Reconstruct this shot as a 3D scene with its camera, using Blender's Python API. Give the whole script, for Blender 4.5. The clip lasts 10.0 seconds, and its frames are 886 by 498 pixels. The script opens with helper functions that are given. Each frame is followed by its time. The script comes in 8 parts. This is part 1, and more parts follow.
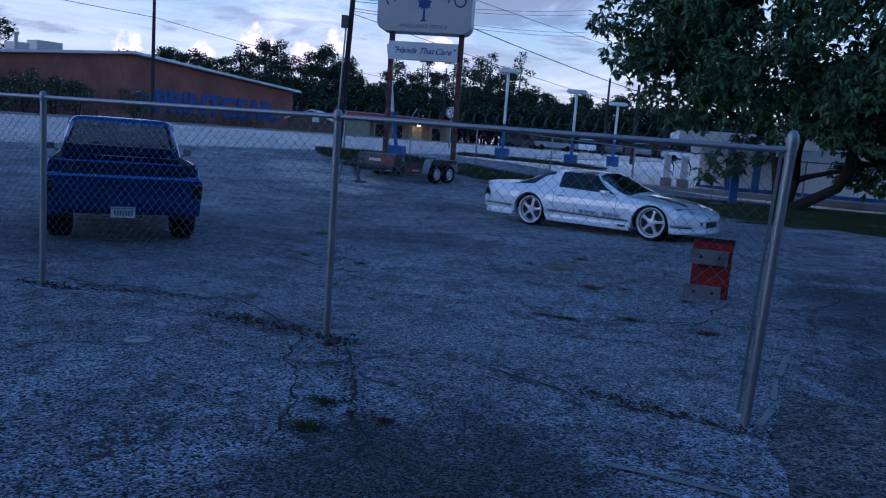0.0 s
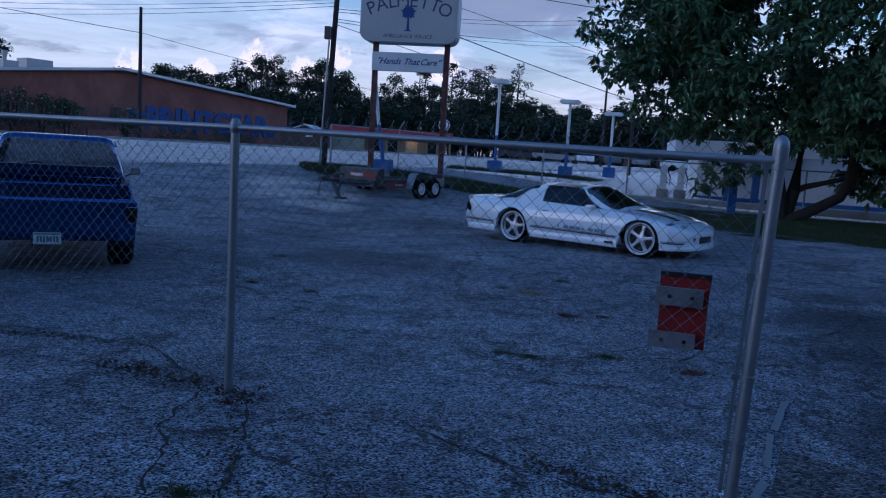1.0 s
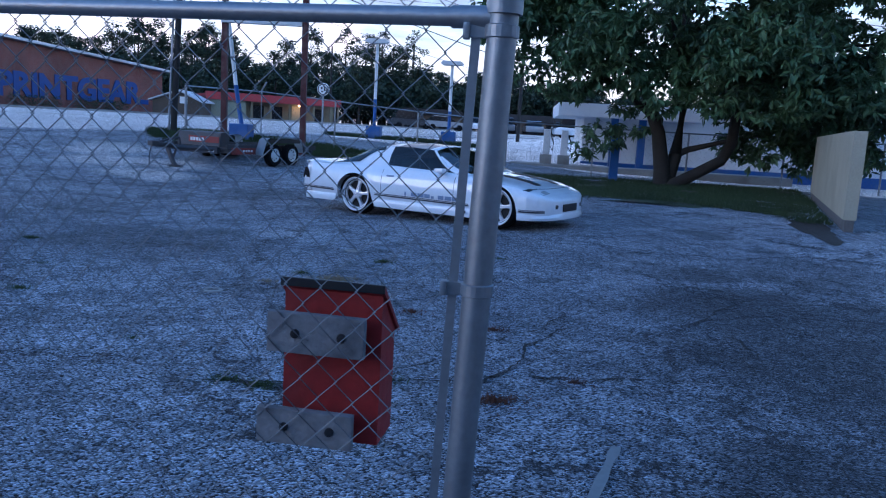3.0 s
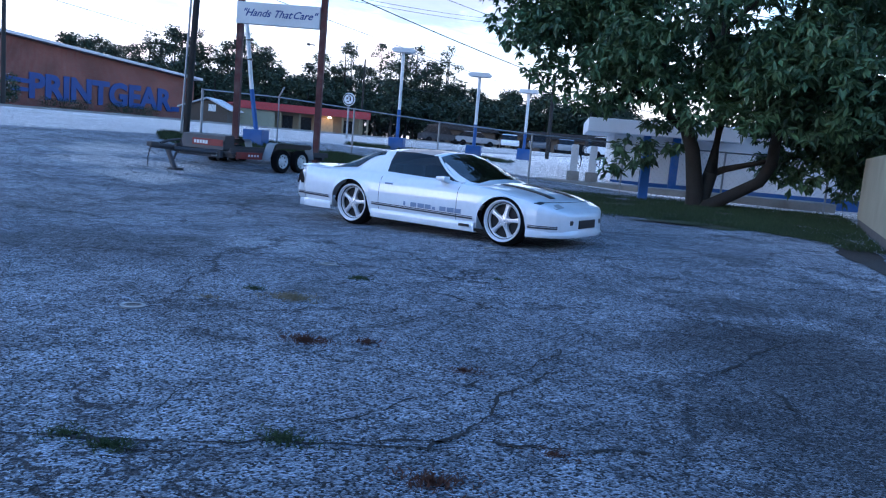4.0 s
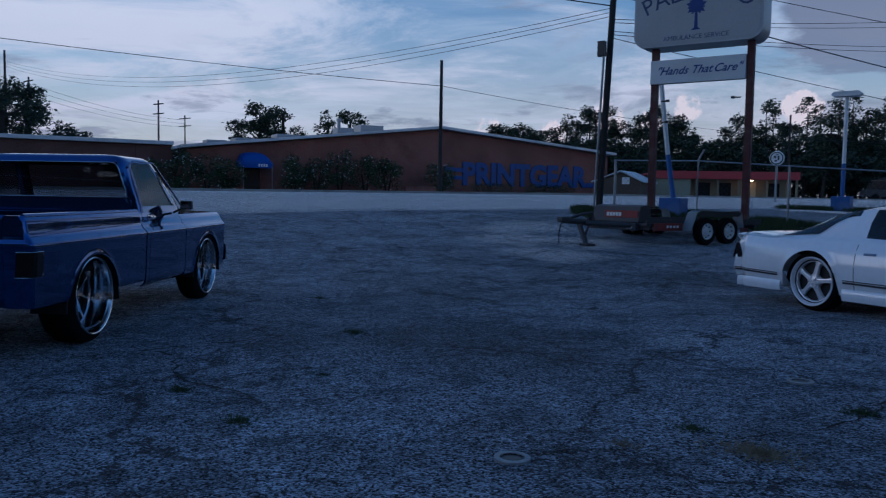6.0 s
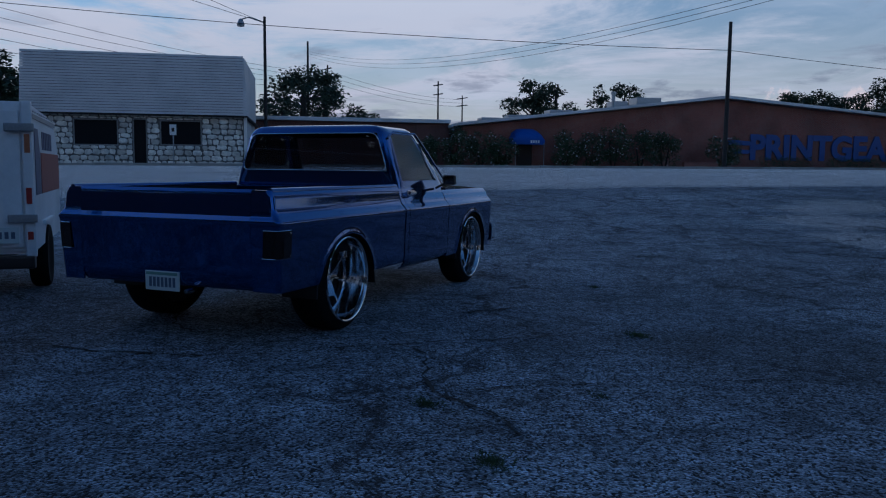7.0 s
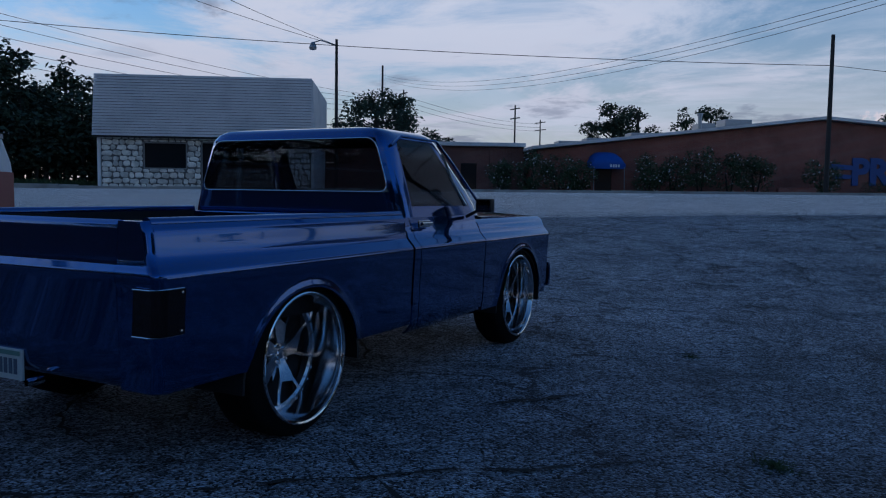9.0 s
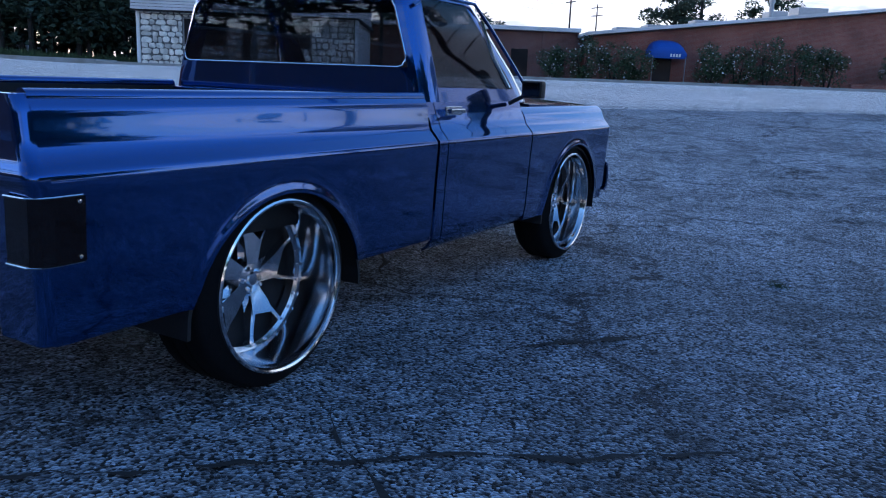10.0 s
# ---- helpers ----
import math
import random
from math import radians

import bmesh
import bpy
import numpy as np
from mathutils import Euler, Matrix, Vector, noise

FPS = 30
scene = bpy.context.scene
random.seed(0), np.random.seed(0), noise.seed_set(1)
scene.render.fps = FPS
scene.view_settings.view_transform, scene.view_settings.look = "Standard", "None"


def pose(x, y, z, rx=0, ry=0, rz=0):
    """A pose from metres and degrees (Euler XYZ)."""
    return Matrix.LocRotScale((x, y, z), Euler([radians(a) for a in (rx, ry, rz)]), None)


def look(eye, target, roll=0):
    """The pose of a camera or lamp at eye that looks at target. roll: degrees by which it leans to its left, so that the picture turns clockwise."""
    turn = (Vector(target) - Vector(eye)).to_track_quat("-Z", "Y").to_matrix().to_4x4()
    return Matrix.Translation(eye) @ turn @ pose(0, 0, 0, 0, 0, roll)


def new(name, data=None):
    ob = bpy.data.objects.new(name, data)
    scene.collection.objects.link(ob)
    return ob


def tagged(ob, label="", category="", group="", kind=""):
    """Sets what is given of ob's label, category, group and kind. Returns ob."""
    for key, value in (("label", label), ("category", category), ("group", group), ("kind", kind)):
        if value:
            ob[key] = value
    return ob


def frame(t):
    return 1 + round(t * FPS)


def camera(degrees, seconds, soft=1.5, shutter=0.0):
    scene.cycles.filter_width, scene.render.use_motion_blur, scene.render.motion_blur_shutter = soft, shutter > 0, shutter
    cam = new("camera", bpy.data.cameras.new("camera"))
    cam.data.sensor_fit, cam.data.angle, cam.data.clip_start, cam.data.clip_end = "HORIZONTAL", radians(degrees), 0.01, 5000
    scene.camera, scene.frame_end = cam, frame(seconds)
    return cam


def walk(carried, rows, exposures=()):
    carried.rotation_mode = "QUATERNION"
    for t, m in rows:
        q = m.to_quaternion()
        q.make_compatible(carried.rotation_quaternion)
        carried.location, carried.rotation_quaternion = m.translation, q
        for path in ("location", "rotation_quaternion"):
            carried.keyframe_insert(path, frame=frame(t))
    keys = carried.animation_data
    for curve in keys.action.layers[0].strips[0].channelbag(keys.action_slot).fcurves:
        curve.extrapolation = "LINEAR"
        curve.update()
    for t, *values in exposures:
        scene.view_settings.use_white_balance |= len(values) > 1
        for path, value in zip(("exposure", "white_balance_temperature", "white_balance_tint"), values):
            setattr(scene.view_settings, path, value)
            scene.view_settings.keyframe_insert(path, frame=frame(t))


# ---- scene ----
cam = camera(59.3, 10.0, soft=1.15, shutter=0.05)
PATH = [
    (0, (1.738, 1.855, 1.552), (1.318, 3.791, 1.275), 4.3),
    (0.5, (1.91, 2.376, 1.578), (1.504, 4.316, 1.305), 3.1),
    (1, (1.998, 2.914, 1.586), (1.568, 4.852, 1.341), 3.5),
    (1.5, (2.126, 3.464, 1.56), (1.722, 5.414, 1.38), 3.1),
    (2, (2.257, 4.028, 1.488), (1.789, 5.965, 1.319), 4.1),
    (2.5, (2.495, 4.657, 1.395), (2.289, 6.632, 1.16), 3.3),
    (2.7, (2.581, 4.837, 1.447), (2.402, 6.805, 1.142), 3.4),
    (3.8, (3.042, 6.196, 1.287), (2.793, 8.159, 0.998), 3.9),
    (4, (3.037, 6.436, 1.265), (2.77, 8.4, 0.998), 4.9),
    (4.5, (2.972, 6.988, 1.231), (2.715, 8.967, 1.1), 3.5),
    (5, (2.874, 7.528, 1.218), (2.579, 9.505, 1.149), 1.3),
    (5.5, (2.558, 8.015, 1.227), (2.162, 9.976, 1.219), 1.2),
    (5.8, (2.352, 8.24, 1.245), (1.369, 9.982, 1.199), 1.0),
    (6, (2.116, 8.433, 1.182), (0.89, 10.007, 1.044), 0.9),
    (6.2, (1.926, 8.588, 1.126), (0.546, 10.018, 0.904), 1.7),
    (7.3, (0.956, 9.398, 1.16), (-0.746, 10.433, 0.98), 0.2),
    (7.5, (0.798, 9.522, 1.171), (-0.898, 10.567, 0.987), 0.2),
    (8, (0.402, 9.903, 1.167), (-1.329, 10.893, 1.024), -0.8),
    (8.5, (-0.015, 10.241, 1.129), (-1.802, 11.127, 0.986), 1.0),
    (9, (-0.423, 10.597, 1.114), (-2.206, 11.491, 0.971), 0.8),
    (9.5, (-0.855, 10.873, 1.068), (-2.66, 11.703, 0.838), 3.6),
    (10, (-1.3, 11.107, 1.072), (-3.091, 11.887, 0.645), 2.4),
]
walk(cam, [(t, look(eye, target, roll)) for t, eye, target, roll in PATH], [(0.0, 0.42, 5000, 18), (0.5, 0.52, 5000, 18), (1.0, 0.27, 5050, 18), (1.5, 0.22, 5080, 17), (2.0, 0.35, 5080, 17), (2.5, 0.88, 5150, 18), (4.0, 1.68, 5450, 15), (4.5, 1.08, 5150, 14), (5.0, 0.35, 5200, 15), (5.5, 0.33, 5180, 15), (6.0, -0.27, 5250, 14), (7.5, -0.4, 5400, 12), (8.0, -0.4, 5450, 12), (9.0, -0.3, 5450, 13), (9.5, 0.2, 5520, 15), (10.0, 1.3, 5650, 16)])


# ---- world, sun, exposure ----
world = bpy.data.worlds.new("dusk_sky")
scene.world = world
world.use_nodes = True
wn, wl = world.node_tree.nodes, world.node_tree.links
wn.clear()


SKY_GAIN = 4.6
CLOUD_LIGHT, HAZE, CLOUD_DARK, CLOUD_PINK = (7.6, 7.4, 7.5), (6.3, 5.7, 5.8), (2.0, 2.2, 2.8), (9.3, 7.6, 6.9)
SUN_AZ, SUN_EL = radians(236), radians(2.0)


def w_math(op, a, b=0.0, clamp=False):
    n = wn.new("ShaderNodeMath")
    n.operation, n.use_clamp = op, clamp
    for i, v in enumerate((a, b)):
        if isinstance(v, (int, float)):
            n.inputs[i].default_value = v
        else:
            wl.new(v, n.inputs[i])
    return n.outputs[0]


def w_range(v, lo, hi, a=0.0, b=1.0):
    n = wn.new("ShaderNodeMapRange")
    n.interpolation_type = "SMOOTHSTEP"
    n.inputs["From Min"].default_value, n.inputs["From Max"].default_value = lo, hi
    n.inputs["To Min"].default_value, n.inputs["To Max"].default_value = a, b
    wl.new(v, n.inputs["Value"])
    return n.outputs[0]


def w_mix(fac, c1, c2):
    n = wn.new("ShaderNodeMixRGB")
    wl.new(fac, n.inputs["Fac"])
    for key, c in (("Color1", c1), ("Color2", c2)):
        if isinstance(c, tuple):
            n.inputs[key].default_value = (*c, 1)
        else:
            wl.new(c, n.inputs[key])
    return n.outputs[0]


def w_noise(vec, scale, detail, rough=0.55, dist=0.0):
    n = wn.new("ShaderNodeTexNoise")
    n.inputs["Scale"].default_value, n.inputs["Detail"].default_value = scale, detail
    n.inputs["Roughness"].default_value, n.inputs["Distortion"].default_value = rough, dist
    wl.new(vec, n.inputs["Vector"])
    return n.outputs["Fac"]


sky = wn.new("ShaderNodeTexSky")
sky.sky_type, sky.sun_disc = "NISHITA", False
sky.sun_elevation, sky.sun_rotation = SUN_EL, SUN_AZ
sky.air_density, sky.dust_density, sky.ozone_density = 1.0, 0.3, 3.0
gain = wn.new("ShaderNodeMixRGB")
gain.blend_type = "MULTIPLY"
gain.inputs["Fac"].default_value = 1.0
gain.inputs["Color2"].default_value = (SKY_GAIN, SKY_GAIN, SKY_GAIN, 1)
wl.new(sky.outputs[0], gain.inputs["Color1"])
tcw = wn.new("ShaderNodeTexCoord")
sep = wn.new("ShaderNodeSeparateXYZ")
wl.new(tcw.outputs["Generated"], sep.inputs[0])
up = w_math("MAXIMUM", sep.outputs["Z"], 0.0)
flat = w_math("ADD", up, 0.10)
comb = wn.new("ShaderNodeCombineXYZ")
wl.new(w_math("DIVIDE", sep.outputs["X"], flat), comb.inputs["X"])
wl.new(w_math("DIVIDE", sep.outputs["Y"], flat), comb.inputs["Y"])
# bright wisps over blue, a soft pale haze low down, grey banks, and sunlit towers near the skyline


def toward(x, y, z, inner, outer):
    """1 near a direction of the sky, falling to 0 at the outer angle in degrees."""
    d = Vector((x, y, z)).normalized()
    n = wn.new("ShaderNodeVectorMath")
    n.operation = "DOT_PRODUCT"
    wl.new(tcw.outputs["Generated"], n.inputs[0])
    n.inputs[1].default_value = d
    return w_range(n.outputs["Value"], math.cos(radians(outer)), math.cos(radians(inner)))


wisp = w_range(w_noise(comb.outputs[0], 0.62, 10, 0.66, 0.9), 0.43, 0.60)
thick = w_range(w_noise(comb.outputs[0], 0.30, 5, 0.6), 0.36, 0.62, 0.35, 1.0)
col = w_mix(w_math("MULTIPLY", w_math("MULTIPLY", wisp, thick), w_range(up, 0.27, 0.50, 1.0, 0.05)), gain.outputs[0], CLOUD_LIGHT)
low_haze = w_range(up, 0.02, 0.26, 0.70, 0.0)
col = w_mix(low_haze, col, HAZE)
bank = w_math("ADD", w_noise(comb.outputs[0], 0.85, 9, 0.6, 0.5), w_math("MULTIPLY", toward(-0.15, 0.99, 0.245, 1.5, 8.0), 0.16))
bank = w_math("ADD", bank, w_math("MULTIPLY", toward(-0.56, 0.91, 0.285, 0.5, 6.0), 0.12))
bank = w_math("SUBTRACT", bank, w_math("MULTIPLY", toward(-0.802, 0.566, 0.19, 2.0, 8.0), 0.16))
bank = w_math("ADD", bank, w_math("MULTIPLY", toward(-0.02, 0.97, 0.20, 4.0, 17.0), 0.055))
bank = w_math("ADD", bank, w_math("MULTIPLY", toward(-0.16, 0.954, 0.255, 2.0, 7.5), 0.085))
grey = w_range(bank, 0.575, 0.675)
col = w_mix(w_math("MULTIPLY", grey, w_range(up, 0.05, 0.20, 0.30, 0.85)), col, CLOUD_DARK)
veil = w_math("MULTIPLY", toward(-0.70, 0.70, 0.17, 8.0, 26.0), w_range(w_noise(comb.outputs[0], 1.1, 9, 0.62, 0.7), 0.38, 0.66, 0.10, 0.42))
col = w_mix(veil, col, (7.2, 7.4, 7.7))
low_bank = w_range(w_noise(comb.outputs[0], 1.6, 7, 0.6, 0.3), 0.55, 0.66)
col = w_mix(w_math("MULTIPLY", low_bank, w_range(up, 0.08, 0.20, 0.6, 0.0)), col, CLOUD_DARK)
puff = w_noise(tcw.outputs["Generated"], 42, 6, 0.62)
for x, y, z, r in ((-0.625, 0.895, 0.092, 1.2), (-0.456, 0.927, 0.098, 1.9), (-0.357, 0.948, 0.112, 1.3), (-0.234, 0.974, 0.108, 1.5), (-0.53, 0.92, 0.085, 1.2), (-0.40, 0.94, 0.09, 1.4)):
    tower = w_range(w_math("ADD", puff, w_math("MULTIPLY", toward(x, y, z, 0.1, r * 1.25), 0.36)), 0.72, 0.86)
    col = w_mix(w_math("MULTIPLY", tower, 0.85), col, CLOUD_PINK)
w_out = wn.new("ShaderNodeOutputWorld")
w_bg = wn.new("ShaderNodeBackground")
w_bg.inputs["Strength"].default_value = 0.10
wl.new(col, w_bg.inputs["Color"])
wl.new(w_bg.outputs[0], w_out.inputs["Surface"])

sun_data = bpy.data.lights.new("sun", "SUN")
sun_data.energy, sun_data.angle, sun_data.color = 0.15, radians(25), (1.0, 0.88, 0.8)
sun_ob = new("sun", sun_data)
sun_ob.matrix_world = look((math.sin(SUN_AZ) * 100, math.cos(SUN_AZ) * 100, 18), (0, 0, 0))


# ---- helpers of the place ----
ROAD, OUT = Vector((0.38, 0.925)), Vector((-0.925, 0.38))   # along the road, and out across it
RISE_Q = [-1e4, 10, 14, 19.3, 24.5, 29, 38, 50, 1e4]
RISE_Z = [-0.06, -0.06, 0.05, 0.38, 0.75, 0.85, 1.1, 1.27, 1.27]


def ground_z(x, y):
    q = -0.925 * x + 0.38 * y + 0.35 * (y - 15)
    east = 0.02 * min(8.0, max(0.0, x)) * min(1.0, max(0.0, (y - 13) / 4)) * min(1.0, max(0.0, (40 - y) / 8))
    return float(np.interp(q, RISE_Q, RISE_Z)) + east + min(3.8, max(0.0, 9.5 - y)) * (0.012 + 0.009 * min(3.5, max(0.0, 2.7 - x)))


def plan(s, n):
    """World x, y of a place s along the road and n out across it."""
    return ROAD.x * s + OUT.x * n, ROAD.y * s + OUT.y * n


def finish(name, bm, material, smooth=False):
    bmesh.ops.recalc_face_normals(bm, faces=bm.faces)
    me = bpy.data.meshes.new(name)
    bm.to_mesh(me)
    bm.free()
    for m in material if isinstance(material, (list, tuple)) else [material]:
        me.materials.append(m)
    if smooth:
        for p in me.polygons:
            p.use_smooth = True
        me.set_sharp_from_angle(angle=radians(38))
    return me


def part(name, bm, material, parent=None, label="", smooth=False, at=None):
    """Links a bmesh as one mesh object under a thing or a part."""
    ob = new(name, finish(name, bm, material, smooth))
    if parent is not None:
        ob.parent = parent
    if at is not None:
        ob.matrix_basis = at
    if label:
        tagged(ob, label)
    return ob


def shared(name, me, parent, at):
    ob = new(name, me)
    ob.parent = parent
    ob.matrix_basis = at
    return ob


def thing(name, at, label, category, group="", kind=""):
    ob = new(name)
    ob.empty_display_size = 0.2
    ob.matrix_basis = at
    return tagged(ob, label, category, group, kind)


def box(bm, x0, x1, y0, y1, z0, z1, bevel=0.0, m=None):
    made = bmesh.ops.create_cube(bm, size=1.0, matrix=Matrix.Translation(((x0 + x1) / 2, (y0 + y1) / 2, (z0 + z1) / 2)) @ Matrix.Diagonal((x1 - x0, y1 - y0, z1 - z0, 1)))
    vs = made["verts"]
    if bevel:
        es = list({e for v in vs for e in v.link_edges})
        out = bmesh.ops.bevel(bm, geom=es, offset=bevel, segments=2, affect="EDGES", profile=0.7)
        vs = list({v for f in out["faces"] for v in f.verts} | {v for v in vs if v.is_valid})
    if m is not None:
        bmesh.ops.transform(bm, matrix=m, verts=vs)
    return vs


def ring_tube(bm, points, radii, sides=10, cap=True, closed=False):
    """A tube of varying radius along points."""
    pts = [Vector(p) for p in points]
    if not isinstance(radii, (list, tuple)):
        radii = [radii] * len(pts)
    rings, up = [], Vector((0.013, 0.021, 1)).normalized()
    for i, p in enumerate(pts):
        a = pts[max(0, i - 1)] if not closed else pts[i - 1]
        b = pts[min(len(pts) - 1, i + 1)] if not closed else pts[(i + 1) % len(pts)]
        d = (b - a).normalized()
        u = d.cross(up)
        if u.length < 0.1:
            u = d.cross(Vector((1, 0, 0)))
        u.normalize()
        v = d.cross(u)
        rings.append([bm.verts.new(p + (u * math.cos(2 * math.pi * k / sides) + v * math.sin(2 * math.pi * k / sides)) * radii[i]) for k in range(sides)])
    n = len(rings)
    for i in range(n if closed else n - 1):
        r0, r1 = rings[i], rings[(i + 1) % n]
        for k in range(sides):
            bm.faces.new((r0[k], r0[(k + 1) % sides], r1[(k + 1) % sides], r1[k]))
    if cap and not closed:
        bm.faces.new(rings[0][::-1])
        bm.faces.new(rings[-1])
    return [v for r in rings for v in r]


def prism(bm, outline, depth, m=None):
    """A flat outline (x, z) pushed from y = 0 to y = depth."""
    a = [bm.verts.new((x, 0, z)) for x, z in outline]
    b = [bm.verts.new((x, depth, z)) for x, z in outline]
    n = len(a)
    bm.faces.new(a)
    bm.faces.new(b[::-1])
    for i in range(n):
        bm.faces.new((a[i], b[i], b[(i + 1) % n], a[(i + 1) % n]))
    if m is not None:
        bmesh.ops.transform(bm, matrix=m, verts=a + b)
    return a + b


def lathe(bm, profile, sides=48, axis="Y", m=None):
    """Turns a profile (radius, along) round an axis."""
    rings = []
    for r, h in profile:
        ring = []
        for k in range(sides):
            a = 2 * math.pi * k / sides
            c, s = r * math.cos(a), r * math.sin(a)
            ring.append(bm.verts.new((c, h, s) if axis == "Y" else (c, s, h)))
        rings.append(ring)
    for r0, r1 in zip(rings, rings[1:]):
        for k in range(sides):
            bm.faces.new((r0[k], r0[(k + 1) % sides], r1[(k + 1) % sides], r1[k]))
    vs = [v for r in rings for v in r]
    if m is not None:
        bmesh.ops.transform(bm, matrix=m, verts=vs)
    return rings


def lettering(name, words, size, material, parent, at, depth=0.01, shear=0.0, bold=0.0, spacing=1.0, label=""):
    """Raised letters in the built-in font, turned into a mesh, facing -Y with x along the line."""
    cu = bpy.data.curves.new(name, "FONT")
    cu.body, cu.size, cu.extrude, cu.shear, cu.offset = words, size, depth, shear, bold
    cu.align_x, cu.align_y, cu.space_character = "CENTER", "CENTER", spacing
    cu.resolution_u = 3
    tmp = bpy.data.objects.new("tmp", cu)
    scene.collection.objects.link(tmp)
    me = bpy.data.meshes.new_from_object(tmp.evaluated_get(bpy.context.evaluated_depsgraph_get()))
    bpy.data.objects.remove(tmp)
    me.materials.clear()
    me.materials.append(material)
    ob = new(name, me)
    ob.parent = parent
    ob.matrix_basis = at @ pose(0, 0, 0, 90, 0, 0)
    if label:
        tagged(ob, label)
    return ob


# ---- materials ----
def mat(name, color, rough=0.6, metal=0.0, vary=0.12, scale=3.0, fine=40.0, bump=0.0, dirt=None, dirt_amount=0.4, dirt_scale=0.8, coat=0.0, spec=0.5, island=0.0):
    """A surface with variation at two scales, an optional stain colour and fine relief."""
    m = bpy.data.materials.new(name)
    m.use_nodes = True
    nt = m.node_tree
    bs = nt.nodes["Principled BSDF"]
    tc = nt.nodes.new("ShaderNodeTexCoord")
    n1 = nt.nodes.new("ShaderNodeTexNoise")
    n1.inputs["Scale"].default_value, n1.inputs["Detail"].default_value = scale, 4
    n2 = nt.nodes.new("ShaderNodeTexNoise")
    n2.inputs["Scale"].default_value, n2.inputs["Detail"].default_value = fine, 3
    for n in (n1, n2):
        nt.links.new(tc.outputs["Object"], n.inputs["Vector"])
    add = nt.nodes.new("ShaderNodeMath")
    add.operation = "ADD"
    nt.links.new(n1.outputs["Fac"], add.inputs[0])
    nt.links.new(n2.outputs["Fac"], add.inputs[1])
    mr = nt.nodes.new("ShaderNodeMapRange")
    mr.inputs["From Min"].default_value, mr.inputs["From Max"].default_value = 0.6, 1.4
    mr.inputs["To Min"].default_value, mr.inputs["To Max"].default_value = 1 - vary, 1 + vary
    nt.links.new(add.outputs[0], mr.inputs["Value"])
    hsv = nt.nodes.new("ShaderNodeHueSaturation")
    hsv.inputs["Color"].default_value = (*color, 1)
    nt.links.new(mr.outputs[0], hsv.inputs["Value"])
    last = hsv.outputs[0]
    if island:
        oi = nt.nodes.new("ShaderNodeObjectInfo")
        geo = nt.nodes.new("ShaderNodeNewGeometry")
        s = nt.nodes.new("ShaderNodeMath")
        s.operation = "ADD"
        nt.links.new(oi.outputs["Random"], s.inputs[0])
        nt.links.new(geo.outputs["Random Per Island"], s.inputs[1])
        fr = nt.nodes.new("ShaderNodeMath")
        fr.operation = "FRACT"
        nt.links.new(s.outputs[0], fr.inputs[0])
        m2 = nt.nodes.new("ShaderNodeMapRange")
        m2.inputs["To Min"].default_value, m2.inputs["To Max"].default_value = 1 - island, 1 + island
        nt.links.new(fr.outputs[0], m2.inputs["Value"])
        h2 = nt.nodes.new("ShaderNodeHueSaturation")
        nt.links.new(last, h2.inputs["Color"])
        nt.links.new(m2.outputs[0], h2.inputs["Value"])
        last = h2.outputs[0]
    if dirt is not None:
        n3 = nt.nodes.new("ShaderNodeTexNoise")
        n3.inputs["Scale"].default_value, n3.inputs["Detail"].default_value = dirt_scale, 6
        nt.links.new(tc.outputs["Object"], n3.inputs["Vector"])
        m3 = nt.nodes.new("ShaderNodeMapRange")
        m3.inputs["From Min"].default_value, m3.inputs["From Max"].default_value = 0.48, 0.68
        m3.inputs["To Max"].default_value = dirt_amount
        nt.links.new(n3.outputs["Fac"], m3.inputs["Value"])
        mx = nt.nodes.new("ShaderNodeMixRGB")
        mx.inputs["Color2"].default_value = (*dirt, 1)
        nt.links.new(m3.outputs[0], mx.inputs["Fac"])
        nt.links.new(last, mx.inputs["Color1"])
        last = mx.outputs[0]
    nt.links.new(last, bs.inputs["Base Color"])
    bs.inputs["Roughness"].default_value = rough
    bs.inputs["Metallic"].default_value = metal
    bs.inputs["Specular IOR Level"].default_value = spec
    if coat:
        bs.inputs["Coat Weight"].default_value = coat
        bs.inputs["Coat Roughness"].default_value = 0.03
    if bump:
        bp = nt.nodes.new("ShaderNodeBump")
        bp.inputs["Strength"].default_value = bump
        bp.inputs["Distance"].default_value = 0.02
        nt.links.new(n2.outputs["Fac"], bp.inputs["Height"])
        nt.links.new(bp.outputs[0], bs.inputs["Normal"])
    return m


def glow(name, color, strength):
    m = bpy.data.materials.new(name)
    m.use_nodes = True
    bs = m.node_tree.nodes["Principled BSDF"]
    bs.inputs["Base Color"].default_value = (*color, 1)
    bs.inputs["Emission Color"].default_value = (*color, 1)
    bs.inputs["Emission Strength"].default_value = strength
    return m


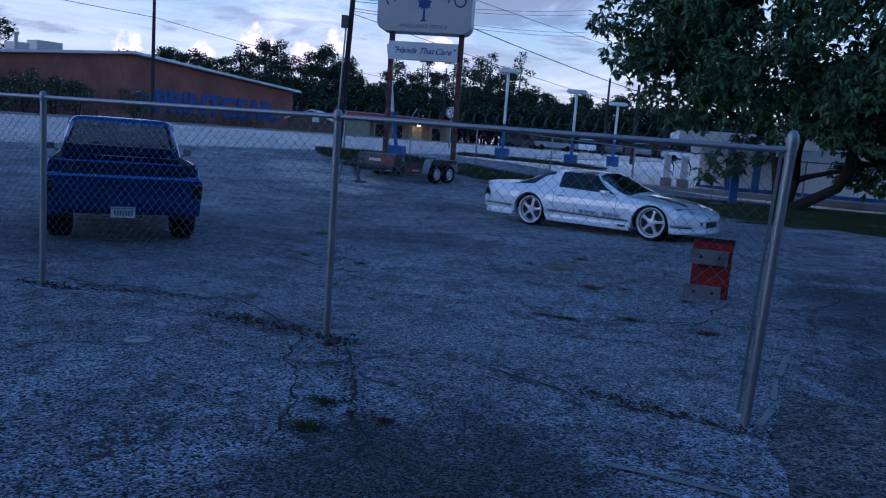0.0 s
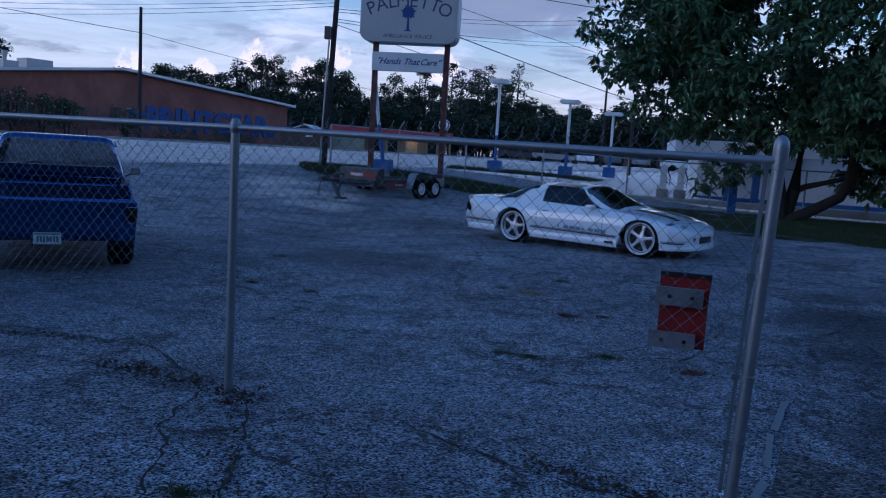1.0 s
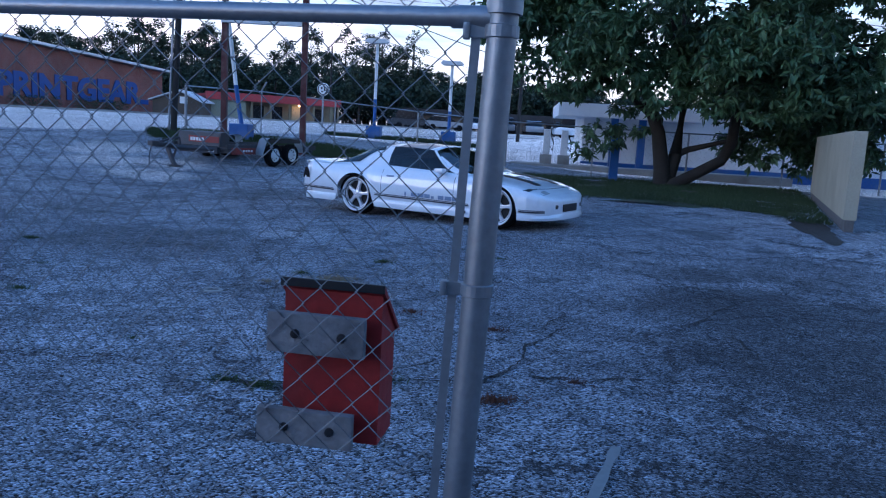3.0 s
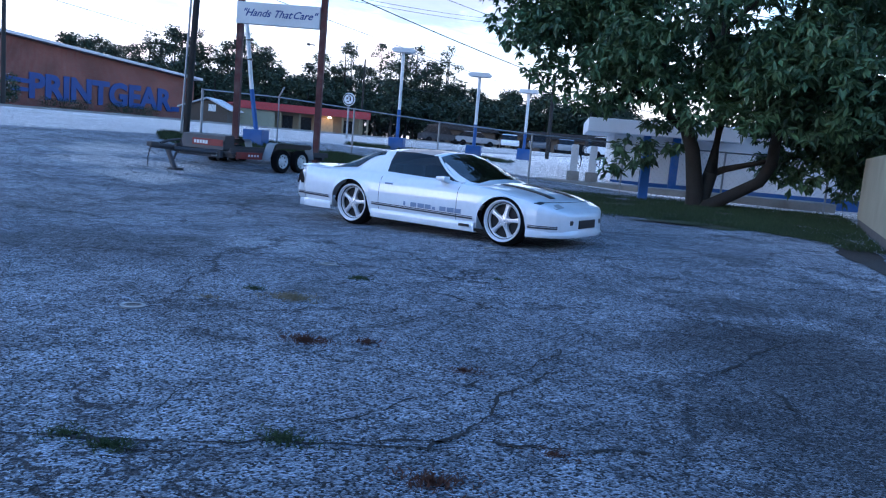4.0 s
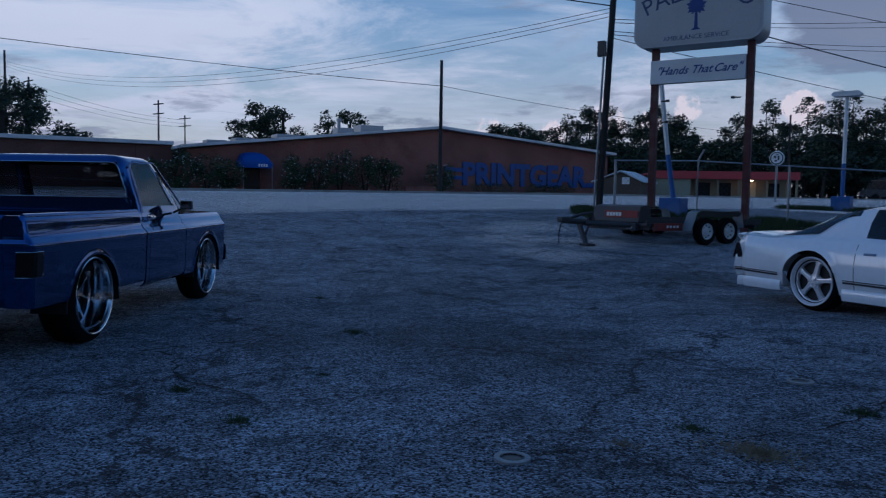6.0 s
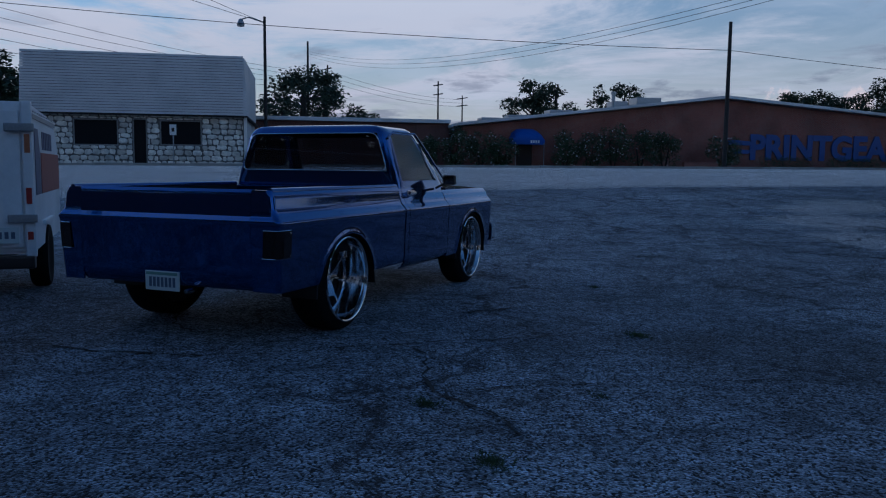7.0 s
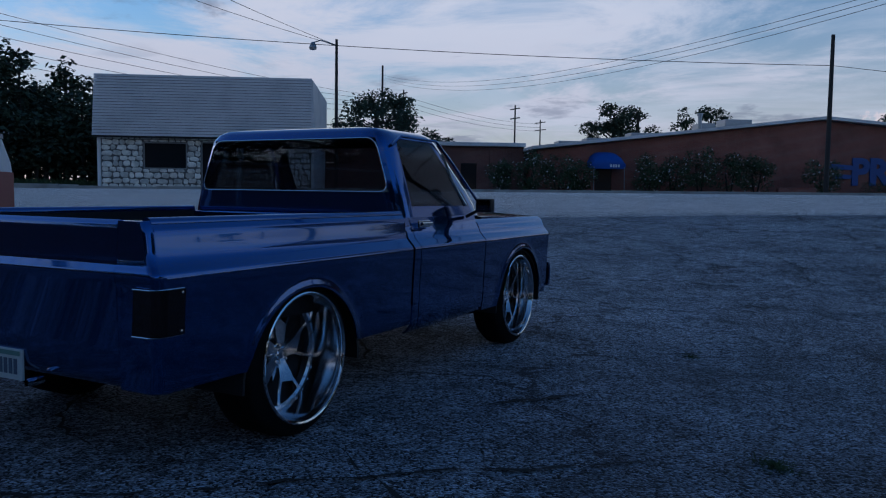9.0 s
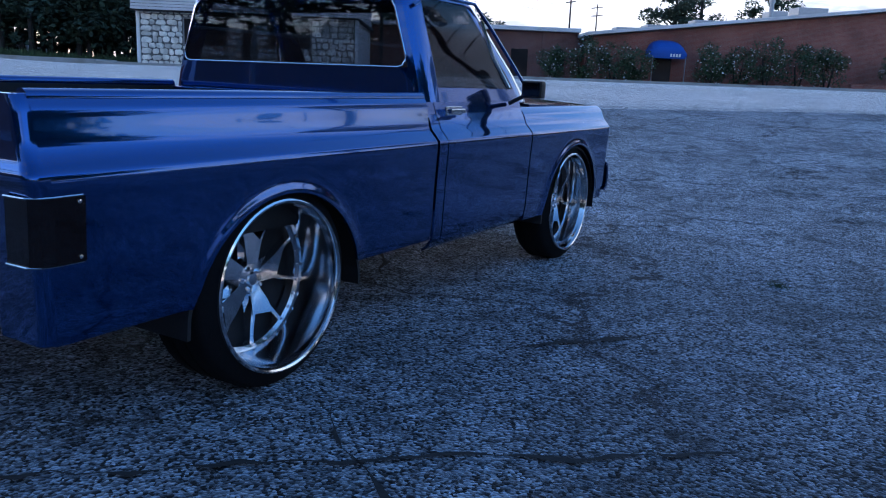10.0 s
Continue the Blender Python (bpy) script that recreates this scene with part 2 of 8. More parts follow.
STEEL = mat("galvanised_steel", (0.30, 0.32, 0.34), 0.45, 0.7, 0.15, 6, 60, 0.05)
WHITE = mat("white_paint", (0.78, 0.78, 0.76), 0.5, 0, 0.06, 2, 30, dirt=(0.4, 0.38, 0.33), dirt_amount=0.25)
BLUE_PAINT = mat("blue_paint", (0.022, 0.105, 0.33), 0.5, 0, 0.2, 3, 30, dirt=(0.2, 0.22, 0.26), dirt_amount=0.4)
WOOD_POLE = mat("weathered_pole_wood", (0.03, 0.027, 0.025), 0.85, 0, 0.3, 3, 50, 0.3)
RUST_RED = mat("rusty_red_paint", (0.08, 0.022, 0.02), 0.75, 0, 0.35, 4, 30, 0.1, dirt=(0.15, 0.10, 0.085), dirt_amount=0.6, dirt_scale=2.5)
BLACK = mat("black_rubber", (0.007, 0.007, 0.008), 0.9, 0, 0.2, 5, 60, 0.1, spec=0.2)
DARK = mat("dark_plastic", (0.015, 0.015, 0.017), 0.4, 0, 0.1)
WIRE = mat("black_cable", (0.01, 0.01, 0.012), 0.6, 0, 0.1)

# ---- ground, road ----
def asphalt(name, base, light, dark, chips, crack_amount, bump, tone_spots=(), haze=3.5):
    """Old asphalt: chips of stone, broad worn patches, stained and otherwise toned spots and hairline cracks, at real
    size.
    """
    m = bpy.data.materials.new(name)
    m.use_nodes = True
    nt = m.node_tree
    N, L = nt.nodes, nt.links
    bs = N["Principled BSDF"]
    tc = N.new("ShaderNodeTexCoord")

    def noise_tex(scale, detail=4, rough=0.55, vec=None, dist=0.0):
        n = N.new("ShaderNodeTexNoise")
        n.inputs["Scale"].default_value, n.inputs["Detail"].default_value = scale, detail
        n.inputs["Roughness"].default_value, n.inputs["Distortion"].default_value = rough, dist
        L.new(vec or tc.outputs["Object"], n.inputs["Vector"])
        return n.outputs["Fac"]

    def ramp(fac, lo, hi, a, b):
        r = N.new("ShaderNodeMapRange")
        r.inputs["From Min"].default_value, r.inputs["From Max"].default_value = lo, hi
        r.inputs["To Min"].default_value, r.inputs["To Max"].default_value = a, b
        L.new(fac, r.inputs["Value"])
        return r.outputs[0]

    def mix(fac, c1, c2):
        x = N.new("ShaderNodeMixRGB")
        L.new(fac, x.inputs["Fac"])
        for key, c in (("Color1", c1), ("Color2", c2)):
            if isinstance(c, tuple):
                x.inputs[key].default_value = (*c, 1)
            else:
                L.new(c, x.inputs[key])
        return x.outputs[0]

    def math_(op, a, b):
        x = N.new("ShaderNodeMath")
        x.operation = op
        for i, v in enumerate((a, b)):
            if isinstance(v, (int, float)):
                x.inputs[i].default_value = v
            else:
                L.new(v, x.inputs[i])
        return x.outputs[0]

    broad = noise_tex(0.16, 5, 0.6)
    mid = noise_tex(0.9, 5, 0.65)
    col = mix(ramp(broad, 0.42, 0.60, 0, 1), base, light)
    streak = noise_tex(0.55, 6, 0.7, None, 1.2)
    col = mix(ramp(streak, 0.56, 0.66, 0, 0.7), col, light)
    col = mix(ramp(mid, 0.52, 0.72, 0, 0.85), col, dark)
    # hand-sized mottling and dirt caught in hollows
    blotch = noise_tex(2.4, 6, 0.68, None, 0.6)
    col = mix(ramp(blotch, 0.50, 0.64, 0, 0.75), col, dark)
    pale = noise_tex(1.5, 6, 0.7, None, 0.8)
    col = mix(ramp(pale, 0.58, 0.70, 0, 0.5), col, light)
    # grit and dead leaves swept into shallow hollows, and bare pale spots
    grit = noise_tex(1.25, 9, 0.74, None, 1.6)
    col = mix(ramp(grit, 0.605, 0.66, 0, 0.65 * crack_amount), col, (0.020, 0.022, 0.025))
    bare = noise_tex(0.7, 9, 0.72, None, 1.1)
    col = mix(ramp(bare, 0.59, 0.66, 0, 0.6), col, light)
    # soaked marks and other darker or paler spots with uneven, soft rims
    rag_noise = noise_tex(0.8, 5, 0.6)
    for x, y, r, amount, *tone in tone_spots:
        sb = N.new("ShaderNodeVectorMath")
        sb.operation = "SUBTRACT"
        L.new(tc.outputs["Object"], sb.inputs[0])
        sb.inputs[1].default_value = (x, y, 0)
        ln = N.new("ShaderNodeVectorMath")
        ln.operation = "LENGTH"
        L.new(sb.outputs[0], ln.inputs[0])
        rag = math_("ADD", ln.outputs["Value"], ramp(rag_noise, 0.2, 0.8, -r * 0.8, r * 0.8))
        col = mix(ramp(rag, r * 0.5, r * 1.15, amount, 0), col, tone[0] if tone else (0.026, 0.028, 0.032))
    v = N.new("ShaderNodeTexVoronoi")
    v.inputs["Scale"].default_value = chips
    L.new(tc.outputs["Object"], v.inputs["Vector"])
    sep = N.new("ShaderNodeSeparateColor")
    L.new(v.outputs["Color"], sep.inputs[0])
    stone = ramp(sep.outputs[0], 0.15, 1.0, 0.05, 2.75)
    v2 = N.new("ShaderNodeTexVoronoi")
    v2.inputs["Scale"].default_value = chips * 0.31
    L.new(tc.outputs["Object"], v2.inputs["Vector"])
    sep2 = N.new("ShaderNodeSeparateColor")
    L.new(v2.outputs["Color"], sep2.inputs[0])
    stone = math_("MULTIPLY", stone, ramp(sep2.outputs[1], 0.0, 1.0, 0.72, 1.28))
    stone = math_("MULTIPLY", stone, ramp(noise_tex(9.0, 5, 0.65), 0.32, 0.68, 0.74, 1.26))
    hs = N.new("ShaderNodeHueSaturation")
    L.new(col, hs.inputs["Color"])
    L.new(stone, hs.inputs["Value"])
    col = hs.outputs[0]
    # cracks: the edges of bent cells, broken up
    warp = N.new("ShaderNodeTexNoise")
    warp.inputs["Scale"].default_value, warp.inputs["Detail"].default_value, warp.inputs["Roughness"].default_value = 1.1, 8, 0.68
    L.new(tc.outputs["Object"], warp.inputs["Vector"])
    vm = N.new("ShaderNodeVectorMath")
    vm.operation = "SCALE"
    vm.inputs["Scale"].default_value = 1.3
    L.new(warp.outputs["Color"], vm.inputs[0])
    va = N.new("ShaderNodeVectorMath")
    L.new(tc.outputs["Object"], va.inputs[0])
    L.new(vm.outputs[0], va.inputs[1])
    vc = N.new("ShaderNodeTexVoronoi")
    vc.feature = "DISTANCE_TO_EDGE"
    vc.inputs["Scale"].default_value = 0.42
    L.new(va.outputs[0], vc.inputs["Vector"])
    line = ramp(vc.outputs["Distance"], 0.003, 0.011, 1, 0)
    gate = ramp(noise_tex(0.5, 3), 0.40, 0.50, 0, crack_amount)
    crack = math_("MULTIPLY", line, gate)
    # finer crazing in worn areas
    vf = N.new("ShaderNodeTexVoronoi")
    vf.feature = "DISTANCE_TO_EDGE"
    vf.inputs["Scale"].default_value = 1.5
    L.new(va.outputs[0], vf.inputs["Vector"])
    fine_line = ramp(vf.outputs["Distance"], 0.005, 0.018, 1, 0)
    craze = math_("MULTIPLY", fine_line, ramp(noise_tex(0.33, 4, 0.6), 0.46, 0.57, 0, crack_amount * 0.85))
    crack = math_("MAXIMUM", crack, craze)
    col = mix(crack, col, (0.02, 0.02, 0.022))
    L.new(col, bs.inputs["Base Color"])
    bs.inputs["Roughness"].default_value = 0.75
    bs.inputs["Specular IOR Level"].default_value = 0.35
    # sheen added to brighten ground seen at a low angle, tinted by its colour
    sheen_tint = N.new("ShaderNodeMixRGB")
    sheen_tint.blend_type = "MULTIPLY"
    sheen_tint.inputs["Fac"].default_value = 1.0
    L.new(col, sheen_tint.inputs["Color1"])
    sheen_tint.inputs["Color2"].default_value = (haze, haze * 0.97, haze * 0.955, 1)
    L.new(sheen_tint.outputs[0], bs.inputs["Sheen Tint"])
    bs.inputs["Sheen Weight"].default_value = 1.0
    bs.inputs["Sheen Roughness"].default_value = 0.4
    bp = N.new("ShaderNodeBump")
    bp.inputs["Strength"].default_value, bp.inputs["Distance"].default_value = bump, 0.012
    h = math_("SUBTRACT", ramp(v.outputs["Distance"], 0.0, 0.9, 1, 0), math_("MULTIPLY", crack, 2.0))
    L.new(h, bp.inputs["Height"])
    L.new(bp.outputs[0], bs.inputs["Normal"])
    return m


DUST = (0.28, 0.27, 0.26)
# tones lean blue: some of the sky's light is put into the colour
ASPHALT = asphalt("old_asphalt", (0.076, 0.085, 0.099), (0.143, 0.159, 0.181), (0.031, 0.036, 0.042), 84, 1.0, 1.0,
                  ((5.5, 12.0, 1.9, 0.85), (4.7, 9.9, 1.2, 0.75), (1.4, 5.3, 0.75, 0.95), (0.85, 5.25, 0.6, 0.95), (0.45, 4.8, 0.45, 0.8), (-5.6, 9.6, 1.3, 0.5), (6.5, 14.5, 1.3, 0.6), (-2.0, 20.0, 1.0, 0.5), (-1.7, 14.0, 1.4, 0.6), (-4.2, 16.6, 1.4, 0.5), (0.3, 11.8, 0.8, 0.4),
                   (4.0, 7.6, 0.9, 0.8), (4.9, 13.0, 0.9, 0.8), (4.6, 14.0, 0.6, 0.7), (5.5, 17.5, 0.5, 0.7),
                   # the last two of this row darken the ground below the car trailer
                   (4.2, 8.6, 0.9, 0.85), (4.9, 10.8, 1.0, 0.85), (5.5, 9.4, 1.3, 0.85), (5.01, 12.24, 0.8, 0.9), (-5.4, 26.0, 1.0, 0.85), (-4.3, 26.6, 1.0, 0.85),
                   (-0.2, 15.35, 0.6, 0.7, (0.17, 0.18, 0.195)), (-6.9, 22.3, 1.2, 0.75, DUST), (-5.3, 21.4, 1.0, 0.75, DUST), (-5.6, 23.3, 1.1, 0.75, DUST), (-7.9, 24.8, 1.4, 0.75, DUST)))
ROAD_MAT = asphalt("road_asphalt", (0.25, 0.255, 0.265), (0.31, 0.315, 0.325), (0.19, 0.195, 0.20), 70, 0.5, 0.4, haze=2.0)
LOT_MAT = asphalt("pale_lot_asphalt", (0.27, 0.273, 0.28), (0.34, 0.343, 0.35), (0.20, 0.203, 0.21), 60, 0.6, 0.5)
DARK_ASPHALT = asphalt("dark_patch_asphalt", (0.036, 0.036, 0.038), (0.05, 0.05, 0.052), (0.026, 0.026, 0.028), 58, 0.8, 0.8)
CONCRETE = mat("worn_concrete", (0.33, 0.32, 0.30), 0.85, 0, 0.18, 1.2, 40, 0.2, dirt=(0.16, 0.15, 0.13), dirt_amount=0.6, dirt_scale=1.5)


def sheet(xs, ys, lift, place=None, dip=0.0):
    """A sheet that follows the ground."""
    bm = bmesh.new()
    rows = []
    for a in xs:
        row = []
        for b in ys:
            x, y = place(a, b) if place else (a, b)
            row.append(bm.verts.new((x, y, ground_z(x, y) + lift - (dip if b == ys[0] else 0.0))))
        rows.append(row)
    for i in range(len(rows) - 1):
        for j in range(len(rows[0]) - 1):
            bm.faces.new((rows[i][j], rows[i + 1][j], rows[i + 1][j + 1], rows[i][j + 1]))
    return bm


xs = [-600, -400, -250, -150, -100, -80] + [x * 1.0 for x in range(-70, 41, 1)] + [60, 100, 200, 400, 600]
ys = [-400, -200, -100, -60, -40] + [y * 1.0 for y in range(-30, 101, 1)] + [130, 200, 400, 900]
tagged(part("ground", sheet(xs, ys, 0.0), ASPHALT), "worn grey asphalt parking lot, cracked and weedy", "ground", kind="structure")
tagged(part("road", sheet(np.arange(-120, 161, 1.0), [20.7, 21.2] + list(np.arange(22.0, 38.0, 1.0)) + [38.2], 0.03, plan, 0.06), ROAD_MAT), "smooth grey two-way asphalt road", "road", kind="structure")
tagged(part("far_lot", sheet(np.arange(33.0, 112.0, 1.0), list(np.arange(-30.0, 20.4, 1.0)), 0.012, plan), LOT_MAT), "pale worn asphalt of the lot beyond the fence", "ground", kind="structure")
# far kerb and pavement
bm = bmesh.new()
for s in range(-60, 100, 4):
    x0, y0 = plan(s, 38.2)
    z = ground_z(x0, y0)
    box(bm, s, s + 3.985, 38.2, 38.4, z - 0.1, z + 0.15, 0.02)
    box(bm, s, s + 3.985, 38.405, 40.4, z - 0.1, z + 0.145)
RD = Matrix(((0.38, -0.925, 0, 0), (0.925, 0.38, 0, 0), (0, 0, 1, 0), (0, 0, 0, 1)))
tagged(part("pavement", bm, CONCRETE, at=RD), "worn concrete kerb and pavement along the far roadside", "pavement", kind="structure")
LINE = mat("worn_road_paint", (0.22, 0.22, 0.21), 0.8, 0, 0.2, 2, 30, dirt=(0.2, 0.2, 0.2), dirt_amount=0.9, dirt_scale=2.5)
YELLOW_LINE = mat("faded_yellow_paint", (0.34, 0.31, 0.20), 0.85, 0, 0.25, 4, 60, dirt=(0.14, 0.14, 0.14), dirt_amount=1.0, dirt_scale=5)
for n0, w in ((29.7, 0.12), (30.0, 0.12)):
    tagged(part("road_line", sheet(np.arange(-60, 120, 1.0), [n0, n0 + w], 0.042, plan), YELLOW_LINE), "worn centre line painted on the road", "road line", kind="structure")
tagged(part("road_line", sheet(np.arange(-60, 120, 1.0), [22.5, 22.6], 0.042, plan), LINE), "worn pale edge line painted on the road", "road line", kind="structure")


def blob(cx, cy, rx, ry, turn, lift, seed, wob=0.25, n=28):
    """An uneven flat patch lying on the ground."""
    rnd = random.Random(seed)
    ph = [rnd.uniform(0, 6.28) for _ in range(4)]
    bm = bmesh.new()
    c, s = math.cos(radians(turn)), math.sin(radians(turn))
    mid = bm.verts.new((cx, cy, ground_z(cx, cy) + lift))
    rings = []
    for part_r in (0.25, 0.5, 0.75, 1.0):
        rim = []
        for k in range(n):
            a = 2 * math.pi * k / n
            f = part_r * (1 + wob * part_r * (0.5 * math.sin(2 * a + ph[0]) + 0.35 * math.sin(3 * a + ph[1]) + 0.25 * math.sin(5 * a + ph[2]) + 0.2 * math.sin(9 * a + ph[3])))
            u, v = rx * f * math.cos(a), ry * f * math.sin(a)
            x, y = cx + c * u - s * v, cy + s * u + c * v
            rim.append(bm.verts.new((x, y, ground_z(x, y) + lift)))
        rings.append(rim)
    for k in range(n):
        bm.faces.new((mid, rings[0][k], rings[0][(k + 1) % n]))
        for r0, r1 in zip(rings, rings[1:]):
            bm.faces.new((r0[k], r1[k], r1[(k + 1) % n], r0[(k + 1) % n]))
    return bm


# darker resurfaced strip beside the gate, with a straight joint and old paint
bm = bmesh.new()
edge = [(2.55, 5.0), (2.68, 6.3), (2.88, 7.0), (3.06, 7.72)]
rows = [[(x + k * 0.5, y - 0.32 * k, ground_z(x + k * 0.5, y - 0.32 * k) + 0.006) for k in range(7)] for x, y in edge]
skin_rows = [[bm.verts.new(p) for p in r] for r in rows]
for i in range(3):
    for k in range(6):
        bm.faces.new((skin_rows[i][k], skin_rows[i][k + 1], skin_rows[i + 1][k + 1], skin_rows[i + 1][k]))
tagged(part("asphalt_patch", bm, DARK_ASPHALT), "dark newer asphalt patch beside the fence post", "asphalt patch", kind="structure")
for i, (x0, y0, x1, y1, w) in enumerate(((3.04, 7.95, 2.92, 7.35, 0.04), (2.86, 7.1, 2.72, 6.72, 0.05), (1.83, 5.65, 2.45, 5.57, 0.05), (3.08, 8.05, 3.29, 8.80, 0.055))):
    bm = bmesh.new()
    d = Vector((x1 - x0, y1 - y0)).normalized()
    p = Vector((-d.y, d.x)) * w / 2
    vs = []
    rnd = random.Random(i)
    for k in range(9):
        f = k / 8
        x, y = x0 + (x1 - x0) * f, y0 + (y1 - y0) * f
        q = p * rnd.uniform(0.7, 1.15)
        vs.append([bm.verts.new((x + q.x * e, y + q.y * e, ground_z(x, y) + 0.011)) for e in (-1, 1)])
    for a, b in zip(vs, vs[1:]):
        bm.faces.new((a[0], a[1], b[1], b[0]))
    tagged(part("paint_mark", bm, LINE), "flaked remains of a white parking line", "paint mark", kind="structure")
# open cracks that can be followed on the ground
CRACK = mat("crack_dirt", (0.018, 0.017, 0.016), 0.95, 0, 0.3, 6, 50, 0.2)


def crack(points, width, seed):
    rnd = random.Random(seed)
    bm = bmesh.new()
    pts = []
    for (x0, y0), (x1, y1) in zip(points, points[1:]):
        n = max(3, int(math.hypot(x1 - x0, y1 - y0) / 0.07))
        for k in range(n):
            f = k / n
            pts.append((x0 + (x1 - x0) * f, y0 + (y1 - y0) * f))
    off, rows = 0.0, []
    for i in range(1, len(pts) - 1):
        d = Vector((pts[i + 1][0] - pts[i - 1][0], pts[i + 1][1] - pts[i - 1][1])).normalized()
        p = Vector((-d.y, d.x))
        off = off * 0.85 + rnd.uniform(-0.03, 0.03)
        w = width * 0.75 * rnd.uniform(0.1, 1.3) * min(1, i / 6, (len(pts) - i) / 6)
        x, y = pts[i][0] + p.x * off, pts[i][1] + p.y * off
        rows.append([bm.verts.new((x + p.x * w * e, y + p.y * w * e, ground_z(x, y) + 0.009)) for e in (-0.5, 0.5)])
    for a, b in zip(rows, rows[1:]):
        bm.faces.new((a[0], a[1], b[1], b[0]))
    tagged(part("asphalt_crack", bm, CRACK), "dirt-filled crack across the worn asphalt", "crack", kind="structure")


CRACKS = (
    (((-5.36, 6.92), (-3.56, 7.62), (-2.36, 8.12), (-1.36, 7.97), (-0.36, 7.27)), 0.035),
    (((-0.41, 7.22), (-0.21, 6.52), (0.19, 5.67), (0.34, 4.92)), 0.03),
    (((-0.11, 7.17), (0.19, 6.42), (0.59, 5.52), (0.79, 4.82)), 0.032),
    (((2.79, 6.47), (2.04, 6.67), (1.24, 6.87), (0.64, 7.22)), 0.03),
    (((-6.66, 8.22), (-5.36, 9.05), (-4.16, 9.88), (-3.62, 10.45), (-3.54, 10.91), (-3.35, 11.7), (-3.14, 12.29), (-2.9, 13.1)), 0.035),
    (((-2.26, 11.35), (-2.11, 11.85), (-1.76, 12.65), (-1.16, 13.65)), 0.025),
    (((-3.82, 11.79), (-3.36, 11.75), (-3.04, 11.73), (-2.49, 11.44), (-2.21, 11.33), (-1.73, 11.4), (-1.2, 11.3)), 0.03),
    (((0.74, 9.15), (1.94, 9.55), (3.14, 9.85), (4.44, 10.05)), 0.028),
    (((1.94, 9.55), (2.44, 10.25), (3.04, 11.05), (3.44, 12.45)), 0.026),
    (((3.44, 12.45), (4.84, 12.85), (6.24, 13.05)), 0.03),
    (((0.04, 11.45), (0.64, 12.05), (1.34, 13.25), (1.44, 14.25)), 0.022),
    (((-6.36, 17.85), (-4.16, 18.65), (-1.66, 19.25)), 0.035),
    (((4.84, 16.55), (6.34, 17.05), (7.44, 17.25)), 0.04),
    (((-9.16, 14.55), (-7.56, 16.25), (-6.56, 18.65)), 0.03),
    (((2.06, 9.43), (2.31, 9.59), (2.62, 9.64), (2.73, 9.99), (2.85, 10.50), (3.26, 11.30)), 0.034),
    (((4.04, 11.39), (4.33, 11.78), (4.82, 12.55), (5.35, 13.18)), 0.034),
    (((4.42, 11.55), (4.47, 11.22), (4.55, 10.84), (4.54, 10.52)), 0.034),
    (((1.35, 9.58), (1.32, 9.73), (1.30, 9.98), (1.43, 10.24)), 0.034),
    (((0.87, 9.29), (1.13, 9.28), (1.40, 9.22), (1.68, 9.29), (2.06, 9.43)), 0.034),
    (((1.09, 13.81), (1.67, 13.21), (2.20, 13.14), (2.74, 12.57)), 0.034),
)
for i, (pts, w) in enumerate(CRACKS):
    crack(pts, w, 70 + i)
# shorter breaks scattered over the lot, most of them lying across it
rnd_c = random.Random(31)
for i in range(34):
    x, y = rnd_c.uniform(-11, 6), rnd_c.uniform(9, 27)
    a, ln = radians(rnd_c.gauss(25, 35)), rnd_c.uniform(0.5, 2.2)
    bend = rnd_c.uniform(-0.25, 0.25)
    crack(((x, y), (x + 0.5 * ln * math.cos(a) - bend * math.sin(a), y + 0.5 * ln * math.sin(a) + bend * math.cos(a)), (x + ln * math.cos(a), y + ln * math.sin(a))), rnd_c.uniform(0.02, 0.07), 200 + i)

# ---- buildings ----
def brick_mat(name, c1, c2, mortar, w=0.21, h=0.073):
    m = bpy.data.materials.new(name)
    m.use_nodes = True
    N, L = m.node_tree.nodes, m.node_tree.links
    bs = N["Principled BSDF"]
    tc = N.new("ShaderNodeTexCoord")
    mp = N.new("ShaderNodeMapping")
    mp.inputs["Rotation"].default_value = (radians(90), 0, 0)
    L.new(tc.outputs["Object"], mp.inputs["Vector"])
    b = N.new("ShaderNodeTexBrick")
    b.inputs["Scale"].default_value = 1.0
    b.inputs["Brick Width"].default_value, b.inputs["Row Height"].default_value, b.inputs["Mortar Size"].default_value = w, h, 0.008
    b.inputs["Color1"].default_value, b.inputs["Color2"].default_value, b.inputs["Mortar"].default_value = (*c1, 1), (*c2, 1), (*mortar, 1)
    L.new(mp.outputs[0], b.inputs["Vector"])
    n = N.new("ShaderNodeTexNoise")
    n.inputs["Scale"].default_value, n.inputs["Detail"].default_value = 0.5, 6
    L.new(tc.outputs["Object"], n.inputs["Vector"])
    r = N.new("ShaderNodeMapRange")
    r.inputs["From Min"].default_value, r.inputs["From Max"].default_value = 0.3, 0.7
    r.inputs["To Min"].default_value, r.inputs["To Max"].default_value = 0.7, 1.2
    L.new(n.outputs["Fac"], r.inputs["Value"])
    h_ = N.new("ShaderNodeHueSaturation")
    L.new(b.outputs["Color"], h_.inputs["Color"])
    L.new(r.outputs[0], h_.inputs["Value"])
    L.new(h_.outputs[0], bs.inputs["Base Color"])
    bs.inputs["Roughness"].default_value = 0.9
    bp = N.new("ShaderNodeBump")
    bp.inputs["Strength"].default_value, bp.inputs["Distance"].default_value = 0.5, 0.01
    bp.invert = True
    L.new(b.outputs["Fac"], bp.inputs["Height"])
    L.new(bp.outputs[0], bs.inputs["Normal"])
    return m


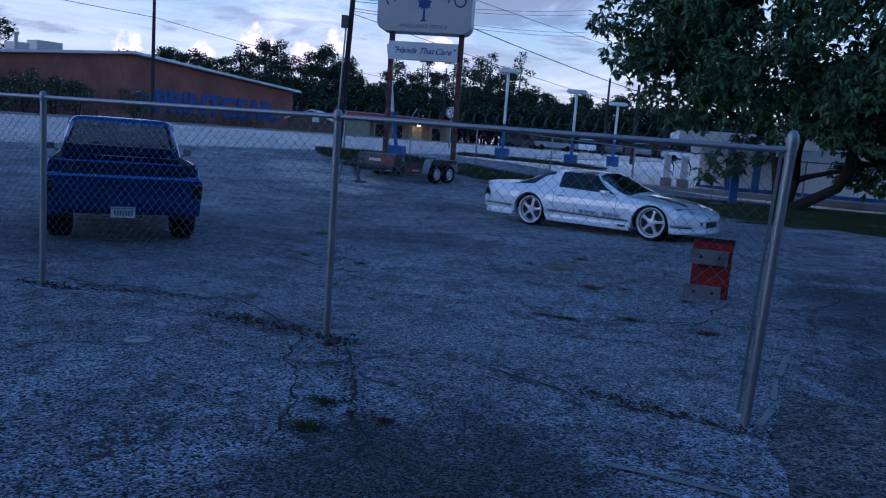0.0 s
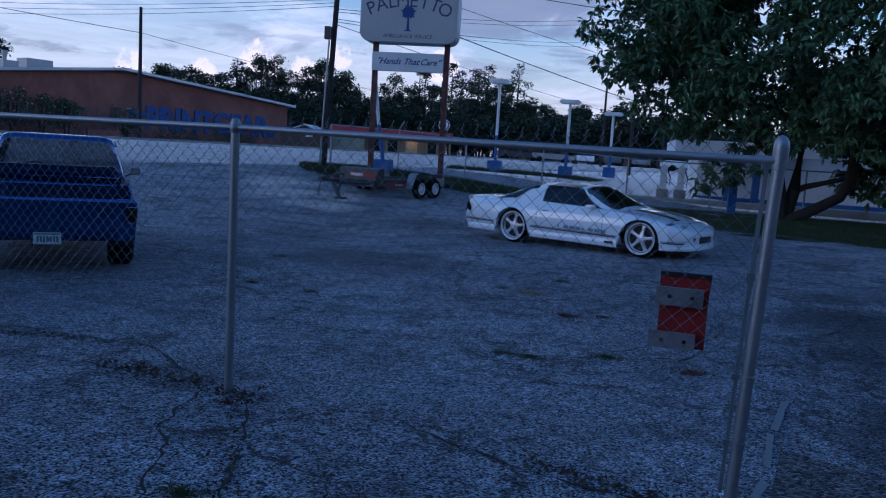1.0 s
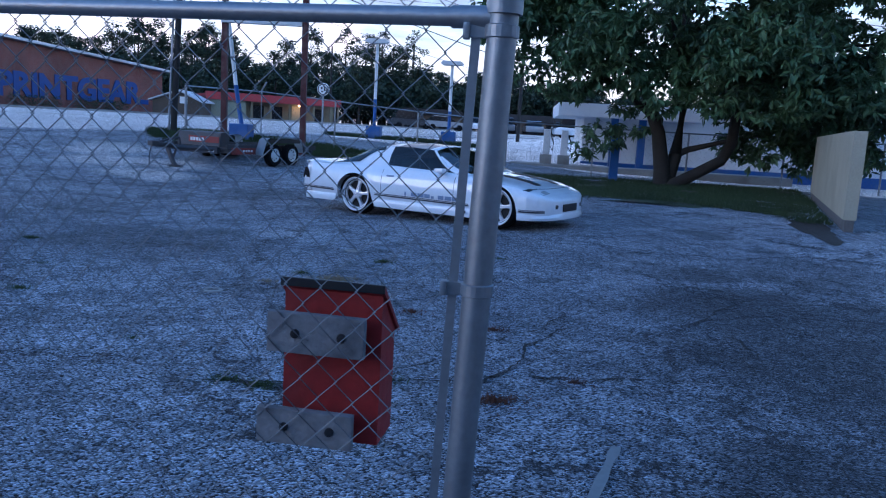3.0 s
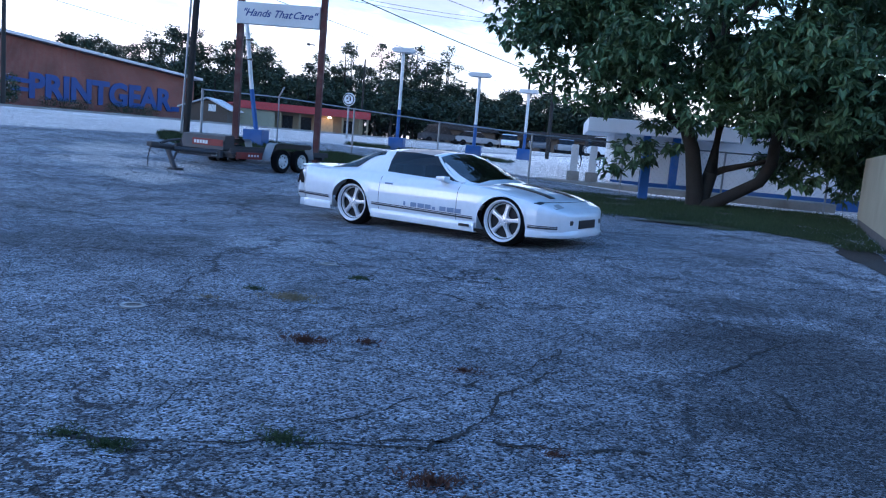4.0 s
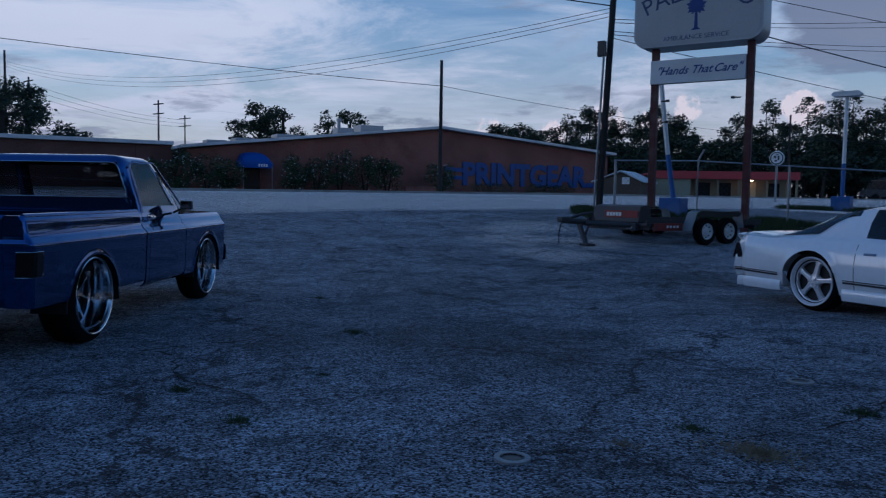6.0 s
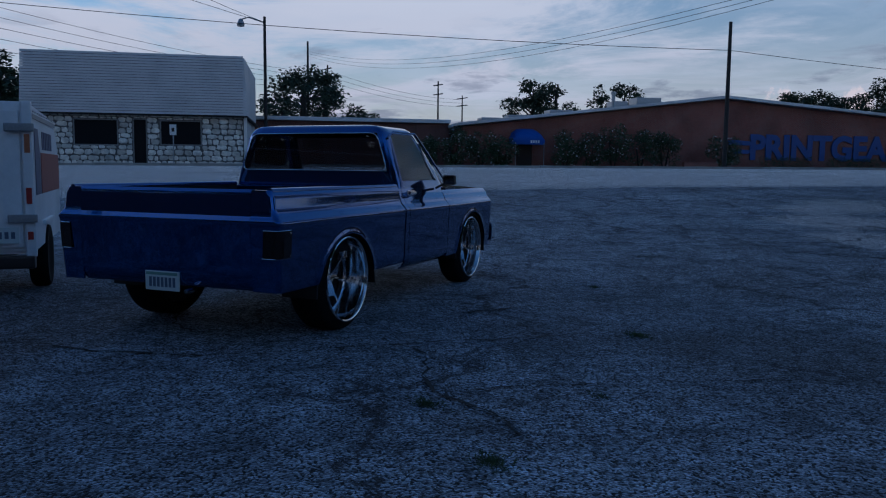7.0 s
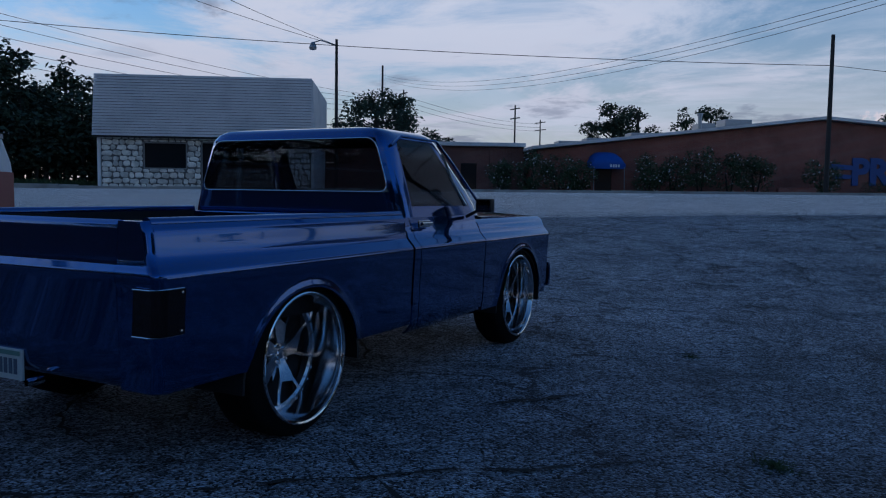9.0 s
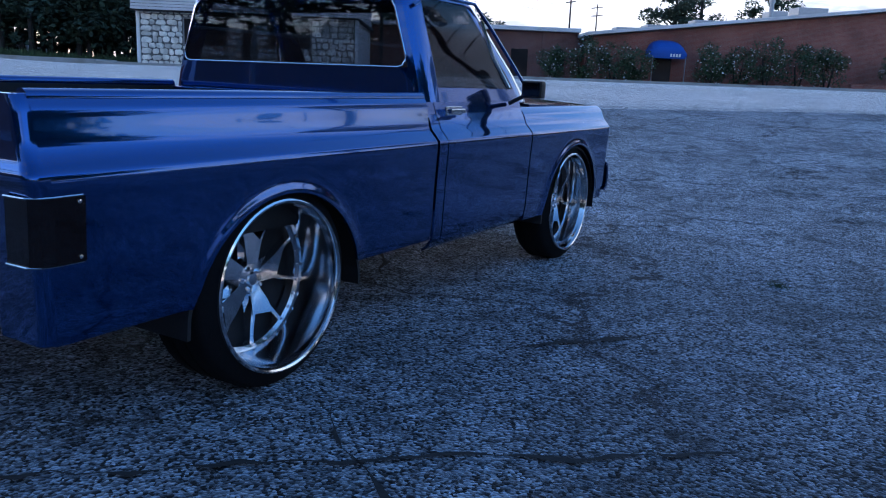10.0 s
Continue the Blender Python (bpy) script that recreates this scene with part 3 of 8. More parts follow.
RED_BRICK = brick_mat("red_brick_wall", (0.27, 0.085, 0.06), (0.20, 0.06, 0.045), (0.28, 0.20, 0.17))
BROWN_BRICK = brick_mat("brown_brick_wall", (0.17, 0.07, 0.055), (0.13, 0.05, 0.045), (0.2, 0.15, 0.13))
ROOF_METAL = mat("pale_roof_metal", (0.64, 0.65, 0.66), 0.55, 0.1, 0.12, 0.5, 20, dirt=(0.28, 0.27, 0.25), dirt_amount=0.5, dirt_scale=0.4)
SIGN_BLUE = mat("royal_blue_paint", (0.012, 0.058, 0.24), 0.5, 0, 0.2, 2, 25)
AWNING = mat("blue_awning_cloth", (0.01, 0.07, 0.34), 0.7, 0, 0.15, 3, 40)
STONE = mat("pale_field_stone", (0.76, 0.73, 0.66), 0.85, 0, 0.22, 5, 35, 0.4, island=0.32, dirt=(0.22, 0.20, 0.17), dirt_amount=0.5, dirt_scale=3)
MORTAR = mat("dark_mortar", (0.13, 0.125, 0.12), 0.95, 0, 0.2, 3, 40, 0.2)
SIDING = mat("grey_white_siding", (0.62, 0.585, 0.57), 0.6, 0, 0.08, 1.0, 25, dirt=(0.40, 0.40, 0.40), dirt_amount=0.5, dirt_scale=0.7)
WINDOW_DARK = mat("dark_window_glass", (0.015, 0.017, 0.02), 0.08, 0, 0.05, spec=0.2)
FRAME_GREY = mat("grey_window_frame", (0.25, 0.25, 0.25), 0.5, 0.2, 0.1)
RED_ROOF = mat("red_metal_fascia", (0.42, 0.045, 0.05), 0.55, 0, 0.1, 0.6, 20)
BEIGE = mat("beige_wall", (0.26, 0.225, 0.145), 0.8, 0, 0.12, 0.8, 20)
PALE_GREEN = mat("pale_green_wall", (0.31, 0.325, 0.24), 0.8, 0, 0.1, 0.8, 20)
BROWN_WALL = mat("brown_board_wall", (0.10, 0.075, 0.055), 0.85, 0, 0.2, 1.0, 20, 0.2)
SHINGLE = mat("dark_roof_shingle", (0.035, 0.033, 0.034), 0.9, 0, 0.2, 1.2, 25, 0.2)
CREAM = mat("cream_painted_block", (0.40, 0.37, 0.27), 0.8, 0, 0.12, 1.2, 30, 0.15, dirt=(0.28, 0.25, 0.18), dirt_amount=0.5)
STATION_WHITE = mat("station_white_paint", (0.80, 0.81, 0.82), 0.6, 0, 0.1, 0.8, 25, dirt=(0.35, 0.35, 0.34), dirt_amount=0.4)


def fit_letters(ob, x0, x1, z0, z1, y):
    """Stretches a line of letters to a given box on a wall that faces -Y."""
    vs = np.array([v.co[:] for v in ob.data.vertices])
    lo, hi = vs.min(0), vs.max(0)
    sx, sz = (x1 - x0) / (hi[0] - lo[0]), (z1 - z0) / (hi[1] - lo[1])
    for v in ob.data.vertices:
        v.co.x = x0 + (v.co.x - lo[0]) * sx
        v.co.y = z0 + (v.co.y - lo[1]) * sz
    ob.matrix_basis = pose(0, y, 0, 90, 0, 0)


# brick hall with its low gable to the road
hall = thing("brick_hall", RD, "long low red brick commercial hall with a shallow gable roof", "building")
Z0, S0, SP, S1, NW = 1.1, 19.6, 38.8, 56.2, 55.0
bm = bmesh.new()
prism(bm, [(S0, Z0), (S1, Z0), (S1, 4.95), (SP, 6.32), (S0, 4.02)], 0.35, pose(0, NW, 0))
part("front_wall", bm, RED_BRICK, hall)
bm = bmesh.new()
box(bm, S1 - 0.35, S1, NW + 0.352, NW + 45, Z0, 4.93)
part("side_wall", bm, RED_BRICK, hall)
bm = bmesh.new()
box(bm, S0, S0 + 0.35, NW + 0.352, NW + 45, Z0, 4.0)
part("side_wall", bm, RED_BRICK, hall)
for a, za, b, zb in ((S0 - 0.5, 4.04, SP, 6.36), (SP, 6.36, S1 + 0.5, 4.98)):
    bm = bmesh.new()
    prism(bm, [(a, za), (b, zb), (b, zb + 0.20), (a, za + 0.20)], 46.5, pose(0, NW - 0.6, 0))
    part("roof", bm, ROOF_METAL, hall)
for s0, s1, n0, h in ((32.5, 33.6, 60, 0.55), (35.2, 37.3, 62, 0.75), (28.3, 30.2, 63, 0.5), (22.5, 24.0, 62, 0.4), (24.4, 26.6, 61, 0.35)):
    bm = bmesh.new()
    z = 4.04 + (s0 - 19.1) * 0.118
    box(bm, s0, s1, n0, n0 + 1.6, z - 0.3, z + 0.3 + h, 0.04)
    part("roof_vent", bm, STEEL, hall)
bm = bmesh.new()
ring_tube(bm, [(31.6, 58, 5.2), (31.6, 58, 6.75)], 0.14, 12)
ring_tube(bm, [(31.6, 58, 6.75), (31.6, 58, 6.95)], 0.2, 12)
part("flue", bm, STEEL, hall)
wall_sign = lettering("wall_lettering", "PRINTGEAR", 2.0, SIGN_BLUE, hall, Matrix(), 0.05, bold=0.085, label="large blue block letters on the brick wall")
fit_letters(wall_sign, 41.0, 53.85, 1.98, 3.9, NW - 0.06)
bm = bmesh.new()
prism(bm, [(39.3, 3.05), (41.0, 3.05), (41.1, 3.35), (39.3, 3.45)], 0.1, pose(0, NW - 0.11, 0))
prism(bm, [(39.7, 2.45), (40.95, 2.45), (41.0, 2.72), (39.7, 2.78)], 0.1, pose(0, NW - 0.11, 0))
part("letter_flourish", bm, SIGN_BLUE, hall, "blue painted flourish before the letters")
bm = bmesh.new()
box(bm, 53.75, 54.6, NW - 0.10, NW - 0.005, 2.05, 2.45, 0.02)
part("letter_flourish", bm, SIGN_BLUE, hall)
# rounded blue awning over the door
bm = bmesh.new()
rows = []
for a in np.linspace(0, math.pi / 2, 9):
    rows.append([(s, NW - 1.5 * math.sin(a) * (1 - 0.15 * abs((s - 23.95) / 1.1) ** 4), 3.10 + 0.85 * math.cos(a) * math.sqrt(max(0.0, 1 - 0.96 * abs((s - 23.95) / 1.1) ** 3))) for s in np.linspace(22.85, 25.05, 13)])
rows.append([(p[0], p[1], p[2] - 0.28) for p in rows[-1]])
vs = [[bm.verts.new(p) for p in r] for r in rows]
for i in range(len(vs) - 1):
    for j in range(12):
        bm.faces.new((vs[i][j], vs[i + 1][j], vs[i + 1][j + 1], vs[i][j + 1]))
for e in (0, 12):
    bm.faces.new([vs[i][e] for i in range(len(vs))] + [bm.verts.new((rows[0][e][0], NW, 2.87))])
awning = part("door_awning", bm, AWNING, hall, "rounded royal blue cloth awning", smooth=False)
for k in range(4):
    bm = bmesh.new()
    box(bm, 23.97 + 0.17 * k, 24.08 + 0.17 * k, NW - 1.515, NW - 1.503, 2.92, 3.1)
    part("number_bar", bm, WHITE, awning)
for s in (22.95, 24.95):
    bm = bmesh.new()
    ring_tube(bm, [(s, NW - 1.40, 1.2), (s, NW - 1.40, 2.95)], 0.03, 8)
    part("awning_post", bm, STEEL, awning)
bm = bmesh.new()
box(bm, 23.4, 24.5, NW - 0.05, NW - 0.004, 1.25, 3.1)
part("entrance_door", bm, WINDOW_DARK, hall)
# low brick planter and the darker wing
bm = bmesh.new()
box(bm, 34.4, 36.9, NW - 3.0, NW - 2.7, 1.15, 1.75, 0.02)
planter = tagged(part("planter_wall", bm, RED_BRICK, at=RD), "low red brick planter wall before the hall", "planter")
wing = thing("brick_wing", RD, "low dark brick wing with a flat pale roof edge", "building")
bm = bmesh.new()
box(bm, -2, 19.2, 58.0, 58.35, 1.1, 4.35)
part("front_wall", bm, BROWN_BRICK, wing)
bm = bmesh.new()
box(bm, -2.4, 19.25, 57.6, 85, 4.36, 4.62, 0.03)
part("roof", bm, ROOF_METAL, wing)
for s in (10.0, 13.5, 16.8):
    bm = bmesh.new()
    box(bm, s, s + 0.18, 57.86, 57.995, 1.2, 4.34)
    part("pilaster", bm, BROWN_BRICK, wing)
for s, w in ((14.8, 1.1), (17.6, 0.7)):
    bm = bmesh.new()
    box(bm, s, s + w, 57.94, 57.995, 1.3 if w > 1 else 1.9, 3.2, 0.02)
    part("door" if w > 1 else "window", bm, WINDOW_DARK, wing)
bm = bmesh.new()
box(bm, 19.25, 19.45, 54.85, 54.995, 3.2, 3.6, 0.02)
part("wall_lamp", bm, WHITE, hall)

# stone-fronted building with a tall siding mansard
shop = thing("stone_shop", RD, "small stone-fronted shop under a tall grey siding mansard", "building")
A0, A1, NF = -5.4, 5.65, 47.0
openings = ((-3.19, -0.92, 2.2, 3.61), (-0.18, 0.56, 1.2, 3.66), (1.23, 3.41, 2.25, 3.6))
cuts = [A0] + [v for o in openings for v in o[:2]] + [A1]
blocks = []
for i in range(len(cuts) - 1):
    if i % 2 == 0:
        blocks.append((cuts[i], cuts[i + 1], 1.1, 3.92))
    else:
        o = openings[i // 2]
        blocks.append((o[0], o[1], o[3], 3.92))
        if o[2] > 1.3:
            blocks.append((o[0], o[1], 1.1, o[2]))
wall_front = None
for x0, x1, z0, z1 in blocks:
    bm = bmesh.new()
    box(bm, x0, x1, NF + 0.06, NF + 0.3, z0, z1)
    ob = part("front_wall", bm, MORTAR, shop)
    wall_front = wall_front or ob
bm = bmesh.new()
box(bm, A0, A1, NF + 0.302, NF + 10, 1.1, 3.9)
part("hall_behind", bm, SIDING, shop)
for s in (A0 - 0.12, A1 + 0.02):
    bm = bmesh.new()
    box(bm, s, s + 0.16, NF - 0.06, NF + 0.2, 1.15, 3.9, 0.01)
    part("corner_post", bm, WHITE, shop, "white corner post")
for k in range(22):
    z0, z1 = 3.90 + 0.148 * k, 3.90 + 0.148 * (k + 1)
    d0 = 0.45 - 0.45 * k / 22
    e = 0.28 * k / 22
    bm = bmesh.new()
    prism(bm, [(A0 - 0.25, z0), (A1 + 0.30 - e, z0), (A1 + 0.29 - e, z1 - 0.022), (A0 - 0.25, z1 - 0.022)], 0.08, pose(0, NF - d0, 0))
    for v in bm.verts:
        if v.co.z > z0 + 0.08:
            v.co.y += 0.05
    part("siding_board", bm, SIDING, shop)
# dark sheet behind the gaps, drawing the shade lines under the boards
bm = bmesh.new()
prism(bm, [(NF - 0.35, 3.9), (NF - 0.32, 3.9), (NF + 0.13, 7.14), (NF + 0.10, 7.14)], A1 - A0 + 0.1, pose(A0 - 0.1, 0, 0, 0, 0, 90) @ pose(0, -(A1 - A0 + 0.1), 0))
part("gap_backing", bm, BROWN_WALL, shop, "dark backing sheet that stands in for shade between the boards")
bm = bmesh.new()
box(bm, A0 - 0.2, A1 - 0.15, NF + 0.15, NF + 10.2, 6.9, 7.1)
box(bm, A0 - 0.2, A1 + 0.25, NF - 0.35, NF + 10, 3.82, 3.895)
part("roof", bm, SHINGLE, shop)
for s in (A0 - 0.10, A1 - 0.02):
    bm = bmesh.new()
    prism(bm, [(NF - 0.3, 3.9), (NF + 10, 3.9), (NF + 10, 7.05), (NF + 0.1, 7.05)], 0.1, pose(s, 0, 0, 0, 0, 90) @ pose(0, -0.1, 0))
    part("gable_end", bm, SIDING, shop)
for i, o in enumerate(openings):
    bm = bmesh.new()
    box(bm, o[0] + 0.06, o[1] - 0.06, NF + 0.14, NF + 0.17, o[2] + (0.06 if i != 1 else 0.03), o[3] - 0.06)
    win = part("door" if i == 1 else "window", bm, WINDOW_DARK, shop)
    bm = bmesh.new()
    for x0, x1, z0, z1 in ((o[0], o[0] + 0.058, o[2], o[3]), (o[1] - 0.058, o[1], o[2], o[3]), (o[0] + 0.06, o[1] - 0.06, o[3] - 0.058, o[3]), (o[0] + 0.06, o[1] - 0.06, o[2], o[2] + 0.058)):
        box(bm, x0, x1, NF + 0.10, NF + 0.2, z0, z1)
    part("frame", bm, FRAME_GREY, win)

# row of shops with the red fascia beyond the road
mall = thing("shop_row", pose(-22.6, 66.1, 0, 0, 0, 32.8), "low row of shops with a bright red fascia", "building")
bm = bmesh.new()
box(bm, 0, 11.3, 0, 0.6, 2.75, 3.35, 0.02)
box(bm, 0, 11.3, 0.602, 8, 3.0, 3.2)
part("fascia", bm, RED_ROOF, mall, "red metal fascia")
bm = bmesh.new()
box(bm, 0.2, 11.2, 1.6, 1.9, 1.1, 2.99)
part("back_wall", bm, BEIGE, mall)
bm = bmesh.new()
box(bm, 0.1, 3.2, 0.25, 1.59, 1.1, 2.74)
part("front_bay", bm, PALE_GREEN, mall)
for x in (3.6, 5.2, 6.8, 8.9, 10.4, 11.1):
    bm = bmesh.new()
    box(bm, x, x + 0.14, 0.25, 0.4, 1.1, 2.745)
    part("pillar", bm, BEIGE, mall)
for x in (4.1, 5.7, 9.4):
    bm = bmesh.new()
    box(bm, x, x + 0.9, 1.55, 1.595, 1.4, 2.5, 0.02)
    part("window", bm, WINDOW_DARK, mall)
bm = bmesh.new()
box(bm, 7.4, 8.5, 1.54, 1.595, 1.15, 2.6, 0.02)
part("door", bm, mat("pale_door", (0.55, 0.48, 0.30), 0.6), mall)
bm = bmesh.new()
box(bm, 7.85, 8.1, 0.9, 1.1, 2.62, 2.72, 0.02)
part("porch_light", bm, glow("warm_lamp", (1.0, 0.62, 0.28), 9.0), mall, "lit warm porch light")

shed = thing("wooden_shed", pose(-24.9, 61.6, 0, 0, 0, 10), "small dark wooden shed with a gable roof", "shed")
bm = bmesh.new()
prism(bm, [(0, 1.1), (3.4, 1.1), (3.4, 2.4), (1.9, 3.05), (0, 2.4)], 4.0)
part("wall_block", bm, BROWN_WALL, shed)
for a, b, za, zb in ((-0.25, 1.9, 2.32, 3.13), (1.9, 3.65, 3.13, 2.32)):
    bm = bmesh.new()
    prism(bm, [(a, za), (b, zb), (b, zb + 0.09), (a, za + 0.09)], 4.5, pose(0, -0.25, 0))
    part("roof", bm, ROOF_METAL, shed)
bm = bmesh.new()
box(bm, 2.0, 2.55, -0.03, -0.004, 2.2, 2.7, 0.01)
part("notice", bm, WHITE, shed)

# far low buildings behind the parked cars
for x, y, w, d, h, m, nm in ((-2, 96, 12, 8, 1.9, BROWN_WALL, "far_store"), (12, 97, 11, 9, 1.9, BROWN_WALL, "far_store"), (-13, 104, 8, 7, 2.2, BROWN_WALL, "far_store")):
    far = thing(nm, pose(x, y, 0.9), "low distant store with a dark pitched roof", "building", "far stores")
    bm = bmesh.new()
    box(bm, 0, w, 0, d, -0.3, h)
    part("wall_block", bm, m, far)
    bm = bmesh.new()
    prism(bm, [(-0.6, h + 0.01), (w + 0.6, h + 0.01), (w - 0.6, h + 0.7), (0.6, h + 0.7)], d + 1.2, pose(0, -0.6, 0))
    part("roof", bm, SHINGLE, far)
    for k in range(int(w / 2.2)):
        bm = bmesh.new()
        box(bm, 0.6 + 2.2 * k, 1.9 + 2.2 * k, -0.05, -0.005, 0.4, 1.6, 0.02)
        part("window", bm, WINDOW_DARK, far)

# petrol station behind the tree
station = thing("petrol_station", pose(0, 0, 0), "white painted petrol station with a flat canopy", "building")
bm = bmesh.new()
box(bm, 5.2, 19.0, 38.6, 44.0, -0.2, 2.6)
part("wall_block", bm, STATION_WHITE, station)
bm = bmesh.new()
box(bm, 4.05, 9.75, 36.6, 43, 2.22, 2.74, 0.03)
part("canopy", bm, STATION_WHITE, station)
bm = bmesh.new()
box(bm, 9.8, 19.2, 38.3, 44, 2.62, 2.9, 0.03)
part("roof_edge", bm, STATION_WHITE, station)
bm = bmesh.new()
box(bm, 5.19, 19.01, 38.55, 38.598, -0.05, 0.42, 0.01)
part("blue_plinth", bm, BLUE_PAINT, station)
for x in (6.2, 7.3):
    bm = bmesh.new()
    box(bm, x, x + 0.28, 37.2, 37.48, -0.1, 2.30, 0.01)
    part("canopy_post", bm, BLUE_PAINT, station)
for x in (14.2,):
    bm = bmesh.new()
    box(bm, x, x + 1.2, 38.54, 38.595, 0.9, 2.1, 0.02)
    part("window", bm, WINDOW_DARK, station)
bm = bmesh.new()
box(bm, 2.3, 12.5, 34.4, 35.6, -0.05, 0.36, 0.04)
tagged(part("pump_island", bm, CONCRETE), "low concrete pump island", "pump island")
for x in (3.62, 4.28):
    pump = thing("petrol_pump", pose(x, 34.95, 0.36), "old grey petrol pump on a concrete island", "petrol pump", "petrol pumps")
    bm = bmesh.new()
    box(bm, -0.22, 0.22, -0.2, 0.2, 0, 0.34, 0.03)
    part("base", bm, CONCRETE, pump)
    bm = bmesh.new()
    box(bm, -0.13, 0.13, -0.13, 0.13, 0.341, 1.28, 0.03)
    part("cabinet", bm, STATION_WHITE, pump)
    bm = bmesh.new()
    ring_tube(bm, [(0.13, -0.1, 1.1), (0.25, -0.12, 0.8), (0.23, -0.14, 0.5), (0.13, -0.12, 0.65)], 0.025, 8)
    part("hose", bm, BLACK, pump)

# cream wall at the side of the lot
bm = bmesh.new()
prism(bm, [(0, 0.30), (8.8, 0.30), (8.8, 1.78), (0, 1.78)], 0.2)
tagged(part("cream_wall", bm, CREAM, at=pose(8.35, 18.7, 0.0, 0, 0, 74)), "cream painted wall along the side of the lot", "wall", kind="structure")
# dark set-back strip filling the height below the wall
bm = bmesh.new()
box(bm, 0, 8.8, 0.03, 0.17, -0.05, 0.296)
tagged(part("wall_foot_strip", bm, MORTAR, at=pose(8.35, 18.7, 0.0, 0, 0, 74)), "dark set-back strip below the cream wall", "plinth", kind="structure")

# ---- vehicles ----
def paint(name, color, metal, rough, coat=1.0, gloss=1.5):
    m = mat(name, color, rough, metal, 0.05, 1.2, 15, coat=coat)
    m.node_tree.nodes["Principled BSDF"].inputs["Coat IOR"].default_value = gloss
    return m


def glass_mat(name, tint, rough=0.0, ior=1.45):
    m = bpy.data.materials.new(name)
    m.use_nodes = True
    bs = m.node_tree.nodes["Principled BSDF"]
    bs.inputs["Base Color"].default_value = (*tint, 1)
    bs.inputs["Transmission Weight"].default_value = 1.0
    bs.inputs["Roughness"].default_value = rough
    bs.inputs["IOR"].default_value = ior
    return m


TRUCK_BLUE = paint("deep_blue_paint", (0.003, 0.060, 0.25), 0.9, 0.09, 1.0, 1.6)
# white paint with a little of the sky's blue put into the colour
SKY_TINTED_WHITE = paint("sky_tinted_white_paint", (0.86, 0.88, 0.90), 0.0, 0.22)
STRIPE = mat("grey_stripe", (0.04, 0.045, 0.06), 0.45, 0, 0.05)
DECAL = mat("grey_blue_decal", (0.22, 0.29, 0.42), 0.45, 0, 0.05)
TINT = glass_mat("tinted_glass", (0.46, 0.48, 0.51))
SIDE_TINT = glass_mat("smoked_side_glass", (0.16, 0.17, 0.185), 0.0, 1.22)
TINT_DARK = glass_mat("dark_tinted_glass", (0.10, 0.11, 0.125))
CHROME = mat("chrome", (0.72, 0.73, 0.75), 0.08, 1.0, 0.04)
BRUSHED = mat("polished_alloy", (0.74, 0.75, 0.78), 0.16, 1.0, 0.06, 4, 40)
BARREL = mat("dark_chrome_barrel", (0.58, 0.59, 0.62), 0.12, 1.0, 0.04)
SPOKE_ALLOY = mat("polished_pale_alloy", (0.86, 0.84, 0.85), 0.25, 0.3, 0.06, 4, 40)
RIM_WHITE = mat("white_and_polished_alloy", (0.88, 0.86, 0.87), 0.25, 0.15, 0.05, 4, 40)
SMOKE = mat("smoked_lens", (0.008, 0.003, 0.003), 0.2, 0, 0.1, coat=0.35, spec=0.3)
ROOF_BLACK = mat("black_glass_panel", (0.008, 0.009, 0.010), 0.12, 0, 0.05)
LENS = mat("clear_lens", (0.45, 0.45, 0.45), 0.1, 0.2, 0.05)
CLOTH = mat("dark_seat_cloth", (0.03, 0.03, 0.034), 0.9, 0, 0.2, 8, 80, 0.1)
INSIDE = mat("dark_inner_metal", (0.012, 0.012, 0.014), 0.7, 0, 0.2)
PLATE = mat("white_number_plate", (0.62, 0.68, 0.66), 0.5, 0, 0.05)
PLATE_INK = mat("dark_plate_ink", (0.10, 0.14, 0.2), 0.5, 0, 0.05)


def skin(bm, rows, cells=None):
    """A sheet of quads through rows of points; cells picks those to make."""
    vs = [[bm.verts.new(p) for p in row] for row in rows]
    for i in range(len(vs) - 1):
        for j in range(len(vs[0]) - 1):
            if cells is None or cells(i, j):
                q = (vs[i][j], vs[i + 1][j], vs[i + 1][j + 1], vs[i][j + 1])
                bm.faces.new(q)
    loose = [v for v in bm.verts if not v.link_faces]
    bmesh.ops.delete(bm, geom=loose, context="VERTS")


def thicken(bm, by):
    bmesh.ops.remove_doubles(bm, verts=bm.verts, dist=1e-5)
    bmesh.ops.recalc_face_normals(bm, faces=bm.faces)
    bmesh.ops.solidify(bm, geom=bm.faces[:], thickness=by)


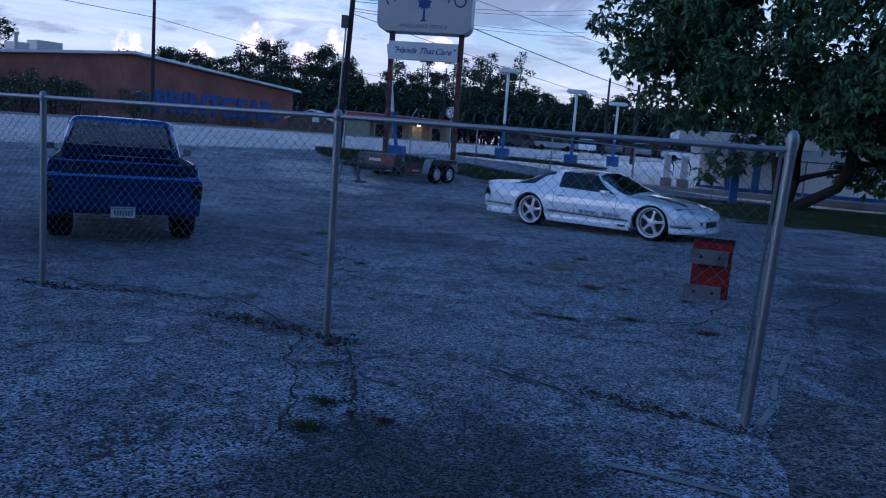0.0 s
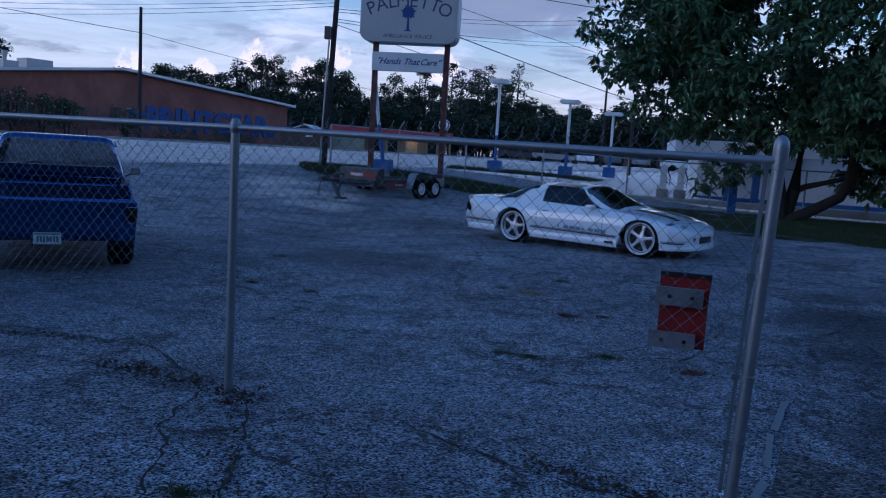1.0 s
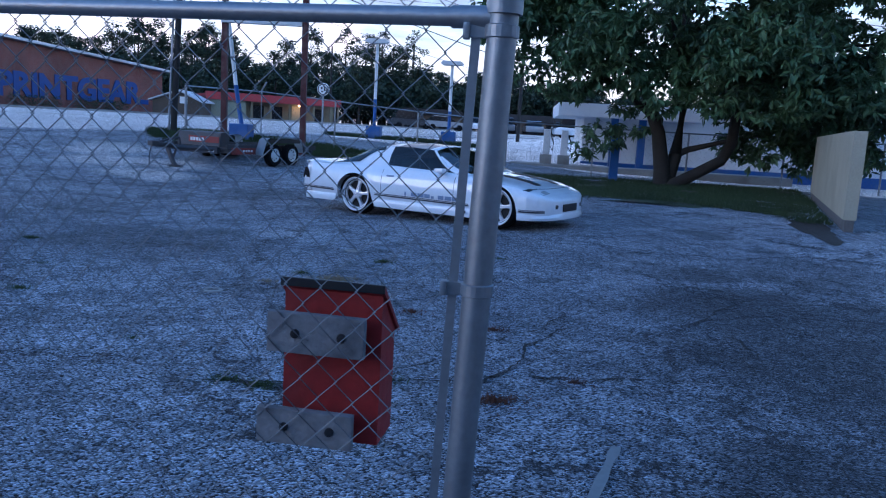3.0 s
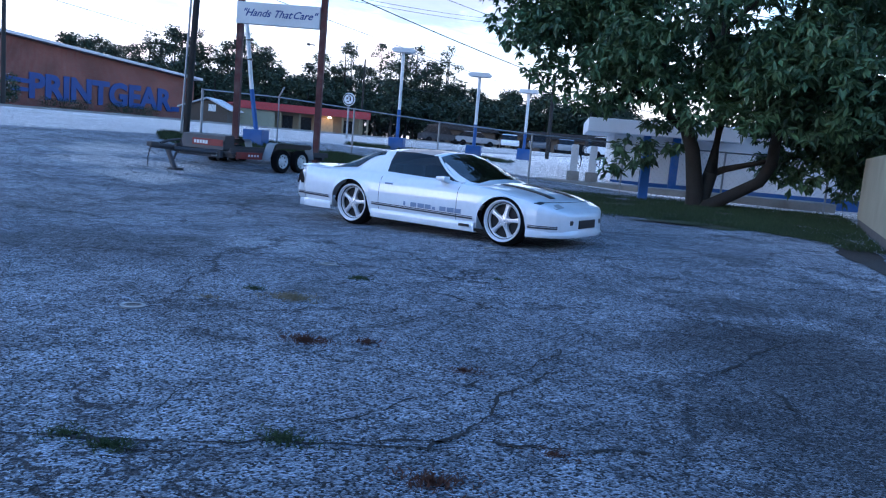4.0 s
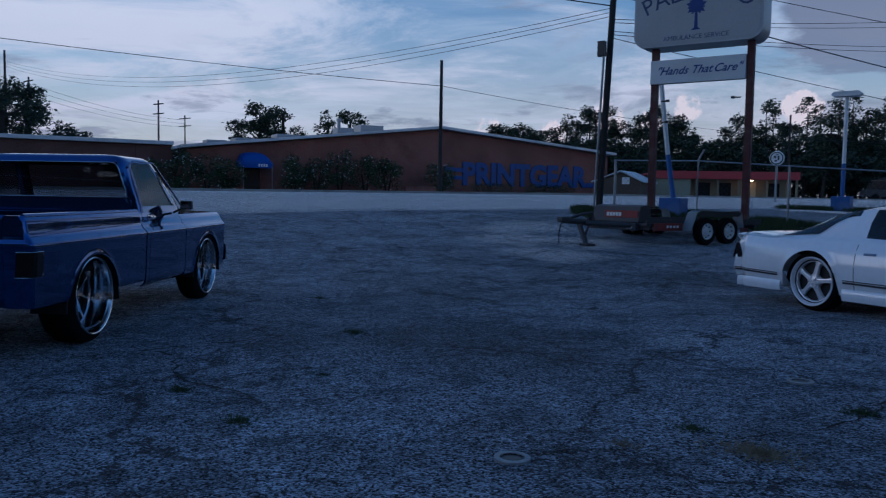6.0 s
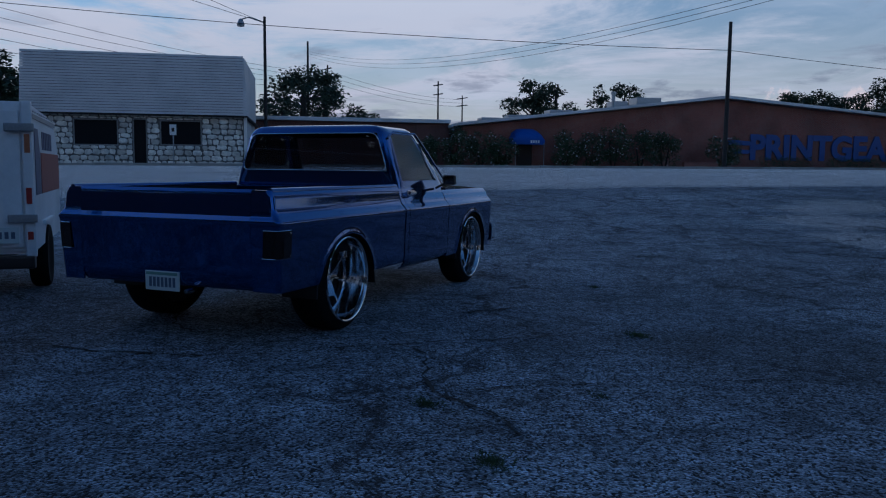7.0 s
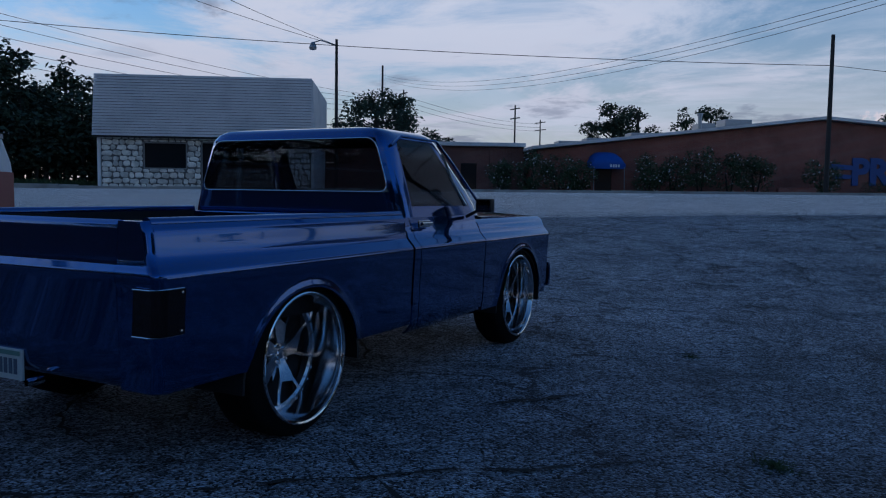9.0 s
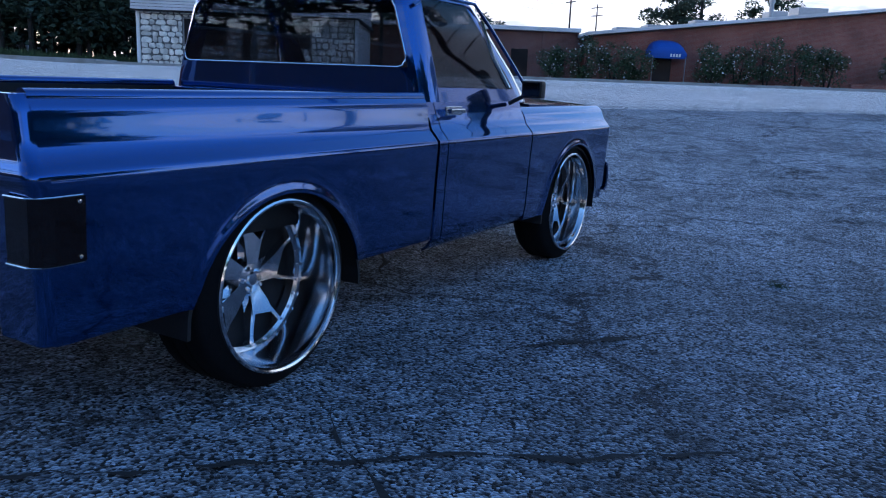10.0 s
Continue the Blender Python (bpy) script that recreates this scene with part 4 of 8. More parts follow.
def flank(x0, x1, profile, sill, arches, side, step=0.03, lip=0.012, lip_width=0.035):
    """One side of a body: a curved panel whose lower edge rises over the wheels."""
    bm = bmesh.new()
    count = max(2, round((x1 - x0) / step))
    zs, ys = [p[0] for p in profile], [p[1] for p in profile]
    rows = []
    for i in range(count + 1):
        x = x0 + (x1 - x0) * i / count
        low = sill
        for cx, cz, r in arches:
            if abs(x - cx) < r:
                low = max(low, cz + math.sqrt(r * r - (x - cx) ** 2))
        row = []
        top = min(zs[-1], 0.865)
        levels_z = [low + (top - low) * k / 16 for k in range(17)] + [z for z in (0.885, 0.905, 0.917, 0.93, 0.96, 1.0, 1.03, 1.055, 1.08, 1.09, 1.10, 1.12) if z <= zs[-1] + 1e-6 and z > top]
        for z in levels_z:
            y = float(np.interp(z, zs, ys))
            for cx, cz, r in arches:
                if z > cz - 0.1:
                    d = math.hypot(x - cx, z - cz) - r
                    y += lip * math.exp(-(d / lip_width) ** 2)
            row.append((x, side * y, z))
        rows.append(row)
    skin(bm, rows)
    thicken(bm, 0.012)
    return bm


def wheel(parent, at, tyre_r, rim_r, width, dish, spokes, fork, metal, rim_metal, barrel):
    """A wheel whose outer face looks to -Y, with its centre at the origin."""
    w = new("wheel")
    w.parent = parent
    w.matrix_basis = at
    bm = bmesh.new()
    # a stretched tyre: the sidewall leans back from the rim to a narrow tread
    lathe(bm, [(rim_r - 0.012, 0.012), (rim_r + 0.004, 0.0), (rim_r + 0.010, 0.006), (tyre_r - 0.02, 0.026), (tyre_r - 0.006, 0.042), (tyre_r, 0.065), (tyre_r, width * 0.38), (tyre_r - 0.005, width * 0.385),
               (tyre_r - 0.005, width * 0.41), (tyre_r, width * 0.415), (tyre_r, width * 0.60), (tyre_r - 0.005, width * 0.605), (tyre_r - 0.005, width * 0.63), (tyre_r, width * 0.635),
               (tyre_r, width - 0.06), (tyre_r - 0.03, width - 0.02), (rim_r, width)], 64)
    part("tyre", bm, BLACK, w, smooth=True)
    lip = 0.022 if fork else 0.027
    bm = bmesh.new()
    lathe(bm, [(rim_r + 0.006, 0.004), (rim_r + 0.005, -0.007), (rim_r - 0.002, -0.011), (rim_r - 0.010, -0.008), (rim_r - 0.014, -0.001), (rim_r - lip + 0.006, 0.012), (rim_r - lip, 0.03)], 64)
    part("rim", bm, rim_metal, w, smooth=True)
    bm = bmesh.new()
    lathe(bm, [(rim_r - lip, 0.03), (rim_r - lip - 0.012, dish), (rim_r - lip - 0.016, width - 0.02), (rim_r, width)], 64)
    part("barrel", bm, barrel, w, smooth=True)
    bm = bmesh.new()
    inner = rim_r - lip - 0.012
    lathe(bm, [(inner, dish - 0.012), (inner - (0.022 if fork else 0.010), dish - 0.008), (inner - (0.024 if fork else 0.012), dish + 0.03), (inner, dish + 0.03)], 64)
    for k in range(30 if fork else 0):
        a = 2 * math.pi * k / 30
        box(bm, -0.005, 0.005, -0.006, 0.004, -0.005, 0.005, m=pose((inner - 0.012) * math.cos(a), dish - 0.012, (inner - 0.012) * math.sin(a)))
    part("bolted_ring" if fork else "inner_ring", bm, metal, w)
    bm = bmesh.new()
    if fork:
        # a stem that opens into two curved arms
        tip, mid, sp = inner - 0.012, inner * 0.33, inner * 0.30
        half_line = [(0.030, 0.03), (0.018, mid * 0.8), (0.021, mid), (sp * 0.52, mid + 0.05), (sp * 0.84, mid + 0.11), (sp + 0.003, tip - 0.03), (sp + 0.014, tip - 0.004), (sp - 0.014, tip + 0.008), (sp - 0.016, tip - 0.03), (sp * 0.63, mid + 0.118), (sp * 0.33, mid + 0.066)]
        outline = [(-x, z) for x, z in half_line] + [(0.0, mid + 0.034)] + half_line[::-1]
        prism(bm, outline, 0.034)
        bmesh.ops.triangulate(bm, faces=[f for f in bm.faces if len(f.verts) > 4])
        bmesh.ops.bevel(bm, geom=[e for e in bm.edges if len(e.link_faces) == 2 and e.calc_face_angle() > 1.2 and abs(e.verts[0].co.y) < 0.001 and abs(e.verts[1].co.y) < 0.001], offset=0.006, segments=1, affect="EDGES")
    else:
        # a slim star point with a groove down the middle
        strips = []
        for f, half_w in ((0.10, 0.050), (0.24, 0.036), (0.40, 0.027), (0.60, 0.023), (0.80, 0.027), (0.95, 0.036), (0.985, 0.044)):
            z = inner * f
            strips.append([(-half_w, 0.03, z), (-half_w, 0.010, z), (-half_w * 0.80, 0.0, z), (-half_w * 0.36, -0.002, z), (-half_w * 0.22, 0.010, z), (half_w * 0.22, 0.010, z), (half_w * 0.36, -0.002, z), (half_w * 0.80, 0.0, z), (half_w, 0.010, z), (half_w, 0.03, z)])
        skin(bm, strips)
    for v in bm.verts:
        r = math.hypot(v.co.x, v.co.z)
        v.co.y += -0.03 * max(0.0, 1 - r / inner) + (0.012 if v.co.y > 0.012 else 0)
    me = finish("spoke", bm, metal)
    for k in range(spokes):
        shared("spoke", me, w, pose(0, dish, 0) @ pose(0, 0, 0, 0, 360 * k / spokes + 12, 0))
    bm = bmesh.new()
    lathe(bm, [(0.0005, dish - 0.040), (0.022, dish - 0.038), (0.028, dish - 0.03), (0.060, dish - 0.024), (0.08, dish + 0.03), (0.0005, dish + 0.03)], 32)
    for k in range(5):
        a = 2 * math.pi * (k + 0.5) / 5
        lathe(bm, [(0.0005, -0.02), (0.009, -0.018), (0.011, 0.01)], 8, m=pose(0.045 * math.cos(a), dish - 0.024, 0.045 * math.sin(a)))
    part("hub", bm, metal, w, smooth=True)
    # dark disc filling the rim, in place of the shade behind the spokes
    bm = bmesh.new()
    lathe(bm, [(0.0005, dish + 0.045), (inner * 0.98, dish + 0.045), (inner * 0.98, dish + 0.075), (0.0005, dish + 0.075)], 32)
    part("dark_backing_disc", bm, INSIDE, w)
    return w


def hoop(bm, pts, r, sides=8):
    ring_tube(bm, pts, r, sides, closed=True)


# -- blue pickup: x forward from the rear axle, y to its left --
TRUCK = pose(-4.694, 11.080, -0.06, 0, 0, 126.1) @ Matrix.Scale(0.94, 4)
truck = thing("pickup_truck", TRUCK, "lowered deep blue square-body pickup truck, on huge chrome wheels", "pickup truck")
AX_R, AX_F, HUB, TYRE, RIM = 0.07, 2.96, 0.405, 0.405, 0.333
TAIL = ((0.425, -0.862), (0.445, -0.882), (0.475, -0.890), (0.53, -0.896), (0.60, -0.903), (0.865, -0.912), (0.895, -0.924), (0.915, -0.922), (0.94, -0.906), (0.944, -0.9057), (0.96, -0.9053), (1.0, -0.904), (1.07, -0.902), (1.104, -0.900), (1.11, -0.898))


def tail_x(z):
    return float(np.interp(z, [p[0] for p in TAIL], [p[1] for p in TAIL]))


side_profile = [(0.26, 0.90), (0.34, 0.945), (0.46, 0.965), (0.70, 0.975), (0.87, 0.985), (0.905, 0.985), (0.917, 0.976), (0.96, 0.936), (1.00, 0.928), (1.08, 0.918), (1.12, 0.895)]
fender_profile = [(0.26, 0.90), (0.34, 0.945), (0.46, 0.965), (0.70, 0.975), (0.87, 0.985), (0.905, 0.985), (0.917, 0.976), (0.96, 0.936), (1.00, 0.922), (1.03, 0.905), (1.055, 0.87)]
for side in (-1, 1):
    bed = part("bed_side", flank(-0.86, 1.13, side_profile, 0.42, [(0.08, 0.30, 0.465)], side), TRUCK_BLUE, truck, smooth=True)
    bm = bmesh.new()
    # rounded rail on top, and the inner wall of the bed
    ring_tube(bm, [(-0.86, side * 0.875, 1.108), (1.13, side * 0.875, 1.108)], 0.028, 10)
    part("bed_rail", bm, TRUCK_BLUE, truck, smooth=True)
    bm = bmesh.new()
    box(bm, -0.86, 1.12, side * 0.84 - 0.012, side * 0.84 + 0.012, 0.62, 1.10)
    part("bed_inner_wall", bm, INSIDE, truck)
    bm = bmesh.new()
    lathe(bm, [(0.465, 0), (0.48, 0.0), (0.48, 0.3), (0.0005, 0.3)] if side < 0 else [(0.0005, 0), (0.48, 0.0), (0.48, 0.3), (0.465, 0.3)], 40, m=pose(0.08, 0.66 if side > 0 else -0.96, 0.31))
    bmesh.ops.delete(bm, geom=[v for v in bm.verts if v.co.z < 0.30], context="VERTS")
    part("wheel_housing", bm, INSIDE, truck)
    # rear corner with the lamp
    bm = bmesh.new()
    pts = []
    for z in (0.425, 0.445, 0.50, 0.62, 0.70, 0.865, 0.885, 0.895, 0.905, 0.915, 0.93, 0.945, 1.0, 1.07, 1.10, 1.12):
        y = float(np.interp(z, [p[0] for p in side_profile], [p[1] for p in side_profile]))
        tx, rr = min(tail_x(z), -0.896), 0.034
        arc = [(tx + rr - rr * math.sin(radians(a)), side * (y - rr + rr * math.cos(radians(a))), z) for a in (0, 15, 30, 45, 60, 75, 90)]
        pts.append([(-0.86, side * y, z)] + arc + [(tx, side * (y - rr - 0.003), z), (tx, side * 0.82, z), (tx, side * 0.7565, z)])
    skin(bm, pts)
    thicken(bm, 0.012)
    part("rear_corner", bm, TRUCK_BLUE, truck, smooth=True)
    bm = bmesh.new()
    box(bm, -0.893, -0.80, min(side * 0.757, side * 0.885), max(side * 0.757, side * 0.885), 1.07, 1.121, 0.012)
    part("corner_cap", bm, TRUCK_BLUE, truck)
    bm = bmesh.new()
    pts = []
    for z in (0.660, 0.664, 0.755, 0.843, 0.847):
        y = float(np.interp(z, [p[0] for p in side_profile], [p[1] for p in side_profile])) + 0.006
        pts.append([(-0.765, side * (y + 0.002), z), (-0.86, side * (y + 0.004), z), (-0.893, side * (y - 0.004), z), (-0.916, side * (y - 0.03), z), (-0.918, side * (y - 0.13), z)])
    skin(bm, pts)
    thicken(bm, 0.012)
    lamp = part("tail_light", bm, SMOKE, truck, "smoked dark red tail light", smooth=False)
    for z, y in ((0.849, 0.986), (0.658, 0.976)):
        bm = bmesh.new()
        ring_tube(bm, [(-0.770, side * y, z), (-0.86, side * (y + 0.001), z), (-0.893, side * (y - 0.007), z), (-0.918, side * (y - 0.034), z), (-0.920, side * (y - 0.126), z)], 0.0035, 6)
        part("lens_rim", bm, BARREL, lamp)
    for z in (0.675, 0.833):
        bm = bmesh.new()
        lathe(bm, [(0.0005, -0.004), (0.006, -0.003), (0.007, 0.004)], 8, m=pose(-0.785, side * (0.984 if z < 0.7 else 0.992), z, 0, 0, 0 if side < 0 else 180))
        part("screw", bm, CHROME, lamp)
    # front fender
    part("front_fender", flank(2.24, 3.62, fender_profile, 0.37, [(AX_F + 0.02, 0.335, 0.465)], side), TRUCK_BLUE, truck, smooth=True)
    bm = bmesh.new()
    lathe(bm, [(0.465, 0), (0.48, 0.0), (0.48, 0.3), (0.0005, 0.3)] if side < 0 else [(0.0005, 0), (0.48, 0.0), (0.48, 0.3), (0.465, 0.3)], 40, m=pose(AX_F + 0.02, 0.66 if side > 0 else -0.96, 0.31))
    bmesh.ops.delete(bm, geom=[v for v in bm.verts if v.co.z < 0.30], context="VERTS")
    part("wheel_housing", bm, INSIDE, truck)
    # door below the window, rocker behind it
    door = part("door", flank(1.24, 2.225, fender_profile[:-1] + [(1.09, 0.885)], 0.40, [], side), TRUCK_BLUE, truck, smooth=True)
    bm = bmesh.new()
    box(bm, 1.30, 1.44, side * 0.945 - 0.014, side * 0.945 + 0.014, 1.035, 1.06, 0.006)
    box(bm, 1.29, 1.45, side * 0.926 - 0.006, side * 0.926 + 0.006, 1.025, 1.07, 0.004)
    part("door_handle", bm, CHROME, door, "chrome door handle")
    part("rocker", flank(1.155, 2.235, [(0.35, 0.90), (0.37, 0.93), (0.404, 0.952)], 0.35, [], side), TRUCK_BLUE, truck, smooth=True)
    part("cab_corner", flank(1.155, 1.232, fender_profile[:-1] + [(1.09, 0.885)], 0.40, [], side, 0.02), TRUCK_BLUE, truck, smooth=True)
    # door mirror
    bm = bmesh.new()
    box(bm, 2.03, 2.09, side * 1.05 - 0.065, side * 1.05 + 0.065, 1.115, 1.215, 0.02)
    ring_tube(bm, [(2.06, side * 0.90, 1.08), (2.06, side * 1.00, 1.13), (2.06, side * 1.08, 1.16)], 0.012, 8)
    mirror = part("door_mirror", bm, DARK, truck)
    bm = bmesh.new()
    box(bm, 2.026, 2.030, side * 1.05 - 0.052, side * 1.05 + 0.052, 1.127, 1.203)
    part("mirror_glass", bm, CHROME, mirror)
    for x, dish in ((AX_R, 0.20), (AX_F, 0.13)):
        at = pose(x, -0.965, HUB) if side < 0 else pose(x, 0.965, HUB, 0, 0, 180)
        wheel(truck, at, TYRE, RIM, 0.32 if x == AX_R else 0.27, dish, 5, True, BRUSHED, CHROME, BARREL)
# tailgate, pan and bed
bm = bmesh.new()
rows = []
for z, x in TAIL + ((1.124, -0.882), (1.12, -0.85), (1.02, -0.845)):
    rows.append([(x, y, z) for y in np.linspace(-0.7545, 0.7545, 9)])
skin(bm, rows)
thicken(bm, 0.014)
part("tailgate", bm, TRUCK_BLUE, truck, smooth=True)
bm = bmesh.new()
box(bm, -0.86, 1.12, -0.83, 0.83, 0.60, 0.62)
for k in range(9):
    box(bm, -0.86, 1.12, -0.75 + 0.18 * k, -0.69 + 0.18 * k, 0.62, 0.632)
part("bed_floor", bm, INSIDE, truck)
bm = bmesh.new()
box(bm, 1.10, 1.135, -0.86, 0.86, 0.60, 1.10, 0.008)
part("bed_front_wall", bm, TRUCK_BLUE, truck)
bm = bmesh.new()
box(bm, -0.908, -0.894, -0.137, 0.163, 0.385, 0.525, 0.004)
plate_ob = part("number_plate", bm, PLATE, truck, "white and pale green number plate")
for k in range(7):
    bm = bmesh.new()
    box(bm, -0.911, -0.909, -0.107 + 0.035 * k, -0.084 + 0.035 * k, 0.412, 0.482)
    part("plate_bar", bm, PLATE_INK, plate_ob)
bm = bmesh.new()
box(bm, -0.911, -0.909, -0.127, 0.153, 0.497, 0.518)
part("plate_band", bm, mat("plate_green", (0.16, 0.30, 0.26), 0.5), plate_ob)
bm = bmesh.new()
lathe(bm, [(0.0005, 0), (0.016, 0), (0.020, 0.03), (0.016, 0.08)], 16, m=pose(-0.875, -0.235, 0.40, 0, 0, 90))
part("hitch_ball", bm, CHROME, truck, "chrome hitch ball")
# cab: rings from the belt to the roof, with the window cells left open
levels = [(1.085, 1.150, 2.44, 0.885), (1.16, 1.151, 2.38, 0.868), (1.25, 1.153, 2.31, 0.845), (1.335, 1.156, 2.23, 0.818), (1.435, 1.160, 2.14, 0.785), (1.54, 1.165, 2.05, 0.752), (1.60, 1.170, 2.00, 0.73), (1.64, 1.190, 1.97, 0.70)]


def cab_ring(z, xb, xf, hy):
    """Half a turn round the cab, from the middle of the back to the middle of the front."""
    c = 0.05
    pts = [(xb, 0), (xb, hy * 0.3), (xb, hy * 0.6), (xb, hy * 0.8), (xb, hy - c - 0.008), (xb + 0.012, hy - c * 0.5), (xb + 0.035, hy - 0.014), (xb + c + 0.02, hy)]
    a, b = xb + 0.155, xf - 0.235
    pts += [(a, hy), (a + (b - a) * 0.33, hy), (a + (b - a) * 0.72, hy), (b + 0.02, hy), (xf - 0.165, hy), (xf - 0.10, hy - 0.012), (xf - 0.05, hy - 0.05), (xf - 0.02, hy - 0.12), (xf + 0.01, hy * 0.6), (xf + 0.03, hy * 0.3), (xf + 0.035, 0)]
    return [(x, y, z) for x, y in pts]


half = [cab_ring(*lv) for lv in levels]
for shrink, z in ((0.93, 1.666), (0.75, 1.680), (0.40, 1.686), (0.02, 1.687)):
    half.append([(1.62 + (x - 1.62) * shrink, y * shrink, z) for x, y, _ in half[7]])
    levels.append((z,))
full = [[(x, -y, z) for x, y, z in row[::-1]] + row[1:] for row in half]
count = len(half[0])


# rows run from the front middle over the right, the back, and the left to the front middle
full = [row[count - 1:] + row[1:count] for row in full]


def cab_kind(i, j):
    n = 2 * (count - 1)
    k = j if j < count - 1 else n - 1 - j
    z0, z1 = levels[i][0], levels[i + 1][0]
    if z0 >= 1.24 and z1 <= 1.61 and k <= 3:
        return "back"
    if z0 >= 1.155 and z1 <= 1.61 and 8 <= k <= 10:
        return "left" if j < count - 1 else "right"
    if z0 >= 1.155 and z1 <= 1.61 and k >= 14:
        return "front"
    return "body"


bm = bmesh.new()
skin(bm, full, lambda i, j: cab_kind(i, j) == "body")
thicken(bm, 0.018)
cab = part("cab", bm, TRUCK_BLUE, truck, smooth=True)
for kind, nm in (("back", "rear_window"), ("front", "windscreen"), ("left", "side_window"), ("right", "side_window")):
    bm = bmesh.new()
    skin(bm, full, lambda i, j: cab_kind(i, j) == kind)
    thicken(bm, 0.004)
    pane = part(nm, bm, SIDE_TINT if nm == "side_window" else TINT, truck, smooth=True)
    pane.visible_shadow = False
# bright strip round the rear window
bm = bmesh.new()
z0, z1 = 1.252, 1.598
x0, x1 = 1.150, 1.168
y0, y1 = 0.845 - 0.055, 0.728 - 0.055
pts = []
for cy, cz, a0 in ((1, 1, 0), (-1, 1, 90), (-1, 0, 180), (1, 0, 270)):
    for a in (0, 30, 60, 90):
        rr = 0.06
        zz = (z1 - rr if cz else z0 + rr) + rr * math.sin(radians(a0 + a))
        f = (zz - z0) / (z1 - z0)
        yy = cy * ((y0 + (y1 - y0) * f) - rr) + rr * math.cos(radians(a0 + a))
        pts.append((x0 + (x1 - x0) * f - 0.006, yy, zz))
hoop(bm, pts, 0.0045)
part("rear_window_trim", bm, CHROME, truck, "thin bright window trim")
for side in (-1, 1):
    bm = bmesh.new()
    ring_tube(bm, [(1.225, side * 0.757, 1.55), (1.38, side * 0.738, 1.62), (1.88, side * 0.738, 1.617), (2.05, side * 0.775, 1.48), (2.40, side * 0.885, 1.12)], 0.010, 6)
    part("drip_rail", bm, TRUCK_BLUE, truck)
    bm = bmesh.new()
    ring_tube(bm, [(2.10, side * 0.870, 1.165), (1.98, side * 0.818, 1.33), (1.93, side * 0.755, 1.53)], 0.014, 6)
    part("vent_window_bar", bm, CHROME, truck)
# bonnet, cowl, nose
bm = bmesh.new()
rows = []
for x in (2.42, 2.50, 2.7, 2.95, 3.2, 3.4, 3.55, 3.62, 3.635):
    drop = 0.02 * (x - 2.42) / 1.2 + (0.05 if x > 3.63 else 0.012 if x > 3.6 else 0)
    rows.append([(x, y, 1.10 - drop - 0.03 * (abs(y) / 0.86) ** 3 + 0.012 * math.exp(-((abs(y) - 0.35) / 0.08) ** 2)) for y in np.linspace(-0.865, 0.865, 17)])
skin(bm, rows)
thicken(bm, 0.015)
part("bonnet", bm, TRUCK_BLUE, truck, smooth=True)
bm = bmesh.new()
box(bm, 3.56, 3.63, -0.90, 0.90, 0.62, 1.03, 0.02)
nose = part("grille_panel", bm, DARK, truck)
bm = bmesh.new()
for k in range(7):
    box(bm, 3.63, 3.642, -0.55, 0.55, 0.70 + 0.045 * k, 0.715 + 0.045 * k)
part("grille_bars", bm, CHROME, nose)
for side in (-1, 1):
    bm = bmesh.new()
    box(bm, 3.62, 3.65, side * 0.72 - 0.12, side * 0.72 + 0.12, 0.80, 0.97, 0.01)
    part("headlight", bm, LENS, nose)
bm = bmesh.new()
rows = []
for z, dx in ((0.42, 0.0), (0.44, 0.035), (0.50, 0.05), (0.57, 0.05), (0.62, 0.03), (0.635, 0.0)):
    rows.append([(3.72 + dx - 0.07 * (abs(y) / 0.98) ** 4, y, z) for y in np.linspace(-0.98, 0.98, 15)])
skin(bm, rows)
thicken(bm, 0.02)
part("front_bumper", bm, TRUCK_BLUE, truck, smooth=True)
# inside and underneath
bm = bmesh.new()
box(bm, 1.26, 1.42, -0.72, 0.72, 0.75, 1.24, 0.04, pose(0, 0, 0))
box(bm, 1.36, 1.85, -0.72, 0.72, 0.62, 0.80, 0.04)
part("bench_seat", bm, CLOTH, truck)
bm = bmesh.new()
box(bm, 2.12, 2.36, -0.80, 0.80, 0.86, 1.09, 0.04)
part("dashboard", bm, DARK, truck)
bm = bmesh.new()
hoop(bm, [(1.98 + 0.07 * math.sin(a), 0.36 + 0.19 * math.cos(a), 1.08 + 0.17 * math.sin(a)) for a in np.linspace(0, 2 * math.pi, 24, endpoint=False)], 0.013)
ring_tube(bm, [(1.98, 0.36, 1.08), (2.2, 0.36, 0.98)], 0.02, 8)
ring_tube(bm, [(1.98, 0.18, 1.08), (1.98, 0.54, 1.08)], 0.012, 6)
part("steering_wheel", bm, DARK, truck)
bm = bmesh.new()
for side in (-1, 1):
    box(bm, -0.55, 3.5, side * 0.42 - 0.04, side * 0.42 + 0.04, 0.40, 0.50)
ring_tube(bm, [(AX_R, -0.68, HUB), (AX_R, 0.68, HUB)], 0.05, 10)
ring_tube(bm, [(AX_F, -0.72, HUB), (AX_F, 0.72, HUB)], 0.04, 10)
box(bm, 1.16, 3.55, -0.6, 0.6, 0.36, 0.62)
box(bm, 1.16, 2.4, -0.86, 0.86, 0.40, 0.44)
part("chassis", bm, INSIDE, truck)

# -- white coupe: x forward from the rear axle --
COUPE = pose(0.387, 18.708, -0.052, 0.5, -1.03, -26.94) @ Matrix.Scale(1.0386, 4)
coupe = thing("sports_coupe", COUPE, "white low eighties hatchback coupe with dark tinted windows", "car")
WR, WB, CH, CT, CR = 0.050, 2.61, 0.322, 0.322, 0.264
